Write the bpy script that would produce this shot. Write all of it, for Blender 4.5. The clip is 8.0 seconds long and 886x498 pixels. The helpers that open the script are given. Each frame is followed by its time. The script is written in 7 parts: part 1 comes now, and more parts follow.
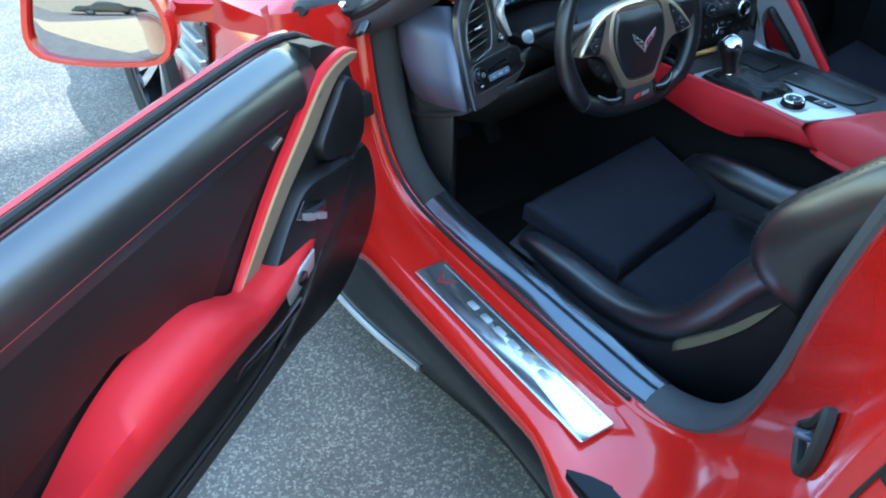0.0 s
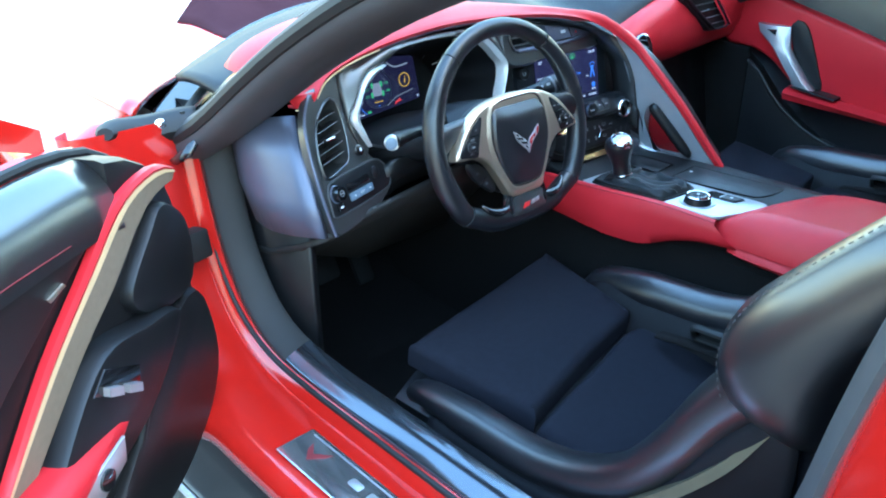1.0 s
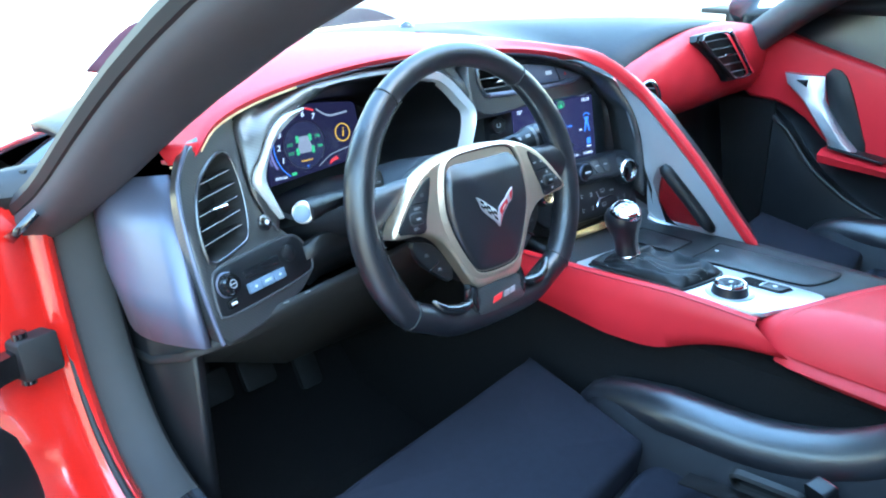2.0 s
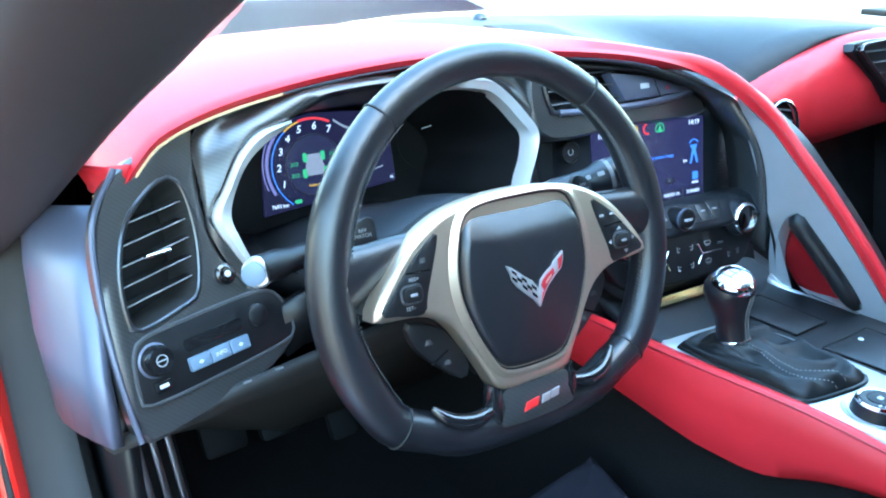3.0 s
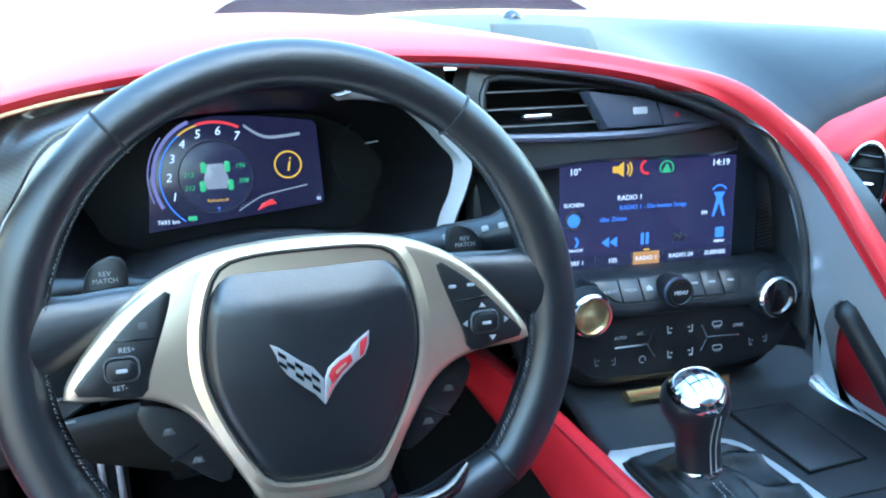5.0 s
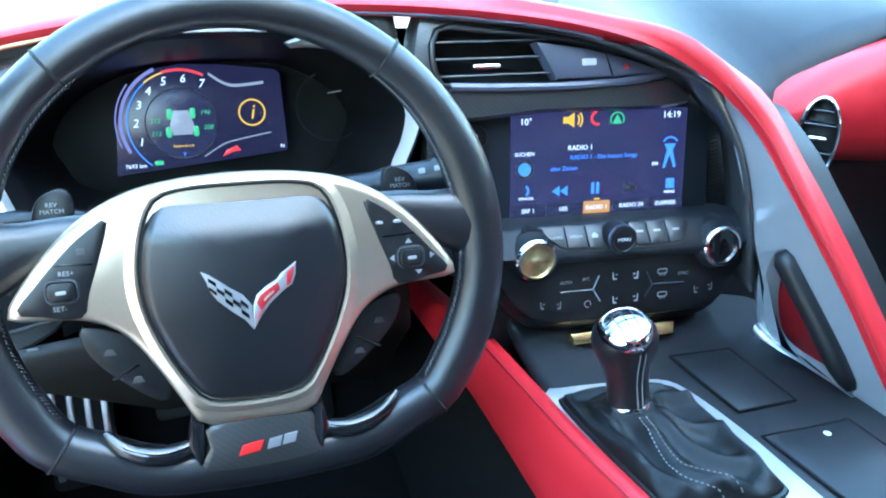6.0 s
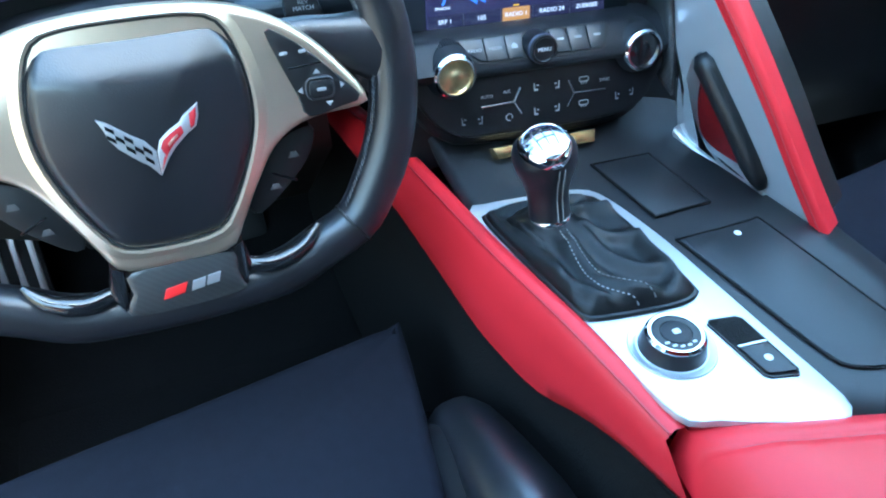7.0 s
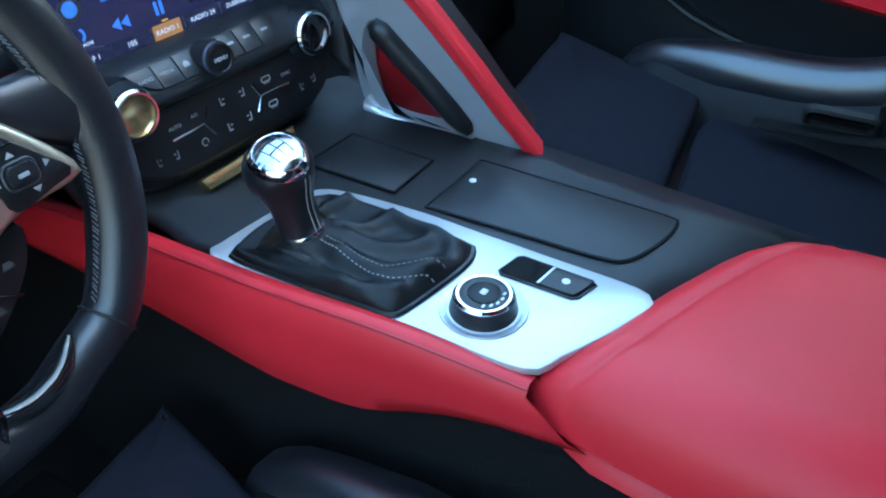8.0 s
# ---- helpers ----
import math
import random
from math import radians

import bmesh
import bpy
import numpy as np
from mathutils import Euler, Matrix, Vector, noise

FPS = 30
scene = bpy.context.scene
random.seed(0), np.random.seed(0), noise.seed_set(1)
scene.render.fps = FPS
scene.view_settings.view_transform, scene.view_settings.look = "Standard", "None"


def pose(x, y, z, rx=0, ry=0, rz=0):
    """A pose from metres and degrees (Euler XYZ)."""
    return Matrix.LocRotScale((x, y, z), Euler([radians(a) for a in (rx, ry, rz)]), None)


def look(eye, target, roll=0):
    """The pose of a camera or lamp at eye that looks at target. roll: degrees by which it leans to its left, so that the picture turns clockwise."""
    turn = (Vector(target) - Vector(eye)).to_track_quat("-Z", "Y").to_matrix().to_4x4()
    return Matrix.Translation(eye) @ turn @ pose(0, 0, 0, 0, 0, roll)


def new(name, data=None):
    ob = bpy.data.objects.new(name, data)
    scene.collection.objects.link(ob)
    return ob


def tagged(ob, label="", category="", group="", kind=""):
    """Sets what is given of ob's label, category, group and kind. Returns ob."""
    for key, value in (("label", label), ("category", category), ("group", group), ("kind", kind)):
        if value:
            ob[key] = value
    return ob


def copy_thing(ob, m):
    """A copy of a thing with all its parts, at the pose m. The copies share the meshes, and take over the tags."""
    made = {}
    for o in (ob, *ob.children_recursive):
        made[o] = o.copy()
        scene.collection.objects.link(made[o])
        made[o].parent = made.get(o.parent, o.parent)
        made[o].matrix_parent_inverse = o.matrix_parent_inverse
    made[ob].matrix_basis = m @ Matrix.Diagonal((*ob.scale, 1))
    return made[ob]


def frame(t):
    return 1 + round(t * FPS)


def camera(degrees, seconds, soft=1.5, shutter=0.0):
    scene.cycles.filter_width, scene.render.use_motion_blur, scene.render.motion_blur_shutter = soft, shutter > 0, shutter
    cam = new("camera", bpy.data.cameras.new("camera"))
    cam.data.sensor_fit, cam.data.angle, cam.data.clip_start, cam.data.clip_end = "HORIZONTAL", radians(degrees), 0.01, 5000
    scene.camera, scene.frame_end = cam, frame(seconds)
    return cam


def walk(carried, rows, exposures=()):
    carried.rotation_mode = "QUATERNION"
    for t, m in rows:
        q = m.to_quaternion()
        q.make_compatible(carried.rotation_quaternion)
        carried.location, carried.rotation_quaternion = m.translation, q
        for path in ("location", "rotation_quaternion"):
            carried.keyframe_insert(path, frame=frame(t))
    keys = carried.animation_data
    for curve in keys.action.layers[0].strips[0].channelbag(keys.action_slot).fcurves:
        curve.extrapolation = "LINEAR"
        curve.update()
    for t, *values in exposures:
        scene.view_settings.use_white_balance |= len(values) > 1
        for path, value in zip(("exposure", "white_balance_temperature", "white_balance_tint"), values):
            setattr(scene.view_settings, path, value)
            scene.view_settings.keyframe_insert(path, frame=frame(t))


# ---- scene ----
cam = camera(56.5, 8.0, 2.0)
PATH = [
    (0, (-1.468, -1.015, 1.384), (-0.599, 0.321, 0.176), 0.5),
    (0.5, (-1.382, -0.934, 1.283), (-0.308, 0.355, 0.195), -0.1),
    (1, (-1.309, -0.825, 1.196), (-0.095, 0.494, 0.308), -0.3),
    (1.5, (-1.166, -0.727, 1.114), (0.107, 0.634, 0.387), -0.5),
    (1.7, (-1.103, -0.68, 1.092), (0.168, 0.683, 0.369), -0.5),
    (2.8, (-0.817, -0.487, 1.043), (0.292, 1.004, 0.304), 0.6),
    (3, (-0.767, -0.46, 1.039), (0.268, 1.083, 0.299), 0.7),
    (3.5, (-0.655, -0.433, 1.038), (0.273, 1.176, 0.296), 0.9),
    (4, (-0.563, -0.42, 1.034), (0.203, 1.272, 0.291), 1.1),
    (4.5, (-0.499, -0.405, 1.031), (0.164, 1.328, 0.286), 1.1),
    (4.7, (-0.474, -0.408, 1.025), (0.166, 1.335, 0.28), 1.3),
    (5.8, (-0.399, -0.459, 1.013), (0.158, 1.301, 0.243), 1.6),
    (6, (-0.396, -0.468, 1.013), (0.162, 1.267, 0.19), 1.8),
    (6.5, (-0.379, -0.477, 1.018), (0.153, 1.154, -0.008), 1.7),
    (7, (-0.378, -0.454, 1.03), (0.245, 0.982, -0.215), 1.5),
    (7.5, (-0.387, -0.424, 1.029), (0.582, 0.803, -0.219), 0.8),
    (8, (-0.426, -0.357, 1.01), (0.855, 0.533, -0.243), -0.1),
]
EXPOSURES = [(0.0, 2.36, 4850, 2), (1.0, 3.12, 4850, 2), (1.7, 3.76, 4820, 2), (2.8, 3.80, 4820, 0), (3.5, 3.64, 4820, 0), (4.7, 3.52, 4820, 0), (6.0, 3.86, 4820, 0), (7.0, 3.68, 4840, 0), (8.0, 2.94, 4850, 2)]
walk(cam, [(t, look(eye, target, roll)) for t, eye, target, roll in PATH], EXPOSURES)

from mathutils.bvhtree import BVHTree

# ---- world, sun and exposure ----
SUN_EL, SUN_ROT = 55.0, 160.0
world = bpy.data.worlds.new("sky")
scene.world = world
world.use_nodes = True
wn = world.node_tree
sky = wn.nodes.new("ShaderNodeTexSky")
sky.sky_type, sky.sun_disc = "NISHITA", False
sky.air_density, sky.dust_density = 2.6, 1.5
sky.sun_elevation, sky.sun_rotation = radians(SUN_EL), radians(SUN_ROT)
wn.links.new(sky.outputs[0], wn.nodes["Background"].inputs[0])
wn.nodes["Background"].inputs[1].default_value = 0.15
sun_data = bpy.data.lights.new("sun", "SUN")
sun_data.energy, sun_data.angle, sun_data.color = 2.5, radians(0.6), (1.0, 0.95, 0.88)
sun = new("sun", sun_data)
se, sr = radians(SUN_EL), radians(SUN_ROT)
sun_from = Vector((math.sin(sr) * math.cos(se), math.cos(sr) * math.cos(se), math.sin(se)))
sun.matrix_world = look(sun_from * 20, (0, 0, 0))


# ---- materials ----
def mk(name, base, rough=0.5, metal=0.0, var=0.15, scale=30.0, bump=0.0, bump_scale=400.0, coat=0.0, rough_var=0.03, sheen=0.0, spec=0.5, coat_rough=0.04):
    m = bpy.data.materials.new(name)
    m.use_nodes = True
    nt = m.node_tree
    b = nt.nodes["Principled BSDF"]
    tc = nt.nodes.new("ShaderNodeTexCoord")
    n1 = nt.nodes.new("ShaderNodeTexNoise")
    n1.inputs["Scale"].default_value, n1.inputs["Detail"].default_value = scale, 5.0
    nt.links.new(tc.outputs["Object"], n1.inputs["Vector"])
    ramp = nt.nodes.new("ShaderNodeMapRange")
    ramp.inputs[3].default_value, ramp.inputs[4].default_value = 1 - var, 1 + var
    nt.links.new(n1.outputs[0], ramp.inputs[0])
    mul = nt.nodes.new("ShaderNodeVectorMath")
    mul.operation = "SCALE"
    mul.inputs[0].default_value = base
    nt.links.new(ramp.outputs[0], mul.inputs["Scale"])
    nt.links.new(mul.outputs[0], b.inputs["Base Color"])
    n2 = nt.nodes.new("ShaderNodeTexNoise")
    n2.inputs["Scale"].default_value, n2.inputs["Detail"].default_value = scale * 0.37, 4.0
    nt.links.new(tc.outputs["Object"], n2.inputs["Vector"])
    rr = nt.nodes.new("ShaderNodeMapRange")
    rr.inputs[3].default_value, rr.inputs[4].default_value = max(0.02, rough - rough_var), min(1.0, rough + rough_var)
    nt.links.new(n2.outputs[0], rr.inputs[0])
    nt.links.new(rr.outputs[0], b.inputs["Roughness"])
    b.inputs["Metallic"].default_value = metal
    b.inputs["Coat Weight"].default_value = coat
    b.inputs["Coat Roughness"].default_value = coat_rough
    b.inputs["Sheen Weight"].default_value = sheen
    b.inputs["Specular IOR Level"].default_value = spec
    if bump:
        n3 = nt.nodes.new("ShaderNodeTexVoronoi")
        n3.inputs["Scale"].default_value = bump_scale
        nt.links.new(tc.outputs["Object"], n3.inputs["Vector"])
        bp = nt.nodes.new("ShaderNodeBump")
        bp.inputs["Strength"].default_value, bp.inputs["Distance"].default_value = bump, 0.001
        nt.links.new(n3.outputs["Distance"], bp.inputs["Height"])
        nt.links.new(bp.outputs[0], b.inputs["Normal"])
    return m


def glow(name, colour, strength):
    m = bpy.data.materials.new(name)
    m.use_nodes = True
    b = m.node_tree.nodes["Principled BSDF"]
    b.inputs["Base Color"].default_value = (0.01, 0.01, 0.012, 1)
    b.inputs["Roughness"].default_value = 0.25
    b.inputs["Emission Color"].default_value = (*colour, 1)
    b.inputs["Emission Strength"].default_value = strength
    return m


def carbon(name, rough=0.25, lo=0.006, hi=0.03, coat=0.6, coat_rough=0.04):
    m = mk(name, (0.025, 0.027, 0.03), rough, 0.0, 0.1, 60, coat=coat, coat_rough=coat_rough)
    nt = m.node_tree
    b = nt.nodes["Principled BSDF"]
    tc = nt.nodes.new("ShaderNodeTexCoord")
    w1 = nt.nodes.new("ShaderNodeTexWave")
    w1.bands_direction, w1.inputs["Scale"].default_value = "DIAGONAL", 110.0
    nt.links.new(tc.outputs["Object"], w1.inputs["Vector"])
    mr = nt.nodes.new("ShaderNodeMapRange")
    mr.inputs[3].default_value, mr.inputs[4].default_value = lo, hi
    nt.links.new(w1.outputs["Fac"], mr.inputs[0])
    cc = nt.nodes.new("ShaderNodeCombineColor")
    for k in range(3):
        nt.links.new(mr.outputs[0], cc.inputs[k])
    nt.links.new(cc.outputs[0], b.inputs["Base Color"])
    return m


def speckled(name):
    """Grey asphalt with pale and dark stone chips."""
    m = mk(name, (0.130, 0.115, 0.098), 0.7, var=0.45, scale=5.0, bump=0.5, bump_scale=210)
    nt = m.node_tree
    b = nt.nodes["Principled BSDF"]
    tc = nt.nodes.new("ShaderNodeTexCoord")
    v = nt.nodes.new("ShaderNodeTexVoronoi")
    v.inputs["Scale"].default_value = 210.0
    nt.links.new(tc.outputs["Object"], v.inputs["Vector"])
    bw = nt.nodes.new("ShaderNodeSeparateColor")
    nt.links.new(v.outputs["Color"], bw.inputs[0])
    cr_ = nt.nodes.new("ShaderNodeValToRGB")
    cr_.color_ramp.elements[0].position, cr_.color_ramp.elements[0].color = 0.0, (0.6, 0.6, 0.6, 1)
    cr_.color_ramp.elements[1].position, cr_.color_ramp.elements[1].color = 1.0, (2.2, 2.15, 2.0, 1)
    mid = cr_.color_ramp.elements.new(0.7)
    mid.color = (0.95, 0.95, 0.95, 1)
    nt.links.new(bw.outputs[0], cr_.inputs[0])
    mx = nt.nodes.new("ShaderNodeVectorMath")
    mx.operation = "MULTIPLY"
    src = b.inputs["Base Color"].links[0].from_socket
    nt.links.new(src, mx.inputs[0])
    nt.links.new(cr_.outputs[0], mx.inputs[1])
    nt.links.new(mx.outputs[0], b.inputs["Base Color"])
    return m


def clear_glass(name, tint=(0.96, 0.98, 0.97), ior=1.45):
    m = bpy.data.materials.new(name)
    m.use_nodes = True
    b = m.node_tree.nodes["Principled BSDF"]
    b.inputs["Base Color"].default_value = (*tint, 1)
    b.inputs["Roughness"].default_value = 0.0
    b.inputs["IOR"].default_value = ior
    b.inputs["Transmission Weight"].default_value = 1.0
    return m


M = dict(
    leather=mk("black leather", (0.008, 0.008, 0.010), 0.34, spec=0.7, var=0.2, bump=0.06, bump_scale=900, scale=40),
    leather_smooth=mk("worn black leather", (0.007, 0.007, 0.009), 0.36, spec=0.8, coat=0.7, coat_rough=0.26, var=0.2, bump=0.06, bump_scale=900, scale=25),
    door_leather=mk("matt black door leather", (0.010, 0.0090, 0.0092), 0.46, spec=0.5, var=0.2, bump=0.08, bump_scale=900, scale=30),
    door_top=mk("satin black door top leather", (0.012, 0.0115, 0.0120), 0.32, spec=1.0, coat=1.0, coat_rough=0.22, var=0.2, bump=0.08, bump_scale=900, scale=30),
    rim_leather=mk("satin black rim leather", (0.006, 0.006, 0.008), 0.37, spec=0.75, var=0.2, bump=0.05, bump_scale=900, scale=25),
    red_leather=mk("red leather", (0.46, 0.015, 0.023), 0.42, spec=0.32, var=0.1, bump=0.08, bump_scale=1100, scale=18),
    suede=mk("black microfibre", (0.0100, 0.0105, 0.0160), 0.95, var=0.25, scale=90, bump=0.2, bump_scale=1500, spec=0.15),
    carpet=mk("black carpet", (0.007, 0.0065, 0.0065), 0.98, spec=0.2, var=0.5, scale=300, bump=0.6, bump_scale=700),
    plastic=mk("black plastic", (0.007, 0.007, 0.008), 0.4, spec=0.4, var=0.15, bump=0.08, bump_scale=1600),
    deck_black=mk("satin black console skin", (0.010, 0.0105, 0.012), 0.46, spec=0.35, var=0.15, scale=25, bump=0.12, bump_scale=1300),
    seat_skin=mk("dark seat bolster skin", (0.0045, 0.0045, 0.0065), 0.6, spec=0.25, var=0.2, scale=40, bump=0.15, bump_scale=1200),
    gaiter=mk("matt black gaiter leather", (0.0032, 0.0032, 0.0036), 0.50, spec=0.30, var=0.2, scale=60, bump=0.15, bump_scale=900),
    soft_black=mk("soft black dash skin", (0.014, 0.015, 0.018), 0.5, spec=0.25, var=0.15, scale=25, bump=0.1, bump_scale=1300),
    gloss_black=mk("gloss black", (0.008, 0.008, 0.009), 0.12, var=0.2, coat=0.5),
    skirt_black=mk("dark gloss skirt", (0.005, 0.005, 0.006), 0.2, spec=0.25, var=0.2),
    grey_trim=mk("dark grey pillar trim", (0.045, 0.044, 0.047), 0.62, var=0.1, scale=60, bump=0.1, bump_scale=2000),
    rubber=mk("black rubber", (0.007, 0.007, 0.007), 0.65, var=0.3),
    paint=mk("red car paint", (0.42, 0.010, 0.006), 0.17, var=0.05, scale=5, coat=1.0),
    silver=mk("satin silver trim", (0.48, 0.485, 0.50), 0.33, metal=0.7, var=0.05, scale=50),
    champagne=mk("brushed nickel trim", (0.64, 0.53, 0.40), 0.33, metal=0.9, var=0.06, scale=60),
    sill_alu=mk("polished aluminium sill plate", (0.8, 0.82, 0.84), 0.12, metal=0.95, var=0.04, scale=60, rough_var=0.04),
    plate=mk("brushed aluminium console plate", (0.50, 0.51, 0.53), 0.40, metal=0.65, var=0.05, scale=80),
    # Grey for the highlight painted along the vent slats.
    glint_grey=mk("grey slat highlight", (0.16, 0.16, 0.17), 0.35, spec=0.7, var=0.1, scale=60),
    key_grey=mk("satin grey-black keys", (0.013, 0.015, 0.019), 0.36, spec=0.42, var=0.1, scale=60),
    bright_alu=mk("bright satin aluminium", (0.82, 0.81, 0.79), 0.30, metal=0.55, var=0.05, scale=70),
    cap_blue=mk("polished cap plate", (0.45, 0.47, 0.50), 0.14, metal=1.0, var=0.05, scale=90),
    chrome=mk("chrome", (0.8, 0.8, 0.82), 0.08, metal=1.0, var=0.03, rough_var=0.03),
    blue_grey=mk("silver grey end panel", (0.10, 0.105, 0.145), 0.4, metal=0.35, var=0.06, scale=40),
    carbon_matt=carbon("satin carbon fibre", 0.38, 0.023, 0.033, 1.0, 0.24),
    cream=mk("cream edge trim", (0.68, 0.51, 0.29), 0.6, var=0.1),
    kick=mk("grey kick trim", (0.018, 0.017, 0.016), 0.7, var=0.12, scale=50, bump=0.1, bump_scale=1500),
    taupe=mk("taupe door insert", (0.19, 0.150, 0.105), 0.85, var=0.15, scale=120, bump=0.2, bump_scale=1500),
    tan_strip=mk("tan reflective strip", (0.085, 0.07, 0.04), 0.5, var=0.2),
    # The reflection of sunlit tan ground, put into the metal's colour.
    tan_reflection=mk("polished metal tinted by a tan reflection", (0.72, 0.52, 0.24), 0.25, metal=0.95, var=0.06, scale=60),
    stitch=mk("grey thread", (0.2, 0.2, 0.2), 0.8),
    dark_stitch=mk("dark grey thread", (0.07, 0.07, 0.07), 0.8),
    red_seam=mk("red leather seam", (0.31, 0.010, 0.017), 0.5),
    red_stitch=mk("red thread", (0.13, 0.010, 0.014), 0.8),
    white_mark=mk("white print", (0.55, 0.55, 0.57), 0.6),
    soft_mark=mk("grey print", (0.26, 0.26, 0.27), 0.6),
    dim_mark=mk("dim grey print", (0.13, 0.13, 0.14), 0.6),
    red_mark=mk("red enamel", (0.6, 0.02, 0.02), 0.3),
    blue_key=mk("grey blue keys", (0.13, 0.17, 0.23), 0.4),
    asphalt=speckled("asphalt"),
    screen=glow("screen backlight", (0.03, 0.028, 0.08), 0.10),
    cluster_bg=glow("cluster backlight", (0.025, 0.022, 0.065), 0.06),
    lit_white=glow("white display light", (0.75, 0.8, 0.95), 0.14),
    lit_grey=glow("grey display light", (0.5, 0.52, 0.6), 0.06),
    lit_violet=glow("violet display light", (0.22, 0.20, 0.42), 0.10),
    lit_blue=glow("blue display light", (0.1, 0.25, 0.85), 0.13),
    lit_amber=glow("amber display light", (0.9, 0.5, 0.05), 0.1),
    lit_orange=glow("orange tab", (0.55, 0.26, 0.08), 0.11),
    lit_red=glow("red display light", (0.85, 0.05, 0.06), 0.1),
    lit_green=glow("green display light", (0.15, 0.65, 0.25), 0.08),
    lit_dark=glow("dark display light", (0.008, 0.008, 0.02), 0.3),
    glass=clear_glass("clear glass"),
    coated_glass=clear_glass("clear coated glass", ior=1.18),
    mirror=mk("mirror glass", (0.5, 0.5, 0.51), 0.02, metal=1.0, var=0.0, rough_var=0.0),
    alu=mk("ribbed aluminium", (0.5, 0.5, 0.5), 0.35, metal=0.9),
    wall=mk("tan plaster", (0.5, 0.42, 0.3), 0.9, var=0.15, scale=2),
    paving=mk("tan paving", (0.36, 0.27, 0.15), 0.85, var=0.2, scale=6),
    sill_black=mk("polished dark metal sill", (0.13, 0.14, 0.16), 0.13, metal=0.9, var=0.15, scale=20),
    # Maroon that puts a dark reflection on the bonnet into colour.
    dark_reflection=mk("dull dark bonnet reflection", (0.050, 0.024, 0.030), 0.9, spec=0.0, var=0.25, scale=12, bump=0.1, bump_scale=600),
    car_grey=mk("dark car paint", (0.02, 0.022, 0.025), 0.25, coat=1.0),
)


# ---- building helpers ----
def thing(name, label, category, at=(0, 0, 0), group="", kind=""):
    e = new(name)
    e.empty_display_size = 0.05
    e.location = at
    return tagged(e, label, category, group, kind)


def part(name, bm, material, parent=None, label="", smooth=40, solid=0.0, kind=""):
    me = bpy.data.meshes.new(name)
    bmesh.ops.recalc_face_normals(bm, faces=bm.faces[:])
    bm.to_mesh(me)
    bm.free()
    me.materials.append(M[material] if isinstance(material, str) else material)
    if smooth:
        me.shade_smooth()
        me.set_sharp_from_angle(angle=radians(smooth))
    ob = new(name, me)
    if parent is not None:
        ob.parent = parent
        off = Vector(parent.location)
        if parent.parent is not None:
            off = Vector((0, 0, 0))
        ob.matrix_parent_inverse = Matrix.Translation(-off) if parent.type == "EMPTY" else Matrix.Identity(4)
    if label:
        ob["label"] = label
    if kind:
        ob["kind"] = kind
    if solid:
        md = ob.modifiers.new("thickness", "SOLIDIFY")
        md.thickness, md.offset = solid, -1.0
    return ob


def axes(origin, u, v):
    """Matrix whose first two axes are u and v (made square), the third out of the plane."""
    u = Vector(u).normalized()
    w = u.cross(Vector(v)).normalized()
    v = w.cross(u)
    return Matrix(((u.x, v.x, w.x, origin[0]), (u.y, v.y, w.y, origin[1]), (u.z, v.z, w.z, origin[2]), (0, 0, 0, 1)))


def cr(pts, n, closed=False):
    """n points evenly spread along a Catmull-Rom curve through pts."""
    p = [np.array(q, float) for q in pts]
    k = len(p)
    dense = []
    for i in range(k if closed else k - 1):
        a, b, c, d = (p[(i - 1) % k], p[i], p[(i + 1) % k], p[(i + 2) % k]) if closed else (p[max(i - 1, 0)], p[i], p[i + 1], p[min(i + 2, k - 1)])
        for t in np.linspace(0, 1, 16, endpoint=False):
            dense.append(0.5 * ((2 * b) + (c - a) * t + (2 * a - 5 * b + 4 * c - d) * t * t + (3 * b - 3 * c + d - a) * t ** 3))
    dense.append(p[0] if closed else p[-1])
    dense = np.array(dense)
    s = np.concatenate([[0], np.cumsum(np.linalg.norm(np.diff(dense, axis=0), axis=1))])
    q = np.linspace(0, s[-1], n + 1)[:-1] if closed else np.linspace(0, s[-1], n)
    return [tuple(np.interp(x, s, dense[:, j]) for j in range(dense.shape[1])) for x in q]


def loft(rings, closed=True, caps=True, m=None, bm=None, loop=False):
    """A skin over rings of equal length."""
    bm = bm or bmesh.new()
    vs = [[bm.verts.new(m @ Vector(p) if m else Vector(p)) for p in r] for r in rings]
    n = len(rings[0])
    pairs = list(zip(vs, vs[1:])) + ([(vs[-1], vs[0])] if loop else [])
    for a, b in pairs:
        for i in range(n if closed else n - 1):
            j = (i + 1) % n
            bm.faces.new((a[i], a[j], b[j], b[i]))
    if caps and closed and not loop:
        bm.faces.new(vs[0][::-1])
        bm.faces.new(vs[-1])
    return bm


def tube(path, r, seg=10, flat=1.0, up=(0, 0, 1), closed=False, caps=True, m=None, bm=None):
    """A round or flattened tube along a path; r is one radius or one for each point. flat: height over width, along up."""
    P = [Vector(p) for p in path]
    n = len(P)
    rings = []
    for i, p in enumerate(P):
        t = ((P[(i + 1) % n] - P[i - 1]) if closed else (P[min(i + 1, n - 1)] - P[max(i - 1, 0)])).normalized()
        side = t.cross(Vector(up))
        side = side.normalized() if side.length > 1e-4 else t.orthogonal().normalized()
        top = side.cross(t).normalized()
        rad = r[i] if hasattr(r, "__len__") else r
        rings.append([p + side * (rad * math.cos(a)) + top * (rad * flat * math.sin(a)) for a in (2 * math.pi * k / seg for k in range(seg))])
    return loft(rings, True, caps, m, bm, loop=closed)


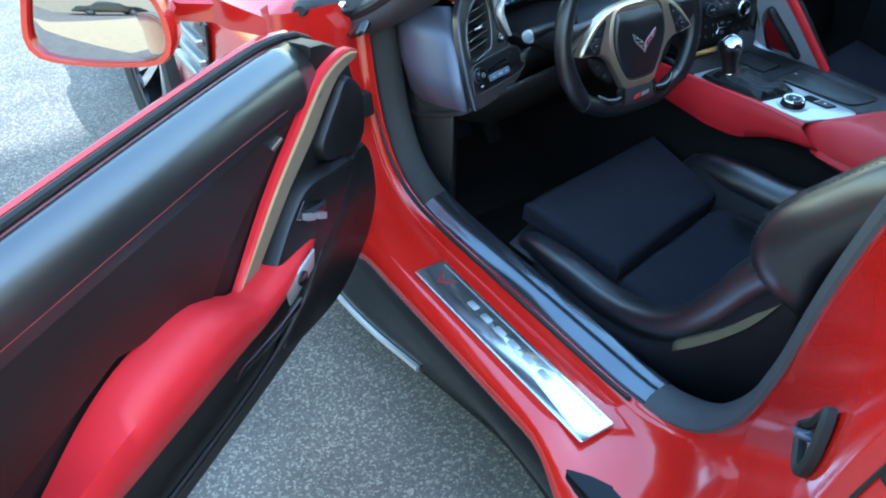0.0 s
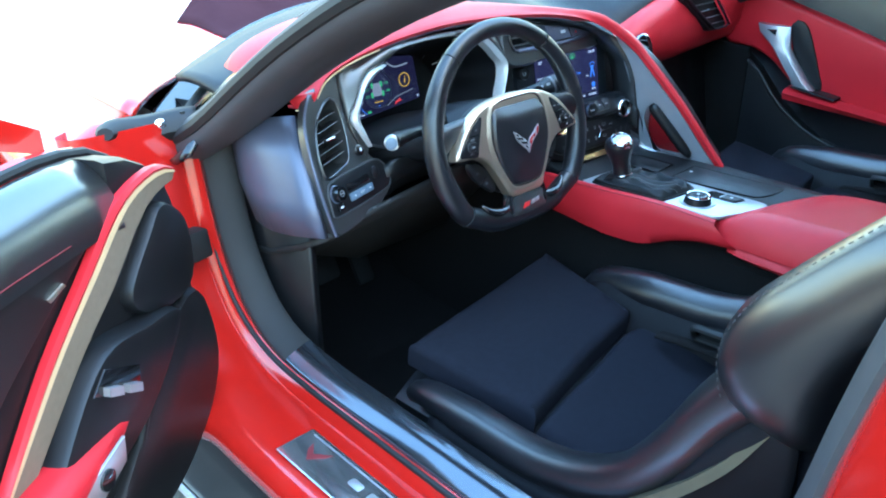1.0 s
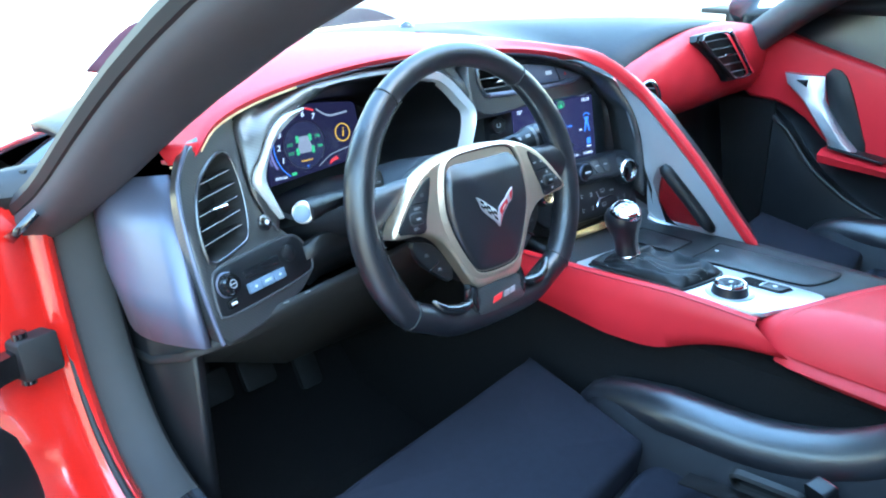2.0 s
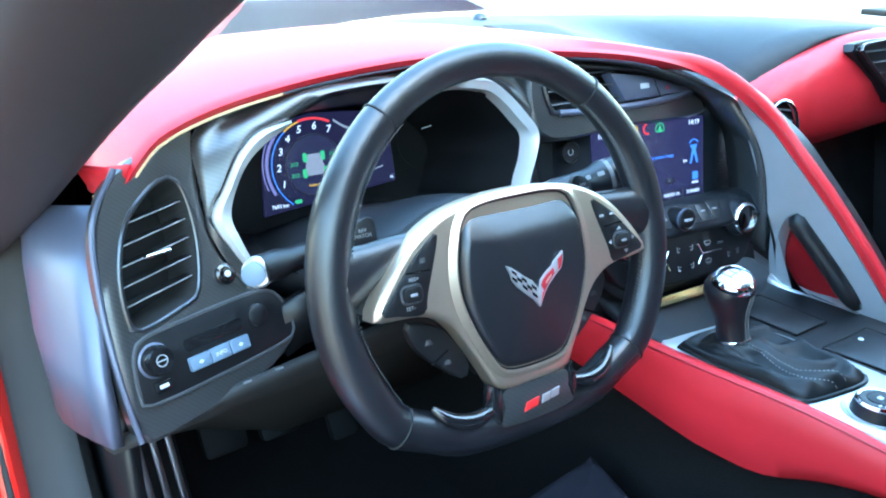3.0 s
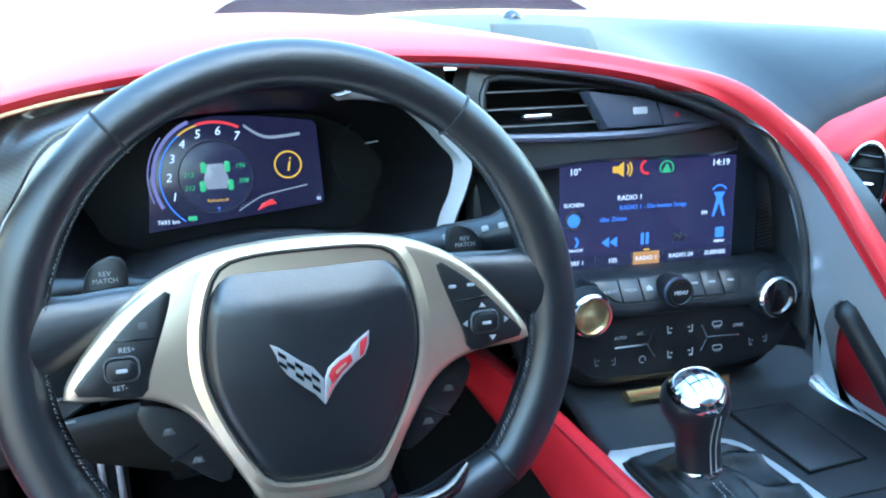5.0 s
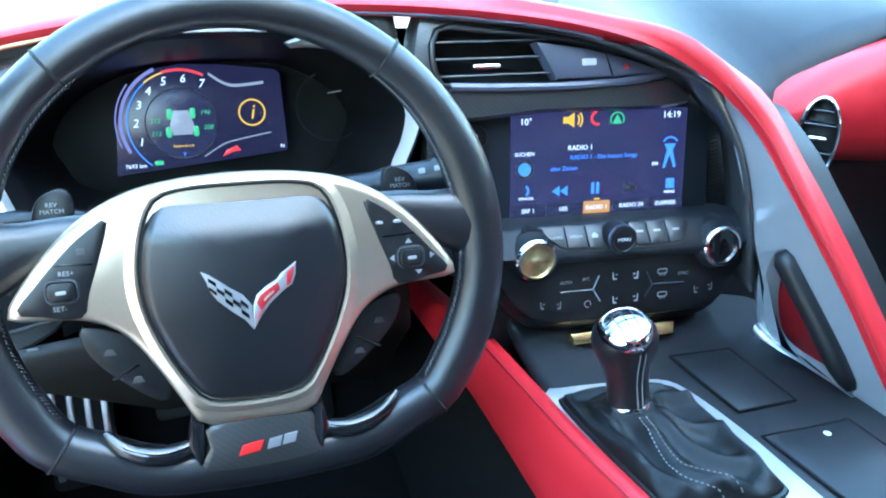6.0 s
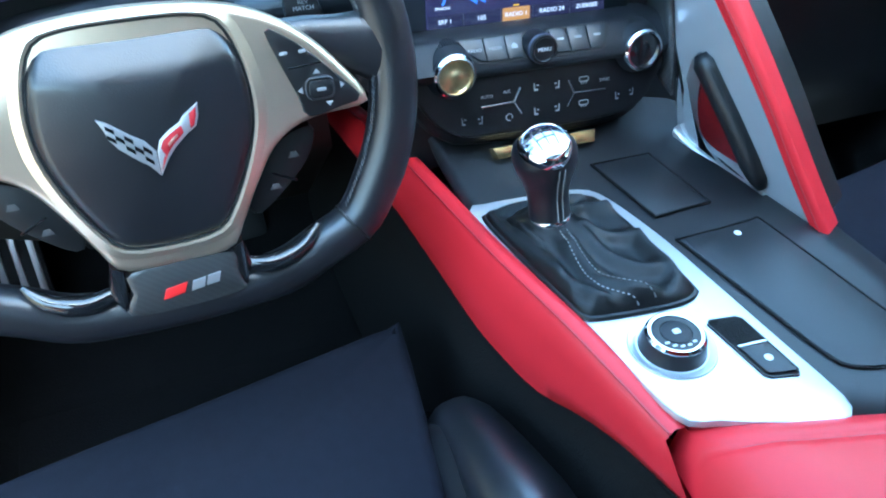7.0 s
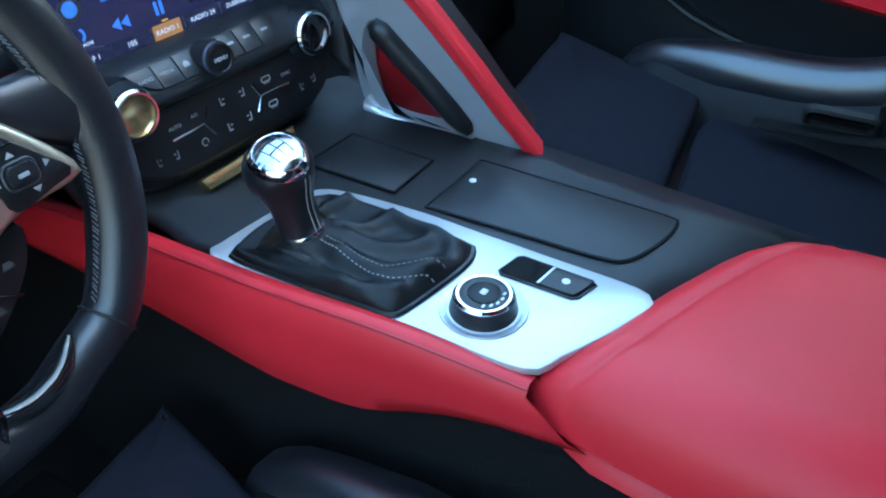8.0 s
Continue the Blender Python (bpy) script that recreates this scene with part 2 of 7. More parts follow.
def inset(pts, d):
    """A closed outline moved inwards by d."""
    k = len(pts)
    area = sum(pts[i][0] * pts[(i + 1) % k][1] - pts[(i + 1) % k][0] * pts[i][1] for i in range(k))
    sgn = 1 if area > 0 else -1
    out = []
    for i in range(k):
        p0, p1, p2 = Vector(pts[i - 1][:2]), Vector(pts[i][:2]), Vector(pts[(i + 1) % k][:2])
        e1, e2 = (p1 - p0), (p2 - p1)
        if e1.length < 1e-7 or e2.length < 1e-7:
            out.append(tuple(p1))
            continue
        e1.normalize(), e2.normalize()
        n1, n2 = Vector((-e1.y, e1.x)) * sgn, Vector((-e2.y, e2.x)) * sgn
        b = n1 + n2
        b = b / max(b.length_squared / 2, 0.35)
        out.append(tuple(p1 + b * d))
    return out


def plate(outline, thick, m, bevel=0.002, base=0.0, bm=None, dome=0.0, steps=2):
    """A slab of the outline's shape from base to base + thick along the third axis of m, its upper edge rounded; dome: how much its middle stands up."""
    rings = [[(x, y, base) for x, y in outline], [(x, y, base + thick - bevel) for x, y in outline]]
    for k in range(1, steps + 1):
        a = k / steps * math.pi / 2
        rings.append([(x, y, base + thick - bevel + bevel * math.sin(a)) for x, y in inset(outline, bevel * (1 - math.cos(a)))])
    if dome:
        top = rings[-1]
        cx, cy = sum(p[0] for p in top) / len(top), sum(p[1] for p in top) / len(top)
        for k in (0.85, 0.65, 0.4, 0.15):
            rings.append([(cx + (x - cx) * k, cy + (y - cy) * k, z + dome * (1 - k * k)) for x, y, z in top])
    return loft(rings, True, True, m, bm)


def rrect(w, h, r=0.004, cx=0.0, cy=0.0, n=4):
    out = []
    for sx, sy, a0 in ((1, 1, 0), (-1, 1, 90), (-1, -1, 180), (1, -1, 270)):
        for k in range(n + 1):
            a = radians(a0 + 90 * k / n)
            out.append((cx + sx * (w / 2 - r) + r * math.cos(a), cy + sy * (h / 2 - r) + r * math.sin(a)))
    return out


def circle(r, cx=0.0, cy=0.0, n=24, ry=None):
    return [(cx + r * math.cos(2 * math.pi * k / n), cy + (ry or r) * math.sin(2 * math.pi * k / n)) for k in range(n)]


def lathe(profile, m, seg=28, bm=None):
    """Rings of (radius, height) about the third axis of m."""
    return loft([[(r * math.cos(2 * math.pi * k / seg), r * math.sin(2 * math.pi * k / seg), h) for k in range(seg)] for r, h in profile], True, True, m, bm)


def ring_band(outer, inner, thick, m, base=0.0, bm=None):
    """A flat band between two outlines of equal length."""
    rings = [[(x, y, base) for x, y in outer], [(x, y, base + thick * 0.7) for x, y in outer], [(x, y, base + thick) for x, y in inset(outer, thick * 0.3)],
             [(x, y, base + thick) for x, y in inset(inner, -thick * 0.3)], [(x, y, base + thick * 0.7) for x, y in inner], [(x, y, base) for x, y in inner]]
    return loft(rings, True, False, m, bm, loop=True)


def arc(r0, r1, a0, a1, m, c=(0, 0), h=0.0, th=0.0004, n=24):
    aa = [radians(a0 + (a1 - a0) * k / n) for k in range(n + 1)]
    return loft([[(c[0] + r0 * math.cos(a), c[1] + r0 * math.sin(a), h), (c[0] + r1 * math.cos(a), c[1] + r1 * math.sin(a), h), (c[0] + r1 * math.cos(a), c[1] + r1 * math.sin(a), h + th), (c[0] + r0 * math.cos(a), c[1] + r0 * math.sin(a), h + th)] for a in aa], True, True, m)


def words(text, size, m, x, y, material, parent, base=0.0, name="lettering", align="CENTER", thick=0.0002, italic=0.0):
    cu = bpy.data.curves.new(name, "FONT")
    cu.body, cu.size, cu.align_x, cu.align_y, cu.extrude, cu.shear = text, size, align, "CENTER", thick, italic
    cu.resolution_u = 2
    tmp = bpy.data.objects.new(name, cu)
    scene.collection.objects.link(tmp)
    me = bpy.data.meshes.new_from_object(tmp)
    bpy.data.objects.remove(tmp)
    bpy.data.curves.remove(cu)
    bm = bmesh.new()
    bm.from_mesh(me)
    bpy.data.meshes.remove(me)
    bmesh.ops.transform(bm, matrix=m @ Matrix.Translation((x, y, base)), verts=bm.verts[:])
    return part(name, bm, material, parent, smooth=0)


# ---- ground ----
bm = bmesh.new()
bmesh.ops.create_grid(bm, x_segments=8, y_segments=8, size=150)
tagged(part("ground", bm, "asphalt", smooth=0), "grey asphalt yard under the car", "ground", kind="structure")

# Unseen building, added so that its shadow covers the car.
tagged(part("building", loft([[(x, -5.0, 0), (x, -5.0, 10.2), (x, -5.3, 10.4), (x, -14.0, 10.4), (x, -14.0, 0)] for x in (0.1, 8.0, 22.0)], True, True), "wall", smooth=0), "plain tan rendered building behind the car, added unseen to shade it", "building", kind="structure")
# Unseen building, added to keep low light from the open door side.
tagged(part("building", loft([[(-13.5, y, 0), (-13.5, y, 6.0), (-13.8, y, 6.2), (-22.0, y, 6.2), (-22.0, y, 0)] for y in (-30.0, -12.0, 3.0)], True, True), "wall", smooth=0), "plain tan rendered building across the yard, added unseen to block low sky", "building", kind="structure")
tagged(part("paving", plate([(-7.2, -9.0), (-2.6, -9.0), (-2.6, -0.6), (-6.4, 0.2)], 0.006, Matrix.Identity(4), 0.002), "paving", smooth=0), "tan paved strip beside the asphalt", "pavement", kind="structure")

def parked_car(at, turn):
    """A dark saloon, seen small in the door mirror."""
    c = thing("parked_car", "dark parked car with bright alloy wheels on the yard", "car", at)
    c.rotation_euler = (0, 0, turn)
    side = [(-2.2, 0.35), (-2.25, 0.7), (-1.9, 0.95), (-1.2, 1.0), (-0.7, 1.38), (0.5, 1.42), (1.1, 1.02), (2.0, 0.9), (2.25, 0.6), (2.2, 0.35)]
    outline = cr(side, 40, True)
    def sub_part(name, bm_, material, parent, label=""):
        ob = part(name, bm_, material, None, label)
        ob.parent = parent
        return ob
    sub_part("car_body", loft([[(u, w, 0.35 + (v - 0.35) * s) for u, v in outline] for w, s in ((-0.9, 0.75), (-0.88, 0.9), (-0.7, 1.0), (0.7, 1.0), (0.88, 0.9), (0.9, 0.75))]), "car_grey", c)
    for u in (-1.4, 1.35):
        for sw in (-1, 1):
            mw = axes((u, 0.88 * sw, 0.33), (-sw, 0, 0), (0, 0, 1))
            ty = sub_part("car_tyre", lathe([(0.2, -0.1), (0.33, -0.1), (0.33, 0.03), (0.23, 0.05), (0.2, 0.0)], mw, 28), "rubber", c)
            for k in range(10):
                a = 2 * math.pi * k / 10
                sub_part("car_spoke", loft([[(q * math.cos(a) - wd * math.sin(a), q * math.sin(a) + wd * math.cos(a), h) for wd, h in ((-0.014, 0.04), (0.014, 0.04), (0.014, 0.01), (-0.014, 0.01))] for q in (0.02, 0.235)], m=mw), "silver", ty)
            sub_part("car_rim", loft([[(r_ * math.cos(2 * math.pi * j / 28), r_ * math.sin(2 * math.pi * j / 28), h) for j in range(28)] for r_, h in ((0.24, 0.045), (0.225, 0.055), (0.21, 0.03))], True, False, mw), "silver", ty)
    return c


parked_car((-9.9, -5.8, 0), radians(116))

# ---- car body ----
body = thing("sports_car", "glossy red sports car with its driver door open", "car", (0, 0.3, 0))

# the doorway: one profile swept down the hinge post, along the sill and up the lock post
way = cr([(0.40, 0.80), (0.385, 0.70), (0.365, 0.61), (0.335, 0.535), (0.285, 0.47), (0.21, 0.432), (0.10, 0.42), (-0.10, 0.42), (-0.30, 0.42), (-0.42, 0.422), (-0.50, 0.437), (-0.568, 0.477), (-0.618, 0.550), (-0.648, 0.655), (-0.664, 0.76), (-0.680, 0.85), (-0.705, 0.96)], 76)
HINGE = [(-0.90, 0.10), (-0.928, 0.07), (-0.934, 0.045), (-0.926, 0.018), (-0.905, 0.003), (-0.87, 0.0), (-0.80, 0.0), (-0.775, 0.003), (-0.762, 0.008), (-0.755, -0.004), (-0.742, -0.012), (-0.733, -0.004), (-0.728, 0.01), (-0.70, 0.03)]
SILL = [(-0.86, 0.060), (-0.892, 0.046), (-0.899, 0.034), (-0.899, 0.018), (-0.890, 0.005), (-0.87, 0.0), (-0.80, 0.0), (-0.775, 0.003), (-0.762, 0.008), (-0.755, -0.004), (-0.742, -0.012), (-0.733, -0.004), (-0.728, 0.01), (-0.70, 0.03)]
LOCK = [(-0.968, 0.25), (-0.962, 0.205), (-0.952, 0.172), (-0.93, 0.148), (-0.895, 0.120), (-0.86, 0.092), (-0.81, 0.052), (-0.785, 0.030), (-0.768, 0.016), (-0.757, 0.006), (-0.742, 0.0), (-0.733, -0.002), (-0.728, 0.01), (-0.70, 0.03)]


def normal_at(i, way=way):
    a, b = way[max(i - 1, 0)], way[min(i + 1, len(way) - 1)]
    t = Vector((b[0] - a[0], b[1] - a[1])).normalized()
    n = Vector((t.y, -t.x))
    return n if n.dot(Vector((way[i][0] + 0.15, way[i][1] - 0.95))) > 0 else -n


def swept(profile, i0=0, i1=len(way), rear=None, fore=None):
    """profile: (x, outwards) pairs; outwards is away from the doorway's middle; rear, fore: the profiles that it becomes on the lock post and the hinge post."""
    rings = []
    for i in range(i0, i1):
        p, n = way[i], normal_at(i)
        k = min(1.0, max(0.0, (-0.38 - p[0]) / 0.22))
        k = k * k * (3 - 2 * k) if rear else 0.0
        kf = min(1.0, max(0.0, (p[0] - 0.12) / 0.14))
        kf = kf * kf * (3 - 2 * kf) if fore else 0.0
        side = [(x * (1 - kf) + fx * kf, o * (1 - kf) + fo * kf) for (x, o), (fx, fo) in zip(profile, fore or profile)]
        ring = [(x * (1 - k) + rx * k, o * (1 - k) + ro * k) for (x, o), (rx, ro) in zip(side, rear or profile)]
        rings.append([(x, p[0] + n.x * o, p[1] + n.y * o) for x, o in ring])
    return loft(rings, closed=False, caps=False)


FRONT_END = next(i for i, p in enumerate(way) if p[0] < 0.20)
LOCK_START = next(i for i, p in enumerate(way) if p[0] < -0.445)
part("door_frame", swept(SILL, rear=LOCK, fore=HINGE), "paint", body, "glossy red painted door frame and sill", smooth=60)
TRIM = [(-0.736, 0.012), (-0.734, -0.003), (-0.729, -0.008), (-0.710, -0.017), (-0.691, -0.0235), (-0.682, -0.022), (-0.673, -0.006), (-0.664, 0.05), (-0.66, 0.14), (-0.658, 0.26)]
SEAL = [(-0.744, 0.014), (-0.742, 0.012), (-0.742, -0.006), (-0.728, -0.020), (-0.70, -0.026), (-0.683, -0.02), (-0.672, 0.0), (-0.664, 0.05), (-0.66, 0.10), (-0.658, 0.16)]
part("sill_trim", swept(TRIM, FRONT_END, LOCK_START + 1), "sill_black", body, "dark polished trim along the sill")
part("kick_trim", swept(TRIM, 0, FRONT_END + 1), "kick", body, "grey kick trim on the hinge post")
part("lock_post_seal", swept(SEAL, LOCK_START), "grey_trim", body, "matt grey seal along the lock post")
part("door_seal", tube([(-0.748, y + 0.0, z + 0.010) for y, z in way[:LOCK_START]], 0.0045, 8), "rubber", body)
# lower side skirt
ks = cr([(0.62, -0.885), (0.33, -0.882), (0.17, -0.874), (0.03, -0.852), (-0.10, -0.832), (-0.23, -0.815), (-0.36, -0.822), (-0.55, -0.85), (-0.9, -0.92)], 36)
part("side_skirt", loft([[(-0.84, y, 0.392), (-0.890, y, 0.389), (-0.897, y, 0.380), (-0.897, y, 0.34), ((-0.897 + x) / 2 - 0.004, y, 0.25), (x - 0.008, y, 0.185), (x - 0.008, y, 0.168), (x, y, 0.160), (x + 0.05, y, 0.15), (x + 0.08, y, 0.2)] for y, x in ks], True, True), "skirt_black", body, "gloss black side skirt", smooth=50)
# Silver tube paints the bright reflection along the front of the skirt lip.
part("skirt_glint", tube([(x - 0.010, y, 0.176) for y, x in ks if y > -0.02], 0.008, 8), "silver", body)
# rear quarter, from the edge of the lock post backwards
quarter = []
for i in range(LOCK_START, len(way), 2):
    n, p = normal_at(i), way[i]
    y0, z0 = p[0] + n.x * 0.205, max(0.27, p[1] + n.y * 0.205)
    k = min(1.0, max(0.0, (p[1] - 0.42) / 0.5))
    zq = 0.28 + 0.72 * k
    quarter.append([(-0.955, y0 + 0.01, z0), (-0.966, y0 - 0.015, z0), (-0.975 - 0.02 * k, y0 - 0.14, z0 * 0.6 + zq * 0.4), (-1.0, -1.25, zq), (-1.0, -1.8, zq * 0.97), (-0.93, -2.25, zq * 0.94)])
for dx, dz in ((0.06, 0.02), (0.16, 0.035), (0.34, 0.04)):
    quarter.append([(x + dx, y, z + dz) for x, y, z in quarter[len(range(LOCK_START, len(way), 2)) - 1]])
part("rear_quarter", loft(quarter, False, False), "paint", body, "glossy red rear quarter panel", solid=0.006, smooth=60)
part("shut_line", tube([(-0.9535, way[i][0] + normal_at(i).x * 0.172, way[i][1] + normal_at(i).y * 0.172) for i in range(LOCK_START + 10, len(way))], 0.0022, 6), "rubber", body)
part("pillar_weatherstrip", loft([[(x, y + dy, z + dz) for x, dy, dz in ((-0.736, 0.022, -0.03), (-0.80, -0.006, 0.0), (-0.860, -0.036, 0.03), (-0.855, -0.075, 0.03), (-0.74, -0.05, -0.03))] for y, z in ((-0.716, 0.955), (-0.722, 0.98), (-0.735, 1.02), (-0.76, 1.09))]), "rubber", body, "black weatherstrip at the top of the lock post")
# lock striker pocket
ms = axes((-0.882, -0.772, 0.770), (-0.78, -0.62, 0.06), (0.02, -0.10, 1.0))
pocket = cr([(-0.036, -0.018), (-0.033, -0.032), (0.008, -0.046), (0.026, -0.034), (0.033, -0.004), (0.024, 0.030), (0.012, 0.046), (0.002, 0.034), (-0.014, 0.006)], 40, True)
pk = part("striker_pocket", ring_band(pocket, inset(pocket, 0.010), 0.012, ms, -0.002), "rubber", body, "black door lock pocket")
part("striker_floor", plate(inset(pocket, 0.0095), 0.004, ms, 0.001, -0.001), "gloss_black", pk)
part("striker_loop", tube([(-0.010, -0.012, 0.003), (-0.010, -0.012, 0.016), (0.010, 0.0, 0.018), (0.010, 0.0, 0.003)], 0.0035, 8, m=ms), "blue_grey", pk)
part("body_screw", lathe([(0.009, 0), (0.009, 0.003), (0.005, 0.005)], axes((-0.951, -0.865, 0.855), (-0.3, -0.95, 0), (0, 0, 1)), 16), "rubber", body)
# sill plate, lettering shown as plain bars
mp = axes((-0.828, -0.222, 0.4225), (0, -1, 0), (1, 0, 0))
sill_plate = part("sill_plate", plate(rrect(0.475, 0.066, 0.004), 0.003, mp, 0.0015), "sill_alu", body, "polished aluminium sill plate with engraved marks")
for k in range(6):
    w = 0.025
    part("engraved_bar", plate(rrect(w, 0.013, 0.004, -0.10 + k * 0.04, 0.006), 0.0006, mp, 0.0002, 0.003), "silver", sill_plate)
part("engraved_mark", plate([(-0.21, 0.014), (-0.19, 0.0), (-0.168, 0.018), (-0.172, 0.006), (-0.188, -0.014), (-0.204, 0.0)], 0.0006, mp, 0.0002, 0.003), "red_stitch", sill_plate)
part("engraved_line", plate(rrect(0.44, 0.0025, 0.001, -0.005, 0.026), 0.0006, mp, 0.0002, 0.003), "silver", sill_plate)

# hinge, check strap and hinge post cover
hinge = part("door_hinge", plate(rrect(0.05, 0.05, 0.006), 0.03, axes((-0.79, 0.362, 0.60), (0.95, 0.2, 0), (0, 0.15, 1)), 0.004), "rubber", body, "black door check and hinge")
part("hinge_pin", tube([(-0.80, 0.345, 0.57), (-0.80, 0.35, 0.635)], 0.009, 10), "gloss_black", hinge)
part("hinge_arm", loft([[(x, y + dy, z + dz) for dy, dz in ((-0.01, -0.015), (0.01, -0.015), (0.01, 0.015), (-0.01, 0.015))] for x, y, z in ((-0.79, 0.355, 0.60), (-0.83, 0.34, 0.60), (-0.90, 0.28, 0.60))]), "gloss_black", hinge)
cover = cr([(-0.69, 0.40, 0.775), (-0.75, 0.415, 0.785), (-0.80, 0.44, 0.775), (-0.85, 0.43, 0.79), (-0.875, 0.40, 0.80)], 12)
part("corner_seal", tube(cover, [0.028, 0.034, 0.036, 0.034, 0.032, 0.034, 0.036, 0.034, 0.03, 0.026, 0.02, 0.012], 10, 0.8), "rubber", body, "black rubber seal at the foot of the windscreen pillar")
part("corner_clip", lathe([(0.008, 0), (0.008, 0.006), (0.004, 0.009)], axes((-0.805, 0.36, 0.81), (1, 0.2, 0), (0, 0.3, 1)), 12), "chrome", body)

# windscreen pillars, header and roof
outer = [(-0.775, 0.46, 0.735), (-0.757, 0.34, 0.80), (-0.745, 0.2, 0.895), (-0.735, 0.09, 0.965), (-0.72, -0.05, 1.04), (-0.69, -0.2, 1.105), (-0.65, -0.36, 1.155), (-0.60, -0.48, 1.18)]
inner = [(-0.69, 0.36, 0.76), (-0.648, 0.258, 0.838), (-0.602, 0.148, 0.924), (-0.569, 0.055, 0.981), (-0.546, -0.02, 1.017), (-0.530, -0.13, 1.052), (-0.535, -0.28, 1.085), (-0.49, -0.42, 1.13)]


def pillar(sx):
    po, pi = cr(outer, 18), cr(inner, 18)
    rings = []
    for i in range(18):
        o, n = Vector(po[i]), Vector(po[i]).lerp(Vector(pi[i]), 0.80 - 0.30 * max(0.0, (i - 7) / 10))
        t = (Vector(po[min(i + 1, 17)]) - Vector(po[max(i - 1, 0)])).normalized()
        a = (o - n) / 2
        b = a.normalized().cross(t).normalized() * 0.032
        c = (o + n) / 2
        rings.append([Vector((q.x * sx, q.y, q.z)) for q in (c + a * (abs(math.cos(k)) ** 0.7 * (1 if math.cos(k) > 0 else -1)) + b * (abs(math.sin(k)) ** 0.8 * (1 if math.sin(k) > 0 else -1)) for k in (2 * math.pi * j / 20 for j in range(20)))])
    return loft(rings)


for sx in (-1, 1):
    pl = part("windscreen_pillar", pillar(-sx), "grey_trim", body, "dark grey padded windscreen pillar")
    part("pillar_seal", tube([(x * -sx - (-sx) * 0.006 * -1, y, z + 0.004) for x, y, z in cr(outer, 24)], 0.013, 8), "rubber", pl)
part("windscreen_header", loft([[(x, -0.40 + 0.06 * (1 - (x / 0.55) ** 2) + dy, 1.15 + 0.025 * (1 - (x / 0.55) ** 2) + dz) for dy, dz in ((0.05, 0.0), (0.0, 0.035), (-0.1, 0.04), (-0.1, 0.0), (-0.03, -0.03))] for x in np.linspace(-0.56, 0.56, 13)]), "grey_trim", body)
# Roof stays out of view; added to keep the cabin in shade.
part("unseen_roof", loft([[(x, y, 1.20 + 0.02 * math.cos(y * 1.5) - 0.06 * (x / 0.55) ** 2) for x in np.linspace(-0.56, 0.56, 12)] for y in np.linspace(-0.45, -1.15, 8)], False, False), "paint", body, solid=0.03)
part("rear_deck", loft([[(x, y, 1.19 - 0.35 * ((-1.15 - y) / 1.0) ** 1.3 - 0.06 * (x / 0.6) ** 2) for x in np.linspace(-0.62, 0.62, 12)] for y in np.linspace(-1.15, -2.15, 8)], False, False), "gloss_black", body, solid=0.02)
for sx in (-1, 1):
    part("rear_pillar", loft([[(sx * 0.56, y, 1.15), (sx * 0.66, y - 0.05, 1.05), (sx * 0.80, y - 0.08, 0.93), (sx * 0.86, y - 0.1, 0.88)] for y in (-0.88, -1.2, -1.6, -2.1)], False, False), "paint", body, solid=0.02)
part("right_quarter", loft([[(0.62, y, 0.99), (0.90, y, 0.96), (0.97, y, 0.8), (0.98, y, 0.5), (0.95, y, 0.26)] for y in (-0.93, -1.3, -1.8, -2.2)], False, False), "paint", body, solid=0.012)
part("bulkhead", loft([[(x, -1.0 - 0.1 * (z - 0.2), z) for x in (-0.75, 0.75)] for z in (0.15, 0.6, 0.98)], False, False), "carpet", body, solid=0.03)

# windscreen
ws = part("windscreen", loft([[(x * (1 - 0.23 * k) * 1.0, (0.82 - 0.36 * (x / 0.72) ** 2) * (1 - k) + (-0.36 - 0.06 * (x / 0.72) ** 2) * k, (0.864 - 0.075 * (x / 0.72) ** 2) * (1 - k) + (1.165 - 0.03 * (x / 0.72) ** 2) * k + 0.045 * math.sin(math.pi * k)) for x in np.linspace(-0.74, 0.74, 24)] for k in np.linspace(0, 1, 12)], False, False), "coated_glass", body, "clear curved windscreen", solid=0.005)
ws.visible_shadow = False
part("windscreen_band", tube([(x, 0.80 - 0.36 * (x / 0.72) ** 2, 0.872 - 0.075 * (x / 0.72) ** 2) for x in np.linspace(-0.73, 0.73, 30)], 0.009, 8, 0.6), "rubber", body, "black band along the foot of the windscreen")

# bonnet, wings and cowl
cowl_y = lambda x: 0.86 - 0.40 * (abs(x) / 0.74) ** 2
cowl = [[(x, cowl_y(x) + dy, 0.836 - 0.075 * (x / 0.74) ** 2 + dz) for x in np.linspace(-0.78, 0.78, 26)] for dy, dz in ((-0.10, 0.012), (-0.04, -0.02), (0.03, -0.035), (0.09, -0.01), (0.10, 0.0))]
part("cowl", loft(cowl, False, False), "gloss_black", body, "black cowl panel below the windscreen", solid=0.01)


def bonnet_z(x, y):
    """Flat flanks, raised wings and a broad raised middle that climbs from the cowl."""
    k = max(0.0, (y - 0.5) / 1.7)
    ease = lambda q: min(1.0, max(0.0, q)) ** 2 * (3 - 2 * min(1.0, max(0.0, q)))
    climb = ease((y - cowl_y(x) - 0.09) / 0.20)
    middle = 0.118 * ease((0.48 - abs(x)) / 0.22) * climb * (1 - 0.6 * k)
    wing = 0.045 * math.exp(-((abs(x) - 0.78) / 0.13) ** 2) * (1 - abs(k - 0.45))
    return 0.838 - 0.055 * (x / 0.74) ** 2 - 0.02 * k - 0.19 * k ** 2 + middle + wing


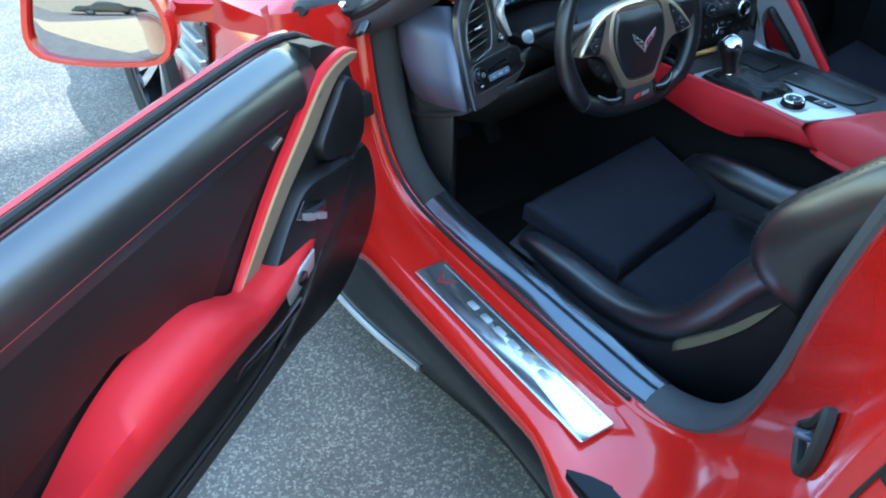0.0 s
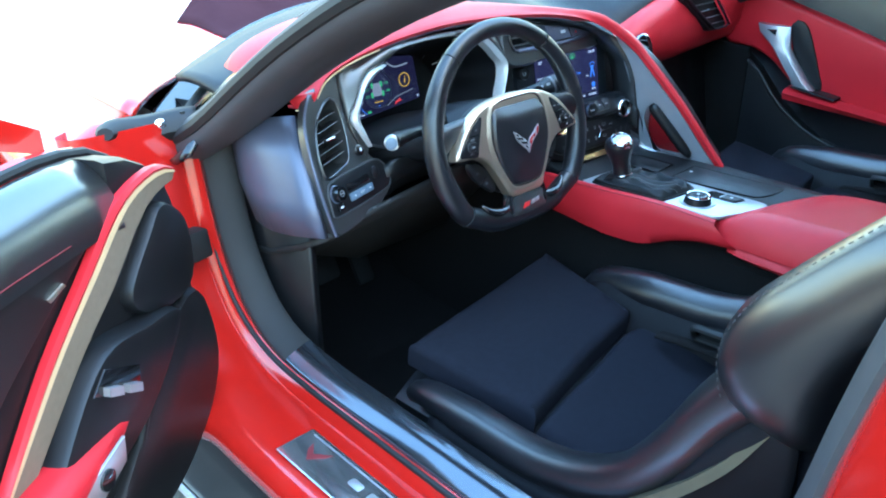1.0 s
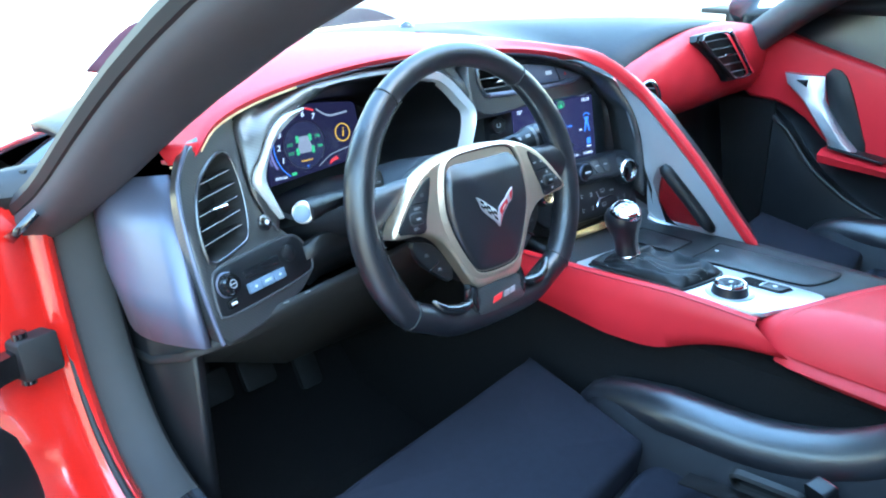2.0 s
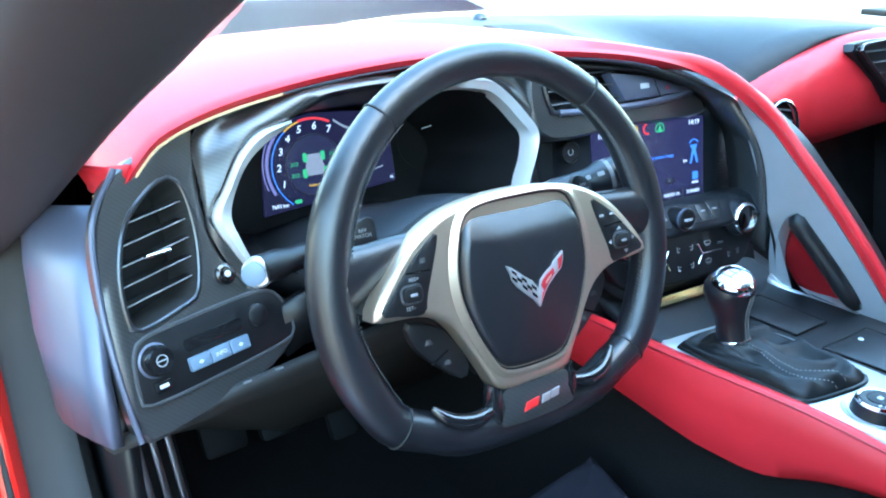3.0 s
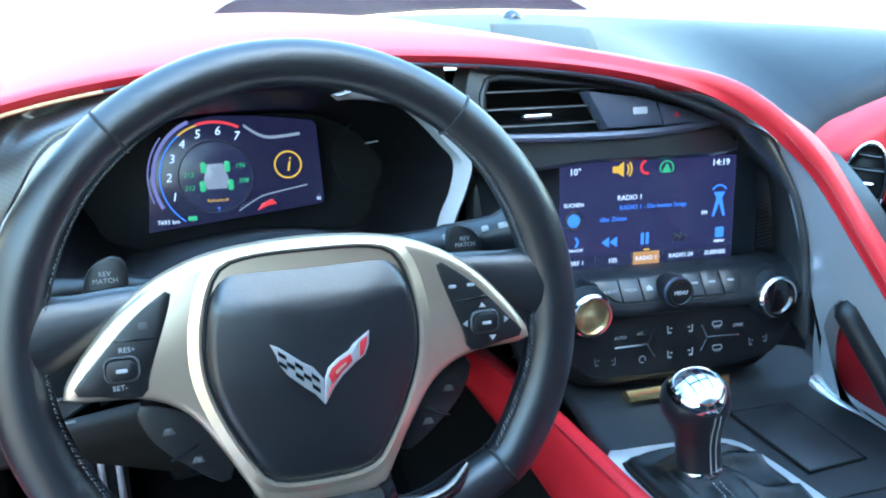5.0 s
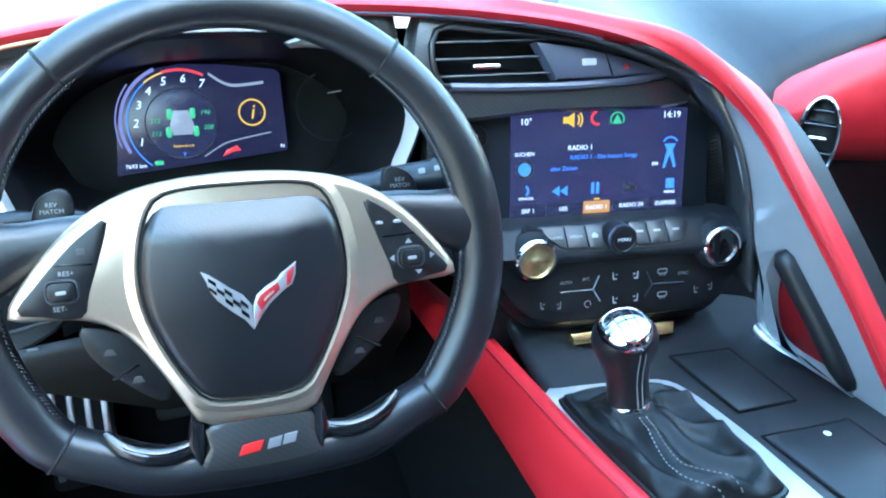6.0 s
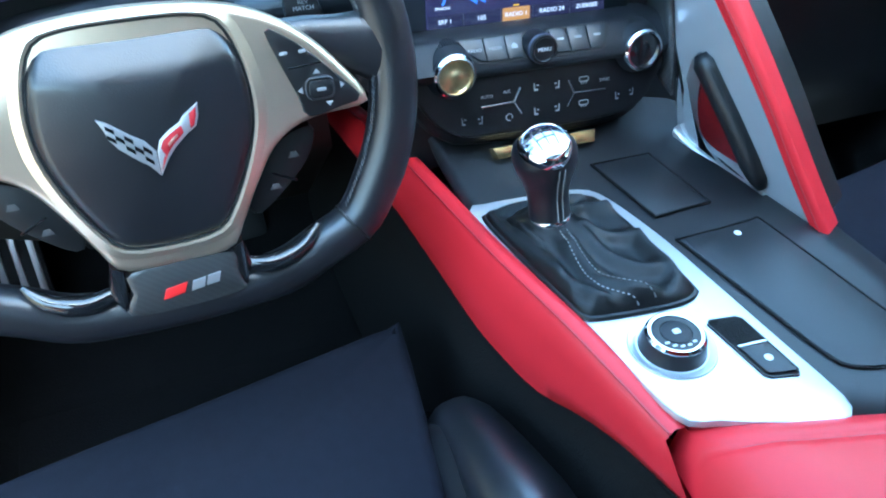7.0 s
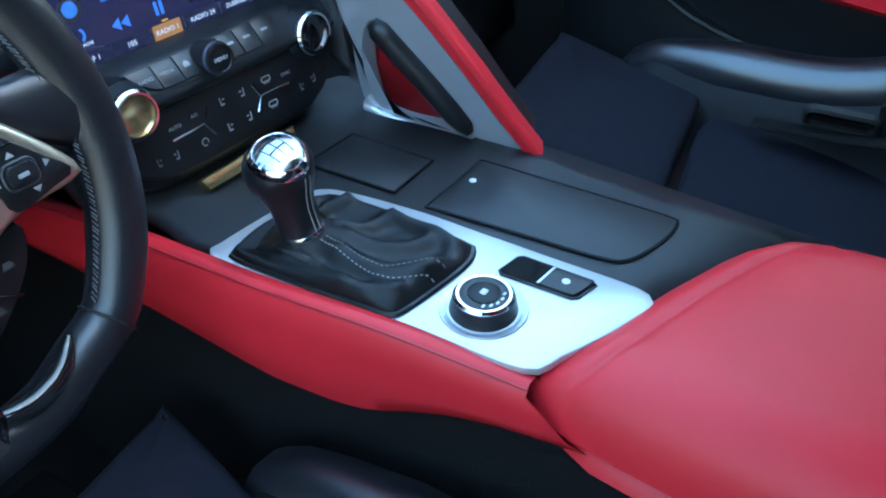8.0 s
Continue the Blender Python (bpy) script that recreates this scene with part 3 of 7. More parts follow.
part("bonnet", loft([[(x, cowl_y(x) + 0.09 + (2.15 - cowl_y(x)) * k, bonnet_z(x, cowl_y(x) + 0.09 + (2.15 - cowl_y(x)) * k)) for x in np.linspace(-0.80, 0.80, 48)] for k in np.linspace(0, 1, 40)], False, False), "paint", body, "glossy red bonnet with a raised middle", solid=0.012)
# Thin dark sheet over the bonnet paints the dull reflection on its rear.
part("bonnet_dark_reflection", loft([[(x, cowl_y(x) + 0.092 + d, bonnet_z(x, cowl_y(x) + 0.092 + d) + 0.003) for x in np.linspace(-0.42, 0.62, 44)] for d in np.linspace(0.0, 0.25, 18)], False, False), "dark_reflection", body, "dark sheet painted as the reflection on the rear bonnet", solid=0.003)
for sx in (-1, 1):
    wing = []
    for y in np.linspace(0.42, 2.2, 22):
        arch = 0.40 * math.sqrt(max(0.0, 1 - ((y - 1.42) / 0.40) ** 2))
        lo = max(0.26, 0.34 + arch if arch > 0 else 0.26)
        zt = bonnet_z(0.80, max(y, 0.5)) - 0.004
        wing.append([(sx * x, y, z) for x, z in ((0.80, zt), (0.86, zt - 0.005), (0.92, zt - 0.04), (0.958, zt - 0.12), (0.968, (zt - 0.12 + lo) / 2), (0.95, lo), (0.88, lo + 0.02))])
    wp = part("front_wing", loft(wing, False, False), "paint", body, "glossy red front wing", solid=0.01)
    mv = axes((sx * 0.966, 0.84, 0.62), (0, sx, 0), (0.0, 0.0, 1))
    vent = [(-0.13, -0.10), (0.10, -0.12), (0.14, 0.07), (-0.10, 0.10)]
    part("wing_vent", plate(vent, 0.006, mv, 0.002), "gloss_black", wp)
    for k in range(4):
        part("vent_slat", plate(rrect(0.21, 0.018, 0.006, 0.0, -0.08 + k * 0.048), 0.018, mv, 0.006, 0.004), "silver", wp)


def wheel(x, y, r, name="road_wheel"):
    sx = -1 if x < 0 else 1
    mw = axes((x, y, r), (0, sx, 0), (0, 0, 1))
    tyre = part("front_tyre", lathe([(r * 0.70, -0.12), (r * 0.93, -0.125), (r, -0.10), (r, 0.09), (r * 0.94, 0.115), (r * 0.71, 0.11), (r * 0.69, 0.06), (r * 0.69, -0.1)], mw, 40), "rubber", body, "wide black tyre on a silver alloy rim")
    part("rim_barrel", lathe([(r * 0.70, -0.1), (r * 0.70, 0.105), (r * 0.65, 0.10), (r * 0.62, -0.05), (r * 0.1, -0.06), (r * 0.1, -0.1)], mw, 36), "gloss_black", tyre)
    for k in range(5):
        for d in (-7, 7):
            a = radians(72 * k + d)
            c, s = math.cos(a), math.sin(a)
            part("rim_spoke", loft([[(q * c - wd * s, q * s + wd * c, h) for wd, h in ((-0.014, h0), (0.014, h0), (0.01, h0 - 0.03), (-0.01, h0 - 0.03))] for q, h0 in ((r * 0.08, 0.06), (r * 0.4, 0.075), (r * 0.68, 0.095))], m=mw), "chrome", tyre)
    part("brake_disc", lathe([(r * 0.5, -0.03), (r * 0.5, -0.02), (r * 0.1, -0.02), (r * 0.1, -0.03)], mw, 30), "silver", tyre)


wheel(-0.86, 1.42, 0.335)
wheel(0.86, 1.42, 0.335)

# cabin floor and firewall
floor_c = thing("cabin_floor", "black carpeted cabin floor and footwell", "floor", (0, 0, 0.17))
part("carpet", loft([[(x, y, z) for x in np.linspace(-0.67, 0.70, 6)] for y, z in ((-1.0, 0.2), (-0.5, 0.17), (0.3, 0.17), (0.6, 0.2), (0.85, 0.42), (0.9, 0.78))], False, False), "carpet", floor_c, solid=0.02)
part("tunnel", loft([[(xl - 0.008, y, 0.17), (xl, y, zt - 0.02), (xl + 0.02, y, zt), (0.13, y, zt), (0.16, y, zt - 0.02), (0.17, y, 0.17)] for y, zt, xl in ((0.85, 0.60, -0.14), (0.3, 0.575, -0.138), (0.06, 0.575, -0.128), (-0.06, 0.57, -0.114), (-0.18, 0.56, -0.094), (-0.24, 0.558, -0.086), (-0.3, 0.556, -0.084), (-1.0, 0.556, -0.084))], True, True), "carpet", floor_c, "black carpeted centre tunnel")
part("floor_mat", plate(rrect(0.40, 0.52, 0.06, -0.40, 0.22), 0.012, Matrix.Translation((0, 0, 0.185)), 0.005), "carpet", floor_c)
part("kick_panel", loft([[(-0.662, y, z) for z in (0.18, 0.5, 0.72)] for y in (0.2, 0.5, 0.86)], False, False), "plastic", floor_c, solid=0.015)
part("kick_panel", loft([[(0.715, y, z) for z in (0.18, 0.5, 0.72)] for y in (0.2, 0.5, 0.86)], False, False), "carpet", floor_c, solid=0.015)

# pedals
pedals = thing("pedal_set", "ribbed aluminium pedals in the dark footwell", "pedals", (-0.4, 0.55, 0.2))


def pedal(name, x, y, z, w, h, bars):
    mpd = axes((x, y, z), (1, 0.1, 0), (0, 0.45, 0.9))
    p = part(name, plate(rrect(w, h, 0.01), 0.012, mpd, 0.003), "rubber", pedals)
    for k in range(bars):
        part("metal_rib", plate(rrect(0.009, h * 0.86, 0.002, (k - (bars - 1) / 2) * w / bars), 0.004, mpd, 0.001, 0.012), "alu", p)
    return p


pedal("foot_rest", -0.575, 0.555, 0.335, 0.085, 0.19, 4)
for x in (-0.45, -0.36):
    p = pedal("foot_pedal", x, 0.62, 0.30, 0.07, 0.06, 0)
    part("pedal_arm", tube([(x, 0.635, 0.31), (x, 0.70, 0.44), (x, 0.74, 0.62)], 0.011, 8), "plastic", p)
p = pedal("throttle", -0.25, 0.64, 0.29, 0.05, 0.14, 0)


# ---- the open driver door ----
DO, DU = Vector((-0.905, 0.15, 0)), Vector((-0.817, -0.577, 0))
md_ = axes(DO, DU, (0, 0, 1)) @ Matrix.Diagonal((1, 1, -1, 1))  # third axis points to the cabin side
belt = cr([(-0.02, 0.80), (0.03, 0.845), (0.10, 0.868), (0.20, 0.877), (0.45, 0.878), (0.75, 0.874), (1.05, 0.868)], 24)
front = cr([(-0.02, 0.80), (-0.042, 0.73), (-0.045, 0.64), (-0.085, 0.54), (-0.078, 0.44), (-0.02, 0.40), (0.04, 0.384), (0.16, 0.36)], 18)
lower = cr([(0.16, 0.36), (0.5, 0.335), (0.9, 0.33), (1.06, 0.40), (1.10, 0.6), (1.05, 0.868)], 18)
shape = belt + lower[::-1][1:-1] + front[::-1][:-1]
core = belt[:4] + [(u, v - 0.085) for u, v in belt[3:]] + lower[::-1][1:-1] + front[::-1][:-1]
door = part("open_door", plate(core, 0.045, md_, 0.012, -0.05), "plastic", body, "open door with black and red leather trim")
part("door_skin", plate([(u * 1.01 - 0.004, v - 0.01) for u, v in shape], 0.046, md_, 0.003, -0.100), "paint", door, "glossy red outer door skin")
# padded top with a rounded upper edge
pad = []
for u, v in belt[3:]:
    roll = [(v - 0.082 + 0.082 * math.sin(a), -0.050 + 0.0572 * math.cos(a)) for a in np.linspace(0, math.pi / 2, 12)]
    pad.append([(u, v - 0.082, -0.004)] + [(u, *p) for p in roll] + [(u, v - 0.01, -0.058), (u, v - 0.06, -0.058)])
part("padded_top", loft(pad, True, True, md_), "door_top", door, "black stitched leather door top", smooth=89)
part("belt_seal", tube([(u, v + 0.002, -0.064) for u, v in belt], 0.007, 8, m=md_), "rubber", door)
part("belt_moulding", tube([(u, v - 0.004, -0.082) for u, v in belt], 0.011, 8, 0.8, m=md_), "paint", door)
# main padded field under the top
field = cr([(0.16, 0.80), (0.35, 0.70), (0.45, 0.62)], 8) + [(0.62, 0.68), (0.8, 0.64), (1.04, 0.60), (1.04, 0.808), (0.8, 0.814), (0.45, 0.818), (0.24, 0.816)]
part("padded_field", plate(field, 0.012, md_, 0.005, -0.006), "door_leather", door, "black leather door field")
part("seam", tube([(u, v, 0.0063) for u, v in cr([(0.20, 0.808), (0.30, 0.8115), (0.45, 0.8125), (0.75, 0.8090), (1.03, 0.803)], 20)], 0.0009, 6, m=md_), "red_stitch", door)
# red band and its cream edge
band_o = cr([(-0.012, 0.826), (0.03, 0.845), (0.124, 0.832), (0.205, 0.776), (0.296, 0.708), (0.40, 0.60)], 22)
band_i = cr([(-0.020, 0.814), (0.022, 0.826), (0.098, 0.814), (0.182, 0.760), (0.275, 0.695), (0.392, 0.592)], 22)
edge_i = cr([(-0.021, 0.810), (0.021, 0.820), (0.094, 0.808), (0.178, 0.755), (0.271, 0.690), (0.390, 0.589)], 22)
grey_i = cr([(-0.02, 0.795), (0.03, 0.785), (0.06, 0.766), (0.125, 0.715), (0.21, 0.665), (0.335, 0.575)], 22)
band_o = [(i[0] + (o[0] - i[0]) * 0.45, i[1] + (o[1] - i[1]) * 0.45) for o, i in zip(band_o, band_i)]
edge_i = [(i[0] - (o[0] - i[0]) * 0.75, i[1] - (o[1] - i[1]) * 0.75) for o, i in zip(band_o, band_i)]
grey_i = [(e[0] + (g[0] - e[0]) * 0.72, e[1] + (g[1] - e[1]) * 0.72) for e, g in zip(edge_i, grey_i)]
part("red_band", loft([[(*o, -0.002), (*o, 0.007), ((o[0] + i[0]) / 2, (o[1] + i[1]) / 2, 0.011), (*i, 0.009), (*i, -0.002)] for o, i in zip(band_o, band_i)], True, True, md_), "red_leather", door, "red leather sweep across the door")
part("cream_edge", loft([[(*o, -0.002), (*o, 0.0095), (*i, 0.0088), (*i, -0.002)] for o, i in zip(band_i, edge_i)], True, True, md_), "cream", door, "cream edge strip")
part("door_insert", loft([[(*o, -0.004), (*o, 0.0075), (*i, 0.004), (*i, -0.004)] for o, i in zip(edge_i, grey_i)], True, True, md_), "taupe", door, "taupe fabric insert")
# dark speaker bulge at the front and switch panel
part("speaker_bulge", plate(cr([(0.02, 0.785), (-0.03, 0.74), (-0.03, 0.66), (0.02, 0.64), (0.10, 0.665), (0.12, 0.705), (0.06, 0.76)], 30, True), 0.02, md_, 0.012, -0.006), "plastic", door)
sw = plate(cr([(0.04, 0.64), (0.12, 0.665), (0.215, 0.675), (0.31, 0.60), (0.34, 0.545), (0.22, 0.53), (0.12, 0.565)], 36, True), 0.035, md_, 0.01, -0.006)
part("switch_panel", sw, "plastic", door, "black window switch panel")
part("switch_recess", plate([(0.222, 0.668), (0.158, 0.632), (0.168, 0.602), (0.25, 0.648)], 0.003, md_, 0.001, 0.029), "gloss_black", door)
for u, v in ((0.187, 0.617), (0.222, 0.636)):
    part("window_switch", loft([[(u - 0.012, v - 0.010, h), (u + 0.012, v + 0.0035, h), (u + 0.010, v + 0.014, h), (u - 0.014, v + 0.001, h)] for h in (0.031, 0.041)], True, True, md_), "silver", door, "silver window switch")
part("front_lower", plate(cr([(-0.035, 0.63), (0.05, 0.61), (0.12, 0.54), (0.20, 0.47), (0.3, 0.40), (0.12, 0.37), (0.0, 0.41), (-0.06, 0.47), (-0.07, 0.54)], 36, True), 0.016, md_, 0.01, -0.006), "plastic", door, "black moulded lower door panel")
part("crease", tube([(u, v, 0.004) for u, v in cr([(0.02, 0.63), (0.09, 0.605), (0.13, 0.53), (0.20, 0.46), (0.4, 0.40), (0.9, 0.38)], 24)], 0.006, 8, m=md_), "plastic", door)
# armrest
arm = []
for u, zt, zr, zb, d in ((0.15, 0.58, 0.575, 0.565, 0.012), (0.20, 0.592, 0.585, 0.557, 0.03), (0.30, 0.60, 0.592, 0.545, 0.05), (0.39, 0.605, 0.60, 0.545, 0.06), (0.44, 0.635, 0.628, 0.548, 0.066), (0.50, 0.664, 0.650, 0.550, 0.072), (0.58, 0.670, 0.652, 0.550, 0.075), (0.64, 0.664, 0.648, 0.550, 0.075), (0.70, 0.642, 0.642, 0.550, 0.075), (0.764, 0.606, 0.634, 0.550, 0.074), (0.82, 0.58, 0.62, 0.548, 0.072), (0.95, 0.565, 0.59, 0.54, 0.05), (1.03, 0.56, 0.57, 0.53, 0.02)):
    h = zr - zb
    arm.append([(u, zt - 0.002, 0.0), (u, zt * 0.6 + zr * 0.4 + 0.002, d * 0.45), (u, zr, d * 0.88), (u, zr - h * 0.3, d), (u, zb + h * 0.2, d * 0.85), (u, zb, d * 0.5), (u, zb, 0.0)])
arm = [[tuple(p) for p in r] for r in arm]
rows = [cr([arm[i][k] for i in range(len(arm))], 40) for k in range(7)]
part("armrest", loft([[rows[k][i] for k in range(7)] for i in range(40)], True, True, md_), "red_leather", door, "padded red leather armrest", smooth=60)
part("latch_plate", plate([(0.235, 0.588), (0.24, 0.556), (0.318, 0.535), (0.325, 0.572)], 0.004, md_ @ Matrix.Translation((0, 0, 0.045)), 0.001), "silver", door, "silver door release surround")
part("latch_button", lathe([(0.013, 0), (0.013, 0.004), (0.006, 0.006)], md_ @ Matrix.Translation((0.28, 0.562, 0.048)), 16), "gloss_black", door)
part("pull_slit", plate([(0.305, 0.545), (0.37, 0.540), (0.47, 0.546), (0.49, 0.536), (0.4, 0.526), (0.31, 0.530)], 0.006, md_ @ Matrix.Translation((0, 0, 0.056)), 0.002), "gloss_black", door)
part("handle_slit", plate([(0.222, 0.772), (0.226, 0.777), (0.254, 0.772), (0.25, 0.766)], 0.004, md_, 0.001, 0.004), "champagne", door)
# mirror
part("mirror_foot", loft([[(u, v, w) for v, w in ((0.90, w0), (0.87, w0), (0.87, w0 - 0.07), (0.91, w0 - 0.05))] for u, w0 in ((0.10, -0.08), (0.07, -0.16), (0.10, -0.24))], True, True, md_), "paint", door)
mh = axes(DO + DU * 0.235 + Vector((-0.577, 0.817, 0)) * 0.275 + Vector((0, 0, 0.912)), (0.80, -0.60, 0.0), (0.05, 0.08, 1))
mo = cr([(-0.105, -0.055), (0.06, -0.062), (0.105, -0.035), (0.10, 0.03), (0.06, 0.062), (-0.08, 0.06), (-0.115, 0.02)], 32, True)
part("mirror_housing", loft([[(x * s, y * s, h) for x, y in mo] for s, h in ((0.3, -0.10), (0.7, -0.085), (0.95, -0.04), (1.0, 0.0), (0.98, 0.012), (0.90, 0.012), (0.88, 0.002))], True, True, mh), "paint", door, "red door mirror housing")
part("mirror_glass", plate([(x * 0.885, y * 0.885) for x, y in mo], 0.003, mh, 0.0005, 0.003), "mirror", door, "mirror glass")


# ---- dashboard ----
dash = thing("dashboard", "red and black leather dashboard with carbon trim", "dashboard", (0, 0.3, 0.7))


def fin(y, z, d=0.0):
    """A place on the slanting side panel between the stack and the passenger."""
    return Vector((0.10 + (0.72 - z) * 0.20 - (y - 0.07) * 0.15 + d, y, z))


FIN_EDGE = [(0.112, 0.821), (0.075, 0.780), (0.048, 0.749), (0.025, 0.721), (0.000, 0.688), (-0.03, 0.645), (-0.061, 0.604)]
brow = cr([(-0.632, 0.203, 0.835), (-0.618, 0.205, 0.853), (-0.59, 0.213, 0.876), (-0.53, 0.218, 0.895), (-0.44, 0.218, 0.910), (-0.34, 0.215, 0.918), (-0.24, 0.207, 0.918), (-0.16, 0.199, 0.9135), (-0.09, 0.190, 0.9055), (-0.035, 0.180, 0.894), (0.005, 0.170, 0.881), (0.034, 0.154, 0.865), (0.053, 0.136, 0.8475)] + [tuple(fin(y, z)) for y, z in FIN_EDGE], 100)


def brow_depth(x, z):
    if z < 0.87 and x > 0:
        return float(np.interp(z, [0.60, 0.70, 0.82, 0.87], [0.012, 0.012, 0.015, 0.020]))
    return float(np.interp(x, [-0.65, -0.60, -0.5, -0.43, -0.36, -0.25, -0.12, -0.05, 0.0, 0.06], [0.16, 0.24, 0.235, 0.20, 0.18, 0.14, 0.046, 0.030, 0.023, 0.019]))


rings = []
for i, p in enumerate(brow):
    p = Vector(p)
    t = (Vector(brow[min(i + 1, 99)]) - Vector(brow[max(i - 1, 0)])).normalized()
    k = min(1.0, max(0.0, (p.x + 0.11) / 0.205)) if p.z > 0.75 else 1.0
    k = k * k * (3 - 2 * k)
    ang = radians(90 - 150 * k)
    o = Vector((math.cos(ang), math.sin(ang), 0.06 + 0.06 * k))
    o = (o - t * o.dot(t)).normalized()
    n = t.cross(o).normalized()
    if k < 0.05:
        n = Vector((0, -0.1, 1)).lerp(n, 0.6).normalized()
    d = brow_depth(p.x, p.z)
    e = min(1.0, d / 0.05)
    h = 0.52 - 0.08 * k
    p = p - Vector((0, 0, 0.004 * (1 - k)))
    rings.append([p + o * 0.008 - n * 0.008, p, p - o * 0.003 * h + n * 0.006 * h, p + o * 0.003 + n * 0.010 * h, p + o * 0.012 * e + n * 0.0125 * h, p + o * (d * 0.35) + n * (0.0145 + 0.008 * (1 - k)) * h, p + o * (d * 0.7) + n * (0.014 + 0.010 * (1 - k)) * h, p + o * (d * 0.92) + n * (0.009 + 0.008 * (1 - k)) * h, p + o * d + n * 0.001 * h, p + o * d - n * 0.022])
part("leather_brow", loft(rings, False, False), "red_leather", dash, "red leather brow sweeping over the gauges and down the console side", smooth=60)
part("brow_piping", tube([Vector(p) + Vector((0, 0.004, -0.0085)) for p in brow[16:58]], 0.0014, 8), "blue_grey", dash, "thin grey line under the brow")
part("brow_piping", tube([(-0.650, 0.219, 0.830), (-0.640, 0.209, 0.8305)] + [Vector(p) + Vector((0, 0.002, -0.0085)) for p in brow[:17]], 0.0014, 8), "cream", dash, "pale piping under the end of the brow")
part("brow_seam", tube([r[4] + (r[5] - r[4]).normalized() * 0.004 for r in rings[68:]], 0.0007, 6), "red_seam", dash)
part("brow_end", loft([[(-0.660, 0.232, 0.856), (-0.640, 0.214, 0.8545), (-0.622, 0.206, 0.8560)], [(-0.658, 0.230, 0.850), (-0.640, 0.2105, 0.846), (-0.626, 0.203, 0.848)], [(-0.650, 0.222, 0.832), (-0.640, 0.212, 0.833), (-0.630, 0.206, 0.836)], [(-0.650, 0.240, 0.830), (-0.640, 0.230, 0.831), (-0.630, 0.222, 0.836)]], False, False), "red_leather", dash, "turned-down red end of the brow", solid=0.004)

# black top skin
front_e = cr([(-0.70, 0.31, 0.82), (-0.62, 0.28, 0.855), (-0.5, 0.34, 0.893), (-0.36, 0.38, 0.914), (-0.24, 0.34, 0.906), (-0.12, 0.255, 0.900), (0.0, 0.215, 0.882), (0.06, 0.195, 0.857), (0.12, 0.19, 0.81), (0.17, 0.22, 0.79), (0.22, 0.265, 0.805), (0.28, 0.27, 0.842), (0.38, 0.272, 0.878), (0.48, 0.272, 0.889), (0.62, 0.275, 0.882), (0.74, 0.29, 0.865)], 60)
skin = []
for k in range(9):
    row = []
    for x, y, z in front_e:
        fy = 0.78 - 0.30 * (x / 0.74) ** 2
        fy = max(fy, y + 0.05)
        q = k / 8
        mz = 0.912 - 0.03 * (x / 0.74) ** 2 - 0.035 * min(1.0, max(0.0, (-x - 0.30) / 0.15))
        ez = 0.884 - 0.05 * (x / 0.74) ** 2
        zz = z * (1 - q) ** 2 + 2 * q * (1 - q) * (mz + 0.012) + ez * q * q
        row.append((x, y + (fy - y) * q, zz))
    skin.append(row)
part("dash_skin", loft(skin, False, False), "soft_black", dash, "soft black dash top", solid=0.012)


def skin_z(x, y):
    """Height of the dash top at a place."""
    fy0, fz0 = (float(np.interp(x, [p[0] for p in front_e], [p[k] for p in front_e])) for k in (1, 2))
    q = min(1.0, max(0.0, (y - fy0) / (max(0.78 - 0.30 * (x / 0.74) ** 2, fy0 + 0.05) - fy0)))
    return fz0 * (1 - q) ** 2 + 2 * q * (1 - q) * (0.924 - 0.03 * (x / 0.74) ** 2) + (0.884 - 0.05 * (x / 0.74) ** 2) * q * q


grille = []
for a in np.linspace(0, 1, 12):
    row = []
    for b in np.linspace(0, 1, 12):
        gx = (-0.145 + 0.10 * b) * (1 - a) + (-0.088 + 0.126 * b) * a
        gy = (0.305 - 0.02 * b) * (1 - a) + (0.462 + 0.004 * b) * a
        row.append((gx, gy, skin_z(gx, gy) + 0.0022))
    grille.append(row)
part("speaker_grille", loft(grille, False, False), "rubber", dash, "black dash speaker cover", solid=0.003)
part("sun_sensor", lathe([(0.014, 0), (0.013, 0.004), (0.009, 0.010), (0.003, 0.013)], Matrix.Translation((-0.017, 0.567, 0.900)), 16), "gloss_black", dash, "small domed light sensor")

# carbon fascia round the gauges
mhd = axes((-0.38, 0.2, 0.80), (1, 0, 0), (0, 0.2, 0.98))
hood_shape = cr([(0.0, 0.097), (0.06, 0.096), (0.105, 0.088), (0.15, 0.062), (0.177, 0.022), (0.165, -0.012), (0.148, -0.05), (0.08, -0.07), (0.0, -0.075), (-0.08, -0.07), (-0.150, -0.05), (-0.166, -0.025), (-0.178, 0.005), (-0.156, 0.045), (-0.115, 0.075), (-0.06, 0.093)], 64, True)
gauge = thing("instrument_cluster", "lit digital instrument cluster under a dark hood", "instrument cluster", (-0.38, 0.3, 0.75))
part("hood_wall", loft([[(x, y, 0.002) for x, y in hood_shape], [(x * 0.97, y * 0.97, -0.01) for x, y in hood_shape], [(x * 0.88, y * 0.82, -0.10) for x, y in hood_shape], [(x * 0.80, y * 0.76, -0.165) for x, y in hood_shape]], True, False, mhd), "plastic", gauge, "dark hood wall")
part("gauge_back", plate([(x * 0.82, y * 0.78) for x, y in hood_shape], 0.004, mhd, 0.001, -0.17), "rubber", gauge)


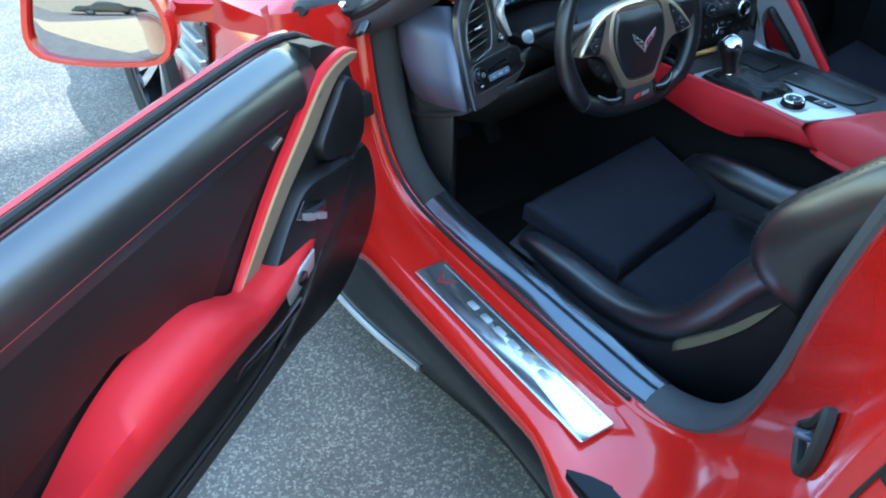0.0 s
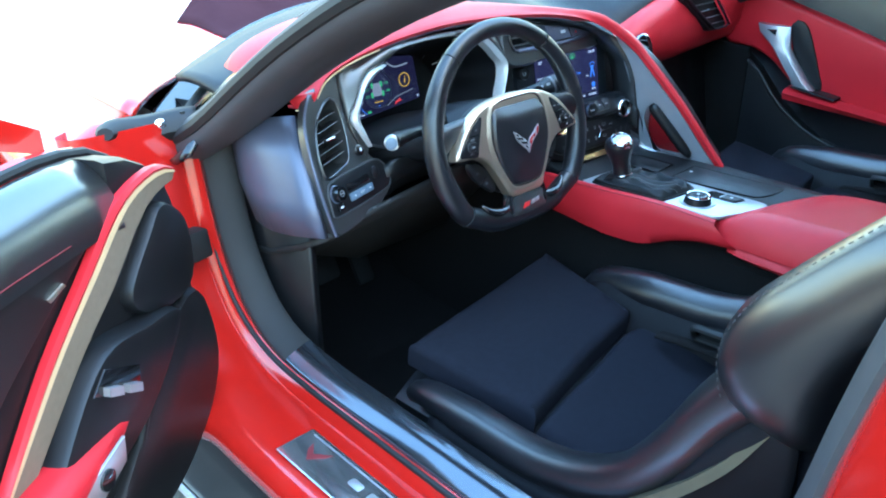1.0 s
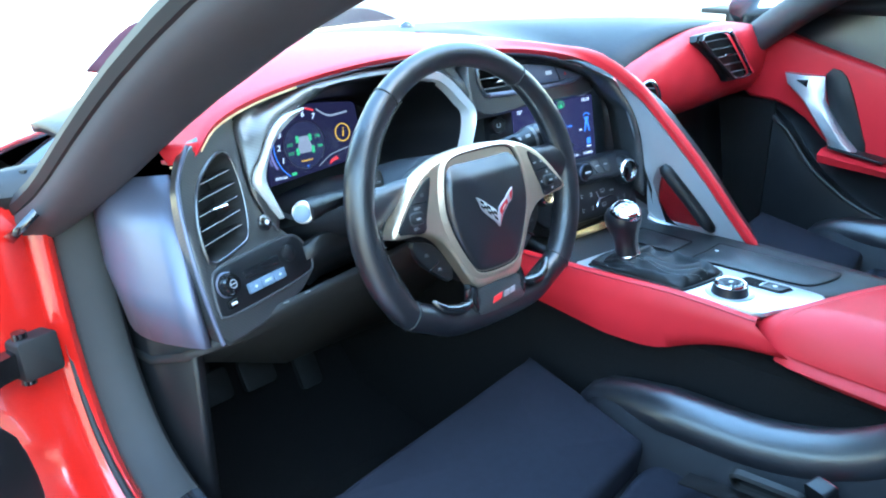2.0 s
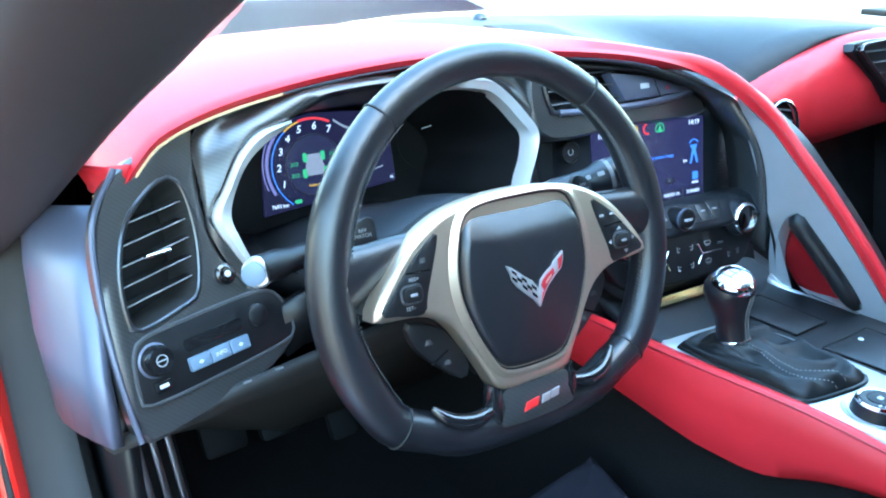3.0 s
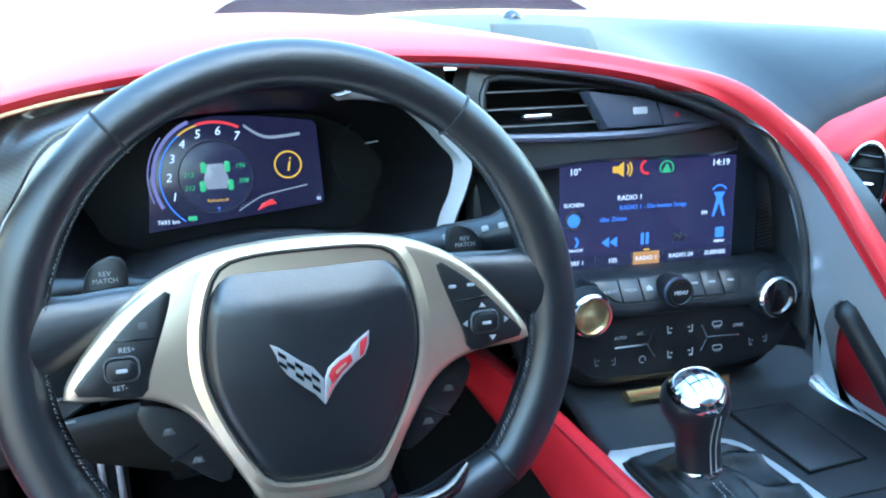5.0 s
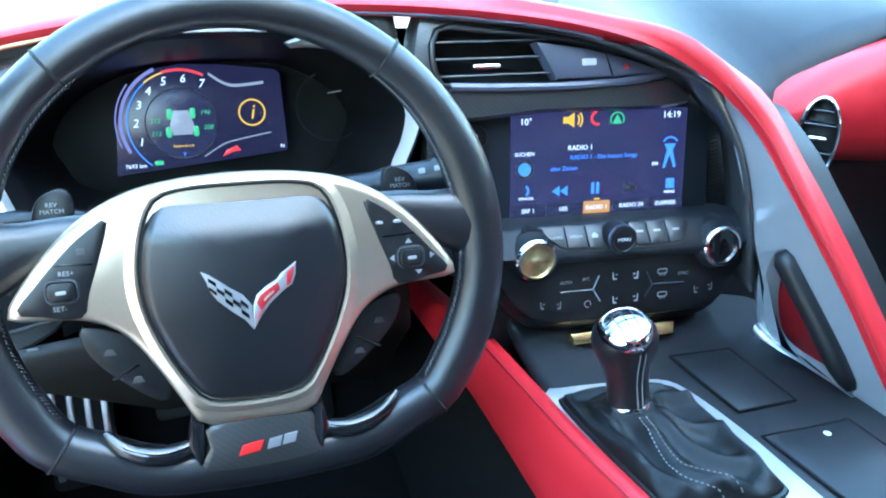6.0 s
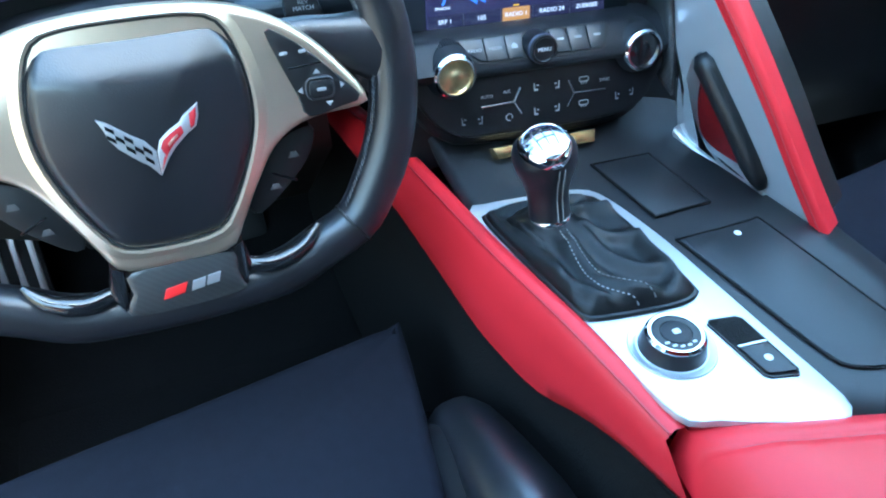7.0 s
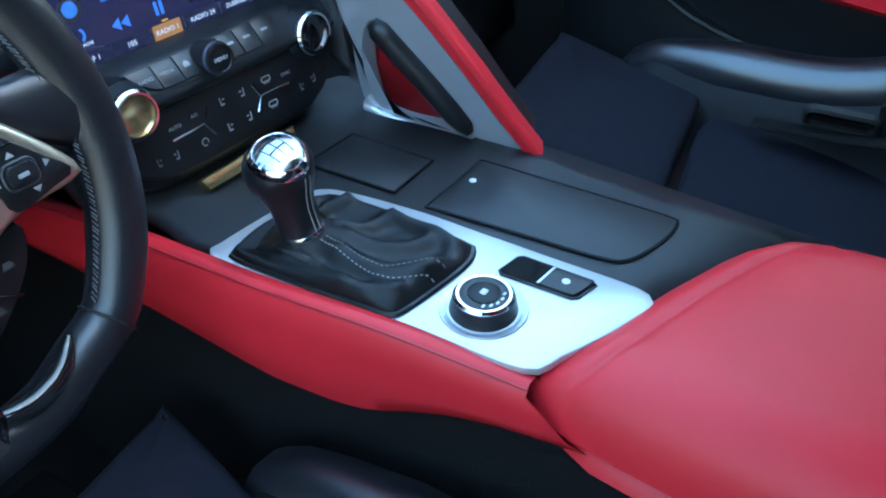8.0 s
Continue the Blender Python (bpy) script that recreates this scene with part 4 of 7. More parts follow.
def hood_strip(out_e, in_e):
    """A faceted metal strip between two edges of the gauge hood."""
    po, pi = cr(out_e, 34), cr(in_e, 34)
    rings = []
    for (x, y), (u, v) in zip(po, pi):
        rings.append([(x, y, -0.012), (x, y, 0.004), (x * 0.7 + u * 0.3, y * 0.7 + v * 0.3, 0.010), (u, v, 0.002), (u * 0.985, v * 0.985, -0.014)])
    return loft(rings, True, True, mhd)


part("silver_ring", hood_strip([(0.064, 0.0885), (0.087, 0.0950), (0.110, 0.0935), (0.125, 0.088), (0.144, 0.073), (0.163, 0.052), (0.1765, 0.031), (0.170, 0.007), (0.160, -0.015), (0.150, -0.042)], [(0.071, 0.0850), (0.085, 0.0855), (0.105, 0.083), (0.122, 0.078), (0.139, 0.0645), (0.156, 0.0455), (0.1685, 0.029), (0.1640, 0.004), (0.1545, -0.016), (0.1465, -0.042)]), "bright_alu", gauge, "satin metal gauge surround", smooth=25)
part("silver_ring", hood_strip([(-0.101, 0.074), (-0.1295, 0.068), (-0.150, 0.052), (-0.166, 0.027), (-0.1815, 0.0), (-0.170, -0.028), (-0.158, -0.049)], [(-0.104, 0.069), (-0.1225, 0.059), (-0.1405, 0.046), (-0.155, 0.027), (-0.1655, 0.001), (-0.1605, -0.021), (-0.152, -0.045)]), "bright_alu", gauge, "satin metal gauge surround", smooth=25)

# left fascia with vent and switches
mv_ = axes((-0.61, 0.19, 0.785), (1, 0.3, 0), (0, 0.35, 0.937))
vent_shape = cr([(0.022, 0.054), (0.031, 0.04), (0.030, 0.0), (0.018, -0.040), (0.0, -0.048), (-0.035, -0.054), (-0.044, -0.048), (-0.040, -0.01), (-0.024, 0.026), (0.0, 0.046)], 40, True)
left_shape = cr([(0.060, 0.092), (0.051, 0.05), (0.048, 0.0), (0.066, -0.05), (0.10, -0.075), (0.11, -0.09), (0.10, -0.115), (0.05, -0.135), (-0.05, -0.145), (-0.066, -0.13), (-0.064, -0.06), (-0.058, 0.0), (-0.045, 0.04), (-0.02, 0.07), (0.02, 0.085), (0.05, 0.10)], 40, True)
lf = loft([[(x, y, -0.012) for x, y in left_shape], [(x, y, 0.0) for x, y in left_shape], [(x, y, 0.003) for x, y in inset(left_shape, 0.003)], [(x, y, 0.004) for x, y in inset(vent_shape, -0.006)], [(x, y, 0.002) for x, y in vent_shape], [(x * 0.9, y * 0.9, -0.04) for x, y in vent_shape]], True, False, mv_)
part("left_fascia", lf, "carbon_matt", dash, "dark fascia with the side air vent")

# carbon shell from the vent plate and the brow to the gauge surround
edge_l = [tuple(mv_ @ Vector((x, y, 0.002))) for x, y in ((0.066, -0.052), (0.054, -0.025), (0.049, 0.0), (0.051, 0.045), (0.058, 0.086))]
edge_t = [(p[0], p[1] + 0.014, p[2] - 0.006) for p in brow[4:60:4] if -0.548 < p[0] < -0.185]
shell_o = cr(edge_l + edge_t, 64)
shell_i = [mhd @ Vector((x, y, -0.003)) for x, y in cr([(-0.158, -0.049), (-0.170, -0.028), (-0.1815, 0.0), (-0.166, 0.027), (-0.150, 0.052), (-0.1295, 0.068), (-0.101, 0.076), (-0.06, 0.093), (0.0, 0.097), (0.062, 0.0955), (0.110, 0.0935), (0.125, 0.088), (0.144, 0.073), (0.163, 0.052), (0.1765, 0.031)], 64)]
fas = []
for i, (a, b) in enumerate(zip(shell_o, shell_i)):
    a, w = Vector(a), min(1.0, max(0.0, (i - 14) / 12))
    fas.append([a, a.lerp(b, 0.25) + Vector((0, 0.010, -0.006)) * w, a.lerp(b, 0.5) + Vector((0, 0.002, -0.002)) * w, a.lerp(b, 0.75) + Vector((0, -0.005, 0.002)) * w, a.lerp(b, 0.9) + Vector((0, -0.005, 0.002)) * w, b])
part("carbon_fascia", loft(fas, False, False), "carbon_matt", dash, "dark carbon fascia round the gauges", smooth=70, solid=0.004)


def air_vent(m, shape, n, label, tab_at, tilt=0.0, first=0.7, gap=0.4):
    v = thing("air_vent", label, "air vent", tuple(m.translation))
    part("vent_back", plate([(x * 1.04, y * 1.04) for x, y in shape], 0.002, m, 0.0005, -0.043), "rubber", v)
    part("vent_duct", loft([[(x * k, y * k, h) for x, y in shape] for k, h in ((1.0, -0.003), (1.03, -0.042))], True, False, m), "rubber", v)
    part("vent_rim", ring_band(inset(shape, -0.004), shape, 0.004, m, 0.002), "leather_smooth", v)
    ys = [p[1] for p in shape]
    lo, hi = min(ys), max(ys)
    for k in range(n):
        y = lo + (hi - lo) * (k + first) / (n + gap)
        xs = sorted(p[0] + (q[0] - p[0]) * (y - p[1]) / (q[1] - p[1]) for p, q in zip(shape, shape[1:] + shape[:1]) if (p[1] - y) * (q[1] - y) < 0)
        if len(xs) < 2:
            continue
        a, b = xs[0] + 0.001, xs[-1] - 0.001
        slat = part("slat", loft([[(x, y + tilt * x - 0.0012, -0.003), (x, y + tilt * x + 0.0006, -0.001), (x, y + tilt * x + 0.0022, -0.015), (x, y + tilt * x + 0.0004, -0.016)] for x in (a, (a + b) / 2, b)], True, True, m), "plastic", v)
        # A pale line on each slat paints the highlight of its front edge.
        part("slat_glint", tube([(x, y + tilt * x - 0.0003, -0.0016) for x in (a, (a + b) / 2, b)], 0.0006, 5, m=m), "glint_grey", slat, "thin grey line painted as the front edge highlight")
    tx, ty, tw = tab_at
    part("vent_tab", plate(rrect(tw, 0.0045, 0.002, tx, ty), 0.008, m, 0.002, -0.004), "chrome", v, "chrome vent tab")
    return v


air_vent(mv_, vent_shape, 5, "black slatted side air vent with a chrome tab", (-0.004, -0.002, 0.024), 0.12, 1.55, 2.05)
part("fascia_trim", tube([mv_ @ Vector((x, y, 0.004)) for x, y in cr([(-0.02, 0.072), (-0.05, 0.035), (-0.062, -0.02), (-0.067, -0.08), (-0.066, -0.14)], 24)], 0.0024, 8), "blue_grey", dash, "thin silver edge on the fascia")
# light switch panel
sp = thing("light_switch_panel", "black panel with light knob and grey keys", "switch panel", (-0.6, 0.15, 0.7))
panel_o = cr([(-0.051, -0.072), (-0.040, -0.0625), (0.0, -0.060), (0.072, -0.060), (0.094, -0.072), (0.101, -0.100), (0.088, -0.112), (0.0, -0.116), (-0.050, -0.115), (-0.056, -0.108), (-0.055, -0.09)], 48, True)
part("panel", plate(panel_o, 0.004, mv_, 0.002, 0.002), "plastic", sp)
part("panel_edge", tube([(x, y, 0.005) for x, y in panel_o], 0.0018, 6, closed=True, m=mv_), "grey_trim", sp)
knob = part("light_knob", lathe([(0.013, 0.004), (0.013, 0.012), (0.0105, 0.018), (0.010, 0.018)], mv_ @ Matrix.Translation((-0.0365, -0.082, 0.0)), 24), "gloss_black", sp, "round headlamp knob")
part("knob_ring", lathe([(0.0145, 0.004), (0.0145, 0.007), (0.0125, 0.008), (0.0125, 0.004)], mv_ @ Matrix.Translation((-0.0365, -0.082, 0.0)), 24), "blue_grey", knob)
part("knob_mark", arc(0.0042, 0.0050, 0, 360, mv_ @ Matrix.Translation((-0.0365, -0.082, 0.018)), n=20), "soft_mark", knob)
part("knob_mark", plate(rrect(0.009, 0.0010, 0.0004), 0.0005, mv_ @ Matrix.Translation((-0.0365, -0.082, 0.018)), 0.0001), "soft_mark", knob)
for k in range(3):
    kb = part("key", plate(rrect(0.0196, 0.0118, 0.0015, 0.0 + k * 0.0200, -0.0972), 0.004, mv_, 0.0012, 0.006), "blue_key", sp, "grey blue push key")
    if k == 1:
        words("INFO", 0.005, mv_, k * 0.0200, -0.0972, "white_mark", kb, 0.0103)
    else:
        part("key_mark", plate([(k * 0.02 - 0.0026, -0.0972), (k * 0.02, -0.0990), (k * 0.02 + 0.0026, -0.0972), (k * 0.02, -0.0954)], 0.0003, mv_, 0.0001, 0.0101), "white_mark", kb)
part("blank_strip", plate(rrect(0.058, 0.011, 0.003, 0.020, -0.0810), 0.0008, mv_, 0.0003, 0.0055), "gloss_black", sp, "smooth blanking strip")
part("dimmer", lathe([(0.010, 0.004), (0.010, 0.009), (0.006, 0.011)], mv_ @ Matrix.Translation((0.066, -0.0795, 0.0)), 20), "plastic", sp)
part("boot_switch", plate(rrect(0.015, 0.009, 0.001, -0.0365, -0.1035), 0.003, mv_, 0.001, 0.006), "gloss_black", sp)
part("boot_mark", plate(rrect(0.008, 0.003, 0.0005, -0.0365, -0.1035), 0.0004, mv_, 0.0001, 0.009), "white_mark", sp)
st = part("start_button", lathe([(0.0095, 0.002), (0.0095, 0.008), (0.007, 0.010)], mv_ @ Matrix.Translation((0.0475, -0.0355, 0.0)), 20), "gloss_black", sp, "round button with a white arrow")
part("button_mark", plate(circle(0.003, 0, 0, 10), 0.0004, mv_ @ Matrix.Translation((0.0475, -0.0355, 0.010)), 0.0001), "white_mark", st)
# end panel facing the open door
ep = loft([[(x1 + (x2 - x1) * k + 0.02 * math.sin(math.pi * k) * -1, y1 + (y2 - y1) * k, z1 + (z2 - z1) * k) for k in np.linspace(0, 1, 8)] for (x1, y1, z1), (x2, y2, z2) in (((-0.652, 0.222, 0.822), (-0.69, 0.36, 0.80)), ((-0.668, 0.18, 0.765), (-0.694, 0.35, 0.75)), ((-0.678, 0.145, 0.705), (-0.694, 0.34, 0.695)), ((-0.680, 0.122, 0.657), (-0.688, 0.31, 0.63)))], False, False)
part("end_panel", ep, "blue_grey", dash, "silver grey dash end panel", solid=0.01)
part("under_panel", loft([[(-0.68, 0.135, 0.656), (-0.56, 0.155, 0.665), (-0.45, 0.17, 0.67), (-0.22, 0.19, 0.69)], [(-0.675, 0.20, 0.62), (-0.56, 0.225, 0.605), (-0.45, 0.24, 0.60), (-0.20, 0.25, 0.60)], [(-0.665, 0.32, 0.565), (-0.56, 0.34, 0.52), (-0.45, 0.355, 0.47), (-0.20, 0.38, 0.46)], [(-0.66, 0.60, 0.52), (-0.56, 0.60, 0.50), (-0.45, 0.60, 0.46), (-0.20, 0.60, 0.45)]], False, False), "kick", dash, "dark knee panel under the dash", solid=0.01, smooth=60)
part("lower_fascia", loft([[(-0.512, 0.190, 0.712), (-0.49, 0.188, 0.722), (-0.45, 0.180, 0.728), (-0.28, 0.18, 0.73), (-0.19, 0.180, 0.74)], [(-0.512, 0.188, 0.662), (-0.49, 0.195, 0.667), (-0.45, 0.20, 0.67), (-0.28, 0.21, 0.68), (-0.19, 0.20, 0.69)]], False, False), "plastic", dash, solid=0.01)
for x, z in ((-0.56, 0.664), (-0.53, 0.668)):
    part("lever_mark", plate(rrect(0.008, 0.002, 0.0005), 0.001, axes((x, 0.152, z), (1, 0.1, 0), (0, 0.3, 0.95)), 0.0003), "dim_mark", dash)

# gauge display
mcl = axes((-0.38, 0.34, 0.80), (1, 0, 0), (0, 0.2, 0.98))
disp = part("display", plate([(-0.086, -0.056), (-0.02, -0.050), (0.074, -0.041), (0.0755, -0.036), (0.072, 0.034), (0.068, 0.038), (0.02, 0.044), (-0.02, 0.046), (-0.045, 0.042), (-0.062, 0.032), (-0.075, 0.015), (-0.082, -0.01)], 0.006, mcl, 0.001, -0.002), "cluster_bg", gauge, "lit colour display with rev counter")
tc_ = (-0.023, -0.009)


part("rev_arc", arc(0.0485, 0.0495, 90, 232, mcl, tc_, 0.0045), "lit_blue", disp)
part("rev_arc", arc(0.0485, 0.051, 62, 106, mcl, tc_, 0.0046), "lit_red", disp)
part("rev_arc", arc(0.0485, 0.050, 106, 128, mcl, tc_, 0.0046), "lit_amber", disp)
part("rev_glow", arc(0.0530, 0.0562, 112, 208, mcl, tc_, 0.0045), "lit_violet", disp, "violet glow round the rev counter")
part("rev_glow", arc(0.0585, 0.0598, 140, 200, mcl, tc_, 0.0045), "lit_violet", disp)
part("dial_face", plate(circle(0.0325, *tc_, n=32), 0.0004, mcl, 0.0001, 0.0043), "lit_dark", disp)
part("dial_ring", arc(0.0325, 0.0335, 0, 360, mcl, tc_, 0.0046, n=40), "grey_trim", disp)
for n, a in ((1, 203), (2, 178), (3, 154), (4, 132), (5, 109), (6, 84), (7, 60)):
    words(str(n), 0.011, mcl, tc_[0] + 0.0415 * math.cos(radians(a)), tc_[1] + 0.0415 * math.sin(radians(a)), "lit_white", disp, 0.0047, italic=0.2)
part("gauge_car", plate([(-0.009, -0.011), (0.009, -0.011), (0.011, -0.002), (0.007, 0.012), (-0.007, 0.012), (-0.011, -0.002)], 0.0004, mcl @ Matrix.Translation((*tc_, 0)), 0.0001, 0.0048), "lit_grey", disp)
for x, y in ((-0.0125, -0.008), (0.0125, -0.008), (-0.0105, 0.009), (0.0105, 0.009)):
    part("tyre_mark", plate(rrect(0.005, 0.010, 0.002, x, y), 0.0004, mcl @ Matrix.Translation((*tc_, 0)), 0.0001, 0.0049), "lit_green", disp)
for t_, x, y in (("212", -0.024, 0.003), ("212", -0.024, -0.009), ("196", 0.022, 0.009), ("208", 0.024, -0.005)):
    words(t_, 0.0062, mcl, tc_[0] + x, tc_[1] + y, "lit_green", disp, 0.005, italic=0.2)
words("Reifendruck", 0.004, mcl, tc_[0], tc_[1] - 0.0215, "lit_amber", disp, 0.005)
words("T", 0.006, mcl, tc_[0], tc_[1] - 0.0305, "lit_blue", disp, 0.005)
words("7693 km", 0.0055, mcl, -0.068, -0.0475, "lit_white", disp, 0.0045)
words("N", 0.005, mcl, 0.070, -0.036, "lit_white", disp, 0.0045)
part("info_ring", arc(0.0115, 0.013, 0, 360, mcl, (0.043, -0.002), 0.0045, n=32), "lit_amber", disp)
words("i", 0.02, mcl, 0.043, -0.002, "lit_amber", disp, 0.0045, italic=0.2)
part("warning_mark", plate([(0.012, -0.043), (0.022, -0.039), (0.030, -0.038), (0.026, -0.033), (0.016, -0.037)], 0.0004, mcl, 0.0001, 0.0045), "lit_red", disp)
part("light_mark", plate(rrect(0.008, 0.004, 0.001, -0.047, -0.0455), 0.0004, mcl, 0.0001, 0.0045), "lit_green", disp)
part("swoosh", loft([[(x, y - 0.0012, 0.0045), (x, y + 0.0016, 0.0045), (x, y + 0.0016, 0.0049), (x, y - 0.0012, 0.0049)] for x, y in cr([(0.005, 0.036), (0.018, 0.027), (0.03, 0.024), (0.056, 0.026)], 14)], True, True, mcl), "lit_grey", disp)
part("swoosh", loft([[(x, y - 0.0006, 0.0045), (x, y + 0.0006, 0.0045), (x, y + 0.0006, 0.0049), (x, y - 0.0006, 0.0049)] for x, y in cr([(-0.005, -0.042), (0.014, -0.031), (0.03, -0.027), (0.06, -0.022)], 14)], True, True, mcl), "lit_grey", disp)
part("needle", tube([(0.118, 0.013, 0.002), (0.140, 0.016, 0.002)], 0.0008, 6, m=mcl), "white_mark", gauge)
part("side_gauge", arc(0.034, 0.0355, 0, 360, mcl, (0.122, 0.0), -0.004, n=40), "plastic", gauge)

# steering column with stalks
col = thing("steering_column", "black steering column shroud with stalks", "steering column", (-0.37, 0.2, 0.72))
part("shroud", loft([[(-0.371 + w * math.cos(a) * (1 + 0.15 * math.cos(2 * a)), y, z + h * math.sin(a)) for a in (2 * math.pi * k / 20 for k in range(20))] for y, z, w, h in ((0.07, 0.762, 0.055, 0.045), (0.10, 0.762, 0.085, 0.055), (0.17, 0.745, 0.10, 0.052), (0.26, 0.712, 0.13, 0.05), (0.33, 0.700, 0.14, 0.04))]), "soft_black", col, "black shroud", smooth=60)
stalk = part("light_stalk", tube(cr([(-0.44, 0.135, 0.775), (-0.50, 0.12, 0.785), (-0.545, 0.105, 0.788), (-0.562, 0.098, 0.789)], 14), [0.007] * 4 + [0.009] * 4 + [0.0105] * 3 + [0.0125] * 3, 14), "plastic", col, "black light stalk with a silver end")
part("stalk_cap", lathe([(0.0125, -0.002), (0.0125, 0.002), (0.0105, 0.004), (0.0095, 0.004)], axes((-0.5635, 0.096, 0.789), (0.82, -0.57, 0), (0.1, 0.12, 1)) @ Matrix.Translation((0, 0, -0.002)), 24), "silver", stalk)
part("cap_face", lathe([(0.0092, 0.0), (0.0092, 0.003), (0.007, 0.004)], axes((-0.567, 0.0945, 0.789), (0.82, -0.57, 0), (0.1, 0.12, 1)), 20), "blue_key", stalk, "grey end button")
ws_ = part("wiper_stalk", tube(cr([(-0.30, 0.125, 0.79), (-0.25, 0.105, 0.80), (-0.205, 0.09, 0.812), (-0.19, 0.086, 0.815)], 14), [0.0115] * 5 + [0.0135] * 5 + [0.0168] * 4, 16), "key_grey", col, "satin black wiper stalk with pale marks")
for k, (sx_, sy_, sz_) in enumerate(((-0.262, 0.0945, 0.8085), (-0.250, 0.091, 0.8115), (-0.236, 0.0865, 0.8150), (-0.224, 0.0825, 0.8180))):
    part("stalk_mark", plate(rrect(0.005 + 0.002 * (k % 2), 0.0042, 0.001), 0.0006, axes((sx_, sy_, sz_), (0.9, -0.33, 0.25), (0.1, 0.5, 0.85)), 0.0002), "soft_mark", ws_)
part("stalk_ring", lathe([(0.0172, -0.002), (0.0172, 0.002), (0.016, 0.002), (0.016, -0.002)], axes((-0.208, 0.091, 0.811), (0.3, 0.95, 0), (-0.3, 0, 0.95)), 20), "dim_mark", ws_)


# ---- steering wheel ----
mw_ = axes((-0.371, 0.033, 0.779), (1, 0, 0), (0, 0.25, 0.968))
sw_ = thing("steering_wheel", "black leather steering wheel with satin metal spokes and flat bottom", "steering wheel", (-0.371, 0.033, 0.779))
rim = []
for k in range(96):
    a = 2 * math.pi * k / 96
    x, y = 0.1630 * math.sin(a), 0.1630 * math.cos(a)
    flat_y = -0.1345
    if y < -0.08:
        y = flat_y + (y + 0.1585) * 0.70 if y < -0.085 else y
        y = max(y, flat_y)
    rim.append((x, y, 0.0))
rim = cr([(0.1630 * math.sin(radians(a)), 0.1630 * math.cos(radians(a)), 0.0) for a in range(0, 131, 10)] + [(0.098, -0.1185, 0), (0.07, -0.131, 0), (0.035, -0.135, 0), (0.0, -0.136, 0)] + [(-0.035, -0.135, 0), (-0.07, -0.131, 0), (-0.098, -0.1185, 0)] + [(0.1630 * math.sin(radians(a)), 0.1630 * math.cos(radians(a)), 0.0) for a in range(230, 360, 10)], 110, True)
rad = []
for x, y, z in rim:
    a = math.degrees(math.atan2(abs(x), y))
    rad.append(float(np.interp(a, [0, 30, 50, 68, 85, 115, 135, 180], [0.0138, 0.0140, 0.0146, 0.0166, 0.0166, 0.0176, 0.0166, 0.0165])))
rim_o = part("rim", tube(rim, rad, 16, 0.95, (0, 0, 1), True, m=mw_), "rim_leather", sw_, "smooth worn black leather rim", smooth=80)
for ang in (37, -37, 131, -131):
    a = radians(ang)
    i = min(range(110), key=lambda q: (rim[q][0] - 0.1630 * math.sin(a)) ** 2 + (rim[q][1] - (0.1630 * math.cos(a) if abs(ang) < 100 else -0.105)) ** 2)
    c = Vector(rim[i])
    t = (Vector(rim[(i + 1) % 110]) - Vector(rim[i - 1])).normalized()
    s = t.cross(Vector((0, 0, 1)))
    r = rad[i] * 1.012
    part("rim_seam", tube([c + s * (r * math.cos(b)) + Vector((0, 0, r * 0.95 * math.sin(b))) for b in (2 * math.pi * k / 24 for k in range(24))], 0.0011, 6, closed=True, m=mw_), "rubber", rim_o)
stitches = bmesh.new()
for i in range(110):
    c, n = Vector(rim[i]), Vector(rim[i]).normalized()
    a = math.degrees(math.atan2(abs(c.x), c.y))
    if 38 < a < 128:
        t = (Vector(rim[(i + 1) % 110]) - Vector(rim[i - 1])).normalized()
        for f in (0.0, 0.33, 0.66):
            q = c + t * (0.0095 * f) - n * (rad[i] * 0.93) + Vector((0, 0, 0.006))
            tube([q - t * 0.0012 - n * 0.001 + Vector((0, 0, -0.002)), q + t * 0.0012 - n * 0.0004 + Vector((0, 0, 0.0025))], 0.0005, 5, m=mw_, bm=stitches)
part("stitching", stitches, "dark_stitch", rim_o, "pale cross stitching inside the rim", kind="stuff")
# lower gloss inserts
for sx in (-1, 1):
    part("lower_insert", tube([(sx * x, y, z) for x, y, z in cr([(0.040, -0.112, 0.012), (0.060, -0.117, 0.014), (0.082, -0.111, 0.012), (0.095, -0.098, 0.008)], 12)], [0.003, 0.005, 0.006, 0.007, 0.007, 0.007, 0.007, 0.006, 0.006, 0.005, 0.004, 0.002], 10, m=mw_), "gloss_black", rim_o, "gloss black lower rim insert")
# satin metal spoke frame
half = [(0.0, 0.0605), (0.048, 0.057), (0.078, 0.048), (0.102, 0.033), (0.124, 0.010), (0.139, -0.012), (0.134, -0.019), (0.098, -0.0225), (0.075, -0.035), (0.058, -0.060), (0.046, -0.082), (0.034, -0.099), (0.0, -0.1005)]
frame_o = cr(half + [(-x, y) for x, y in reversed(half[1:-1])], 90, True)
pad_half = [(0.0, 0.0535), (0.036, 0.052), (0.052, 0.044), (0.061, 0.017), (0.062, -0.012), (0.054, -0.040), (0.040, -0.068), (0.028, -0.081), (0.0, -0.084)]
pad_o = cr(pad_half + [(-x, y) for x, y in reversed(pad_half[1:-1])], 60, True)
part("spoke_frame", plate(frame_o, 0.020, mw_, 0.006, 0.0, steps=4), "champagne", sw_, "satin nickel spoke frame", smooth=50)
part("spoke_root", plate([(x * 0.96, y * 0.95) for x, y in frame_o], 0.02, mw_, 0.002, -0.018), "plastic", sw_)
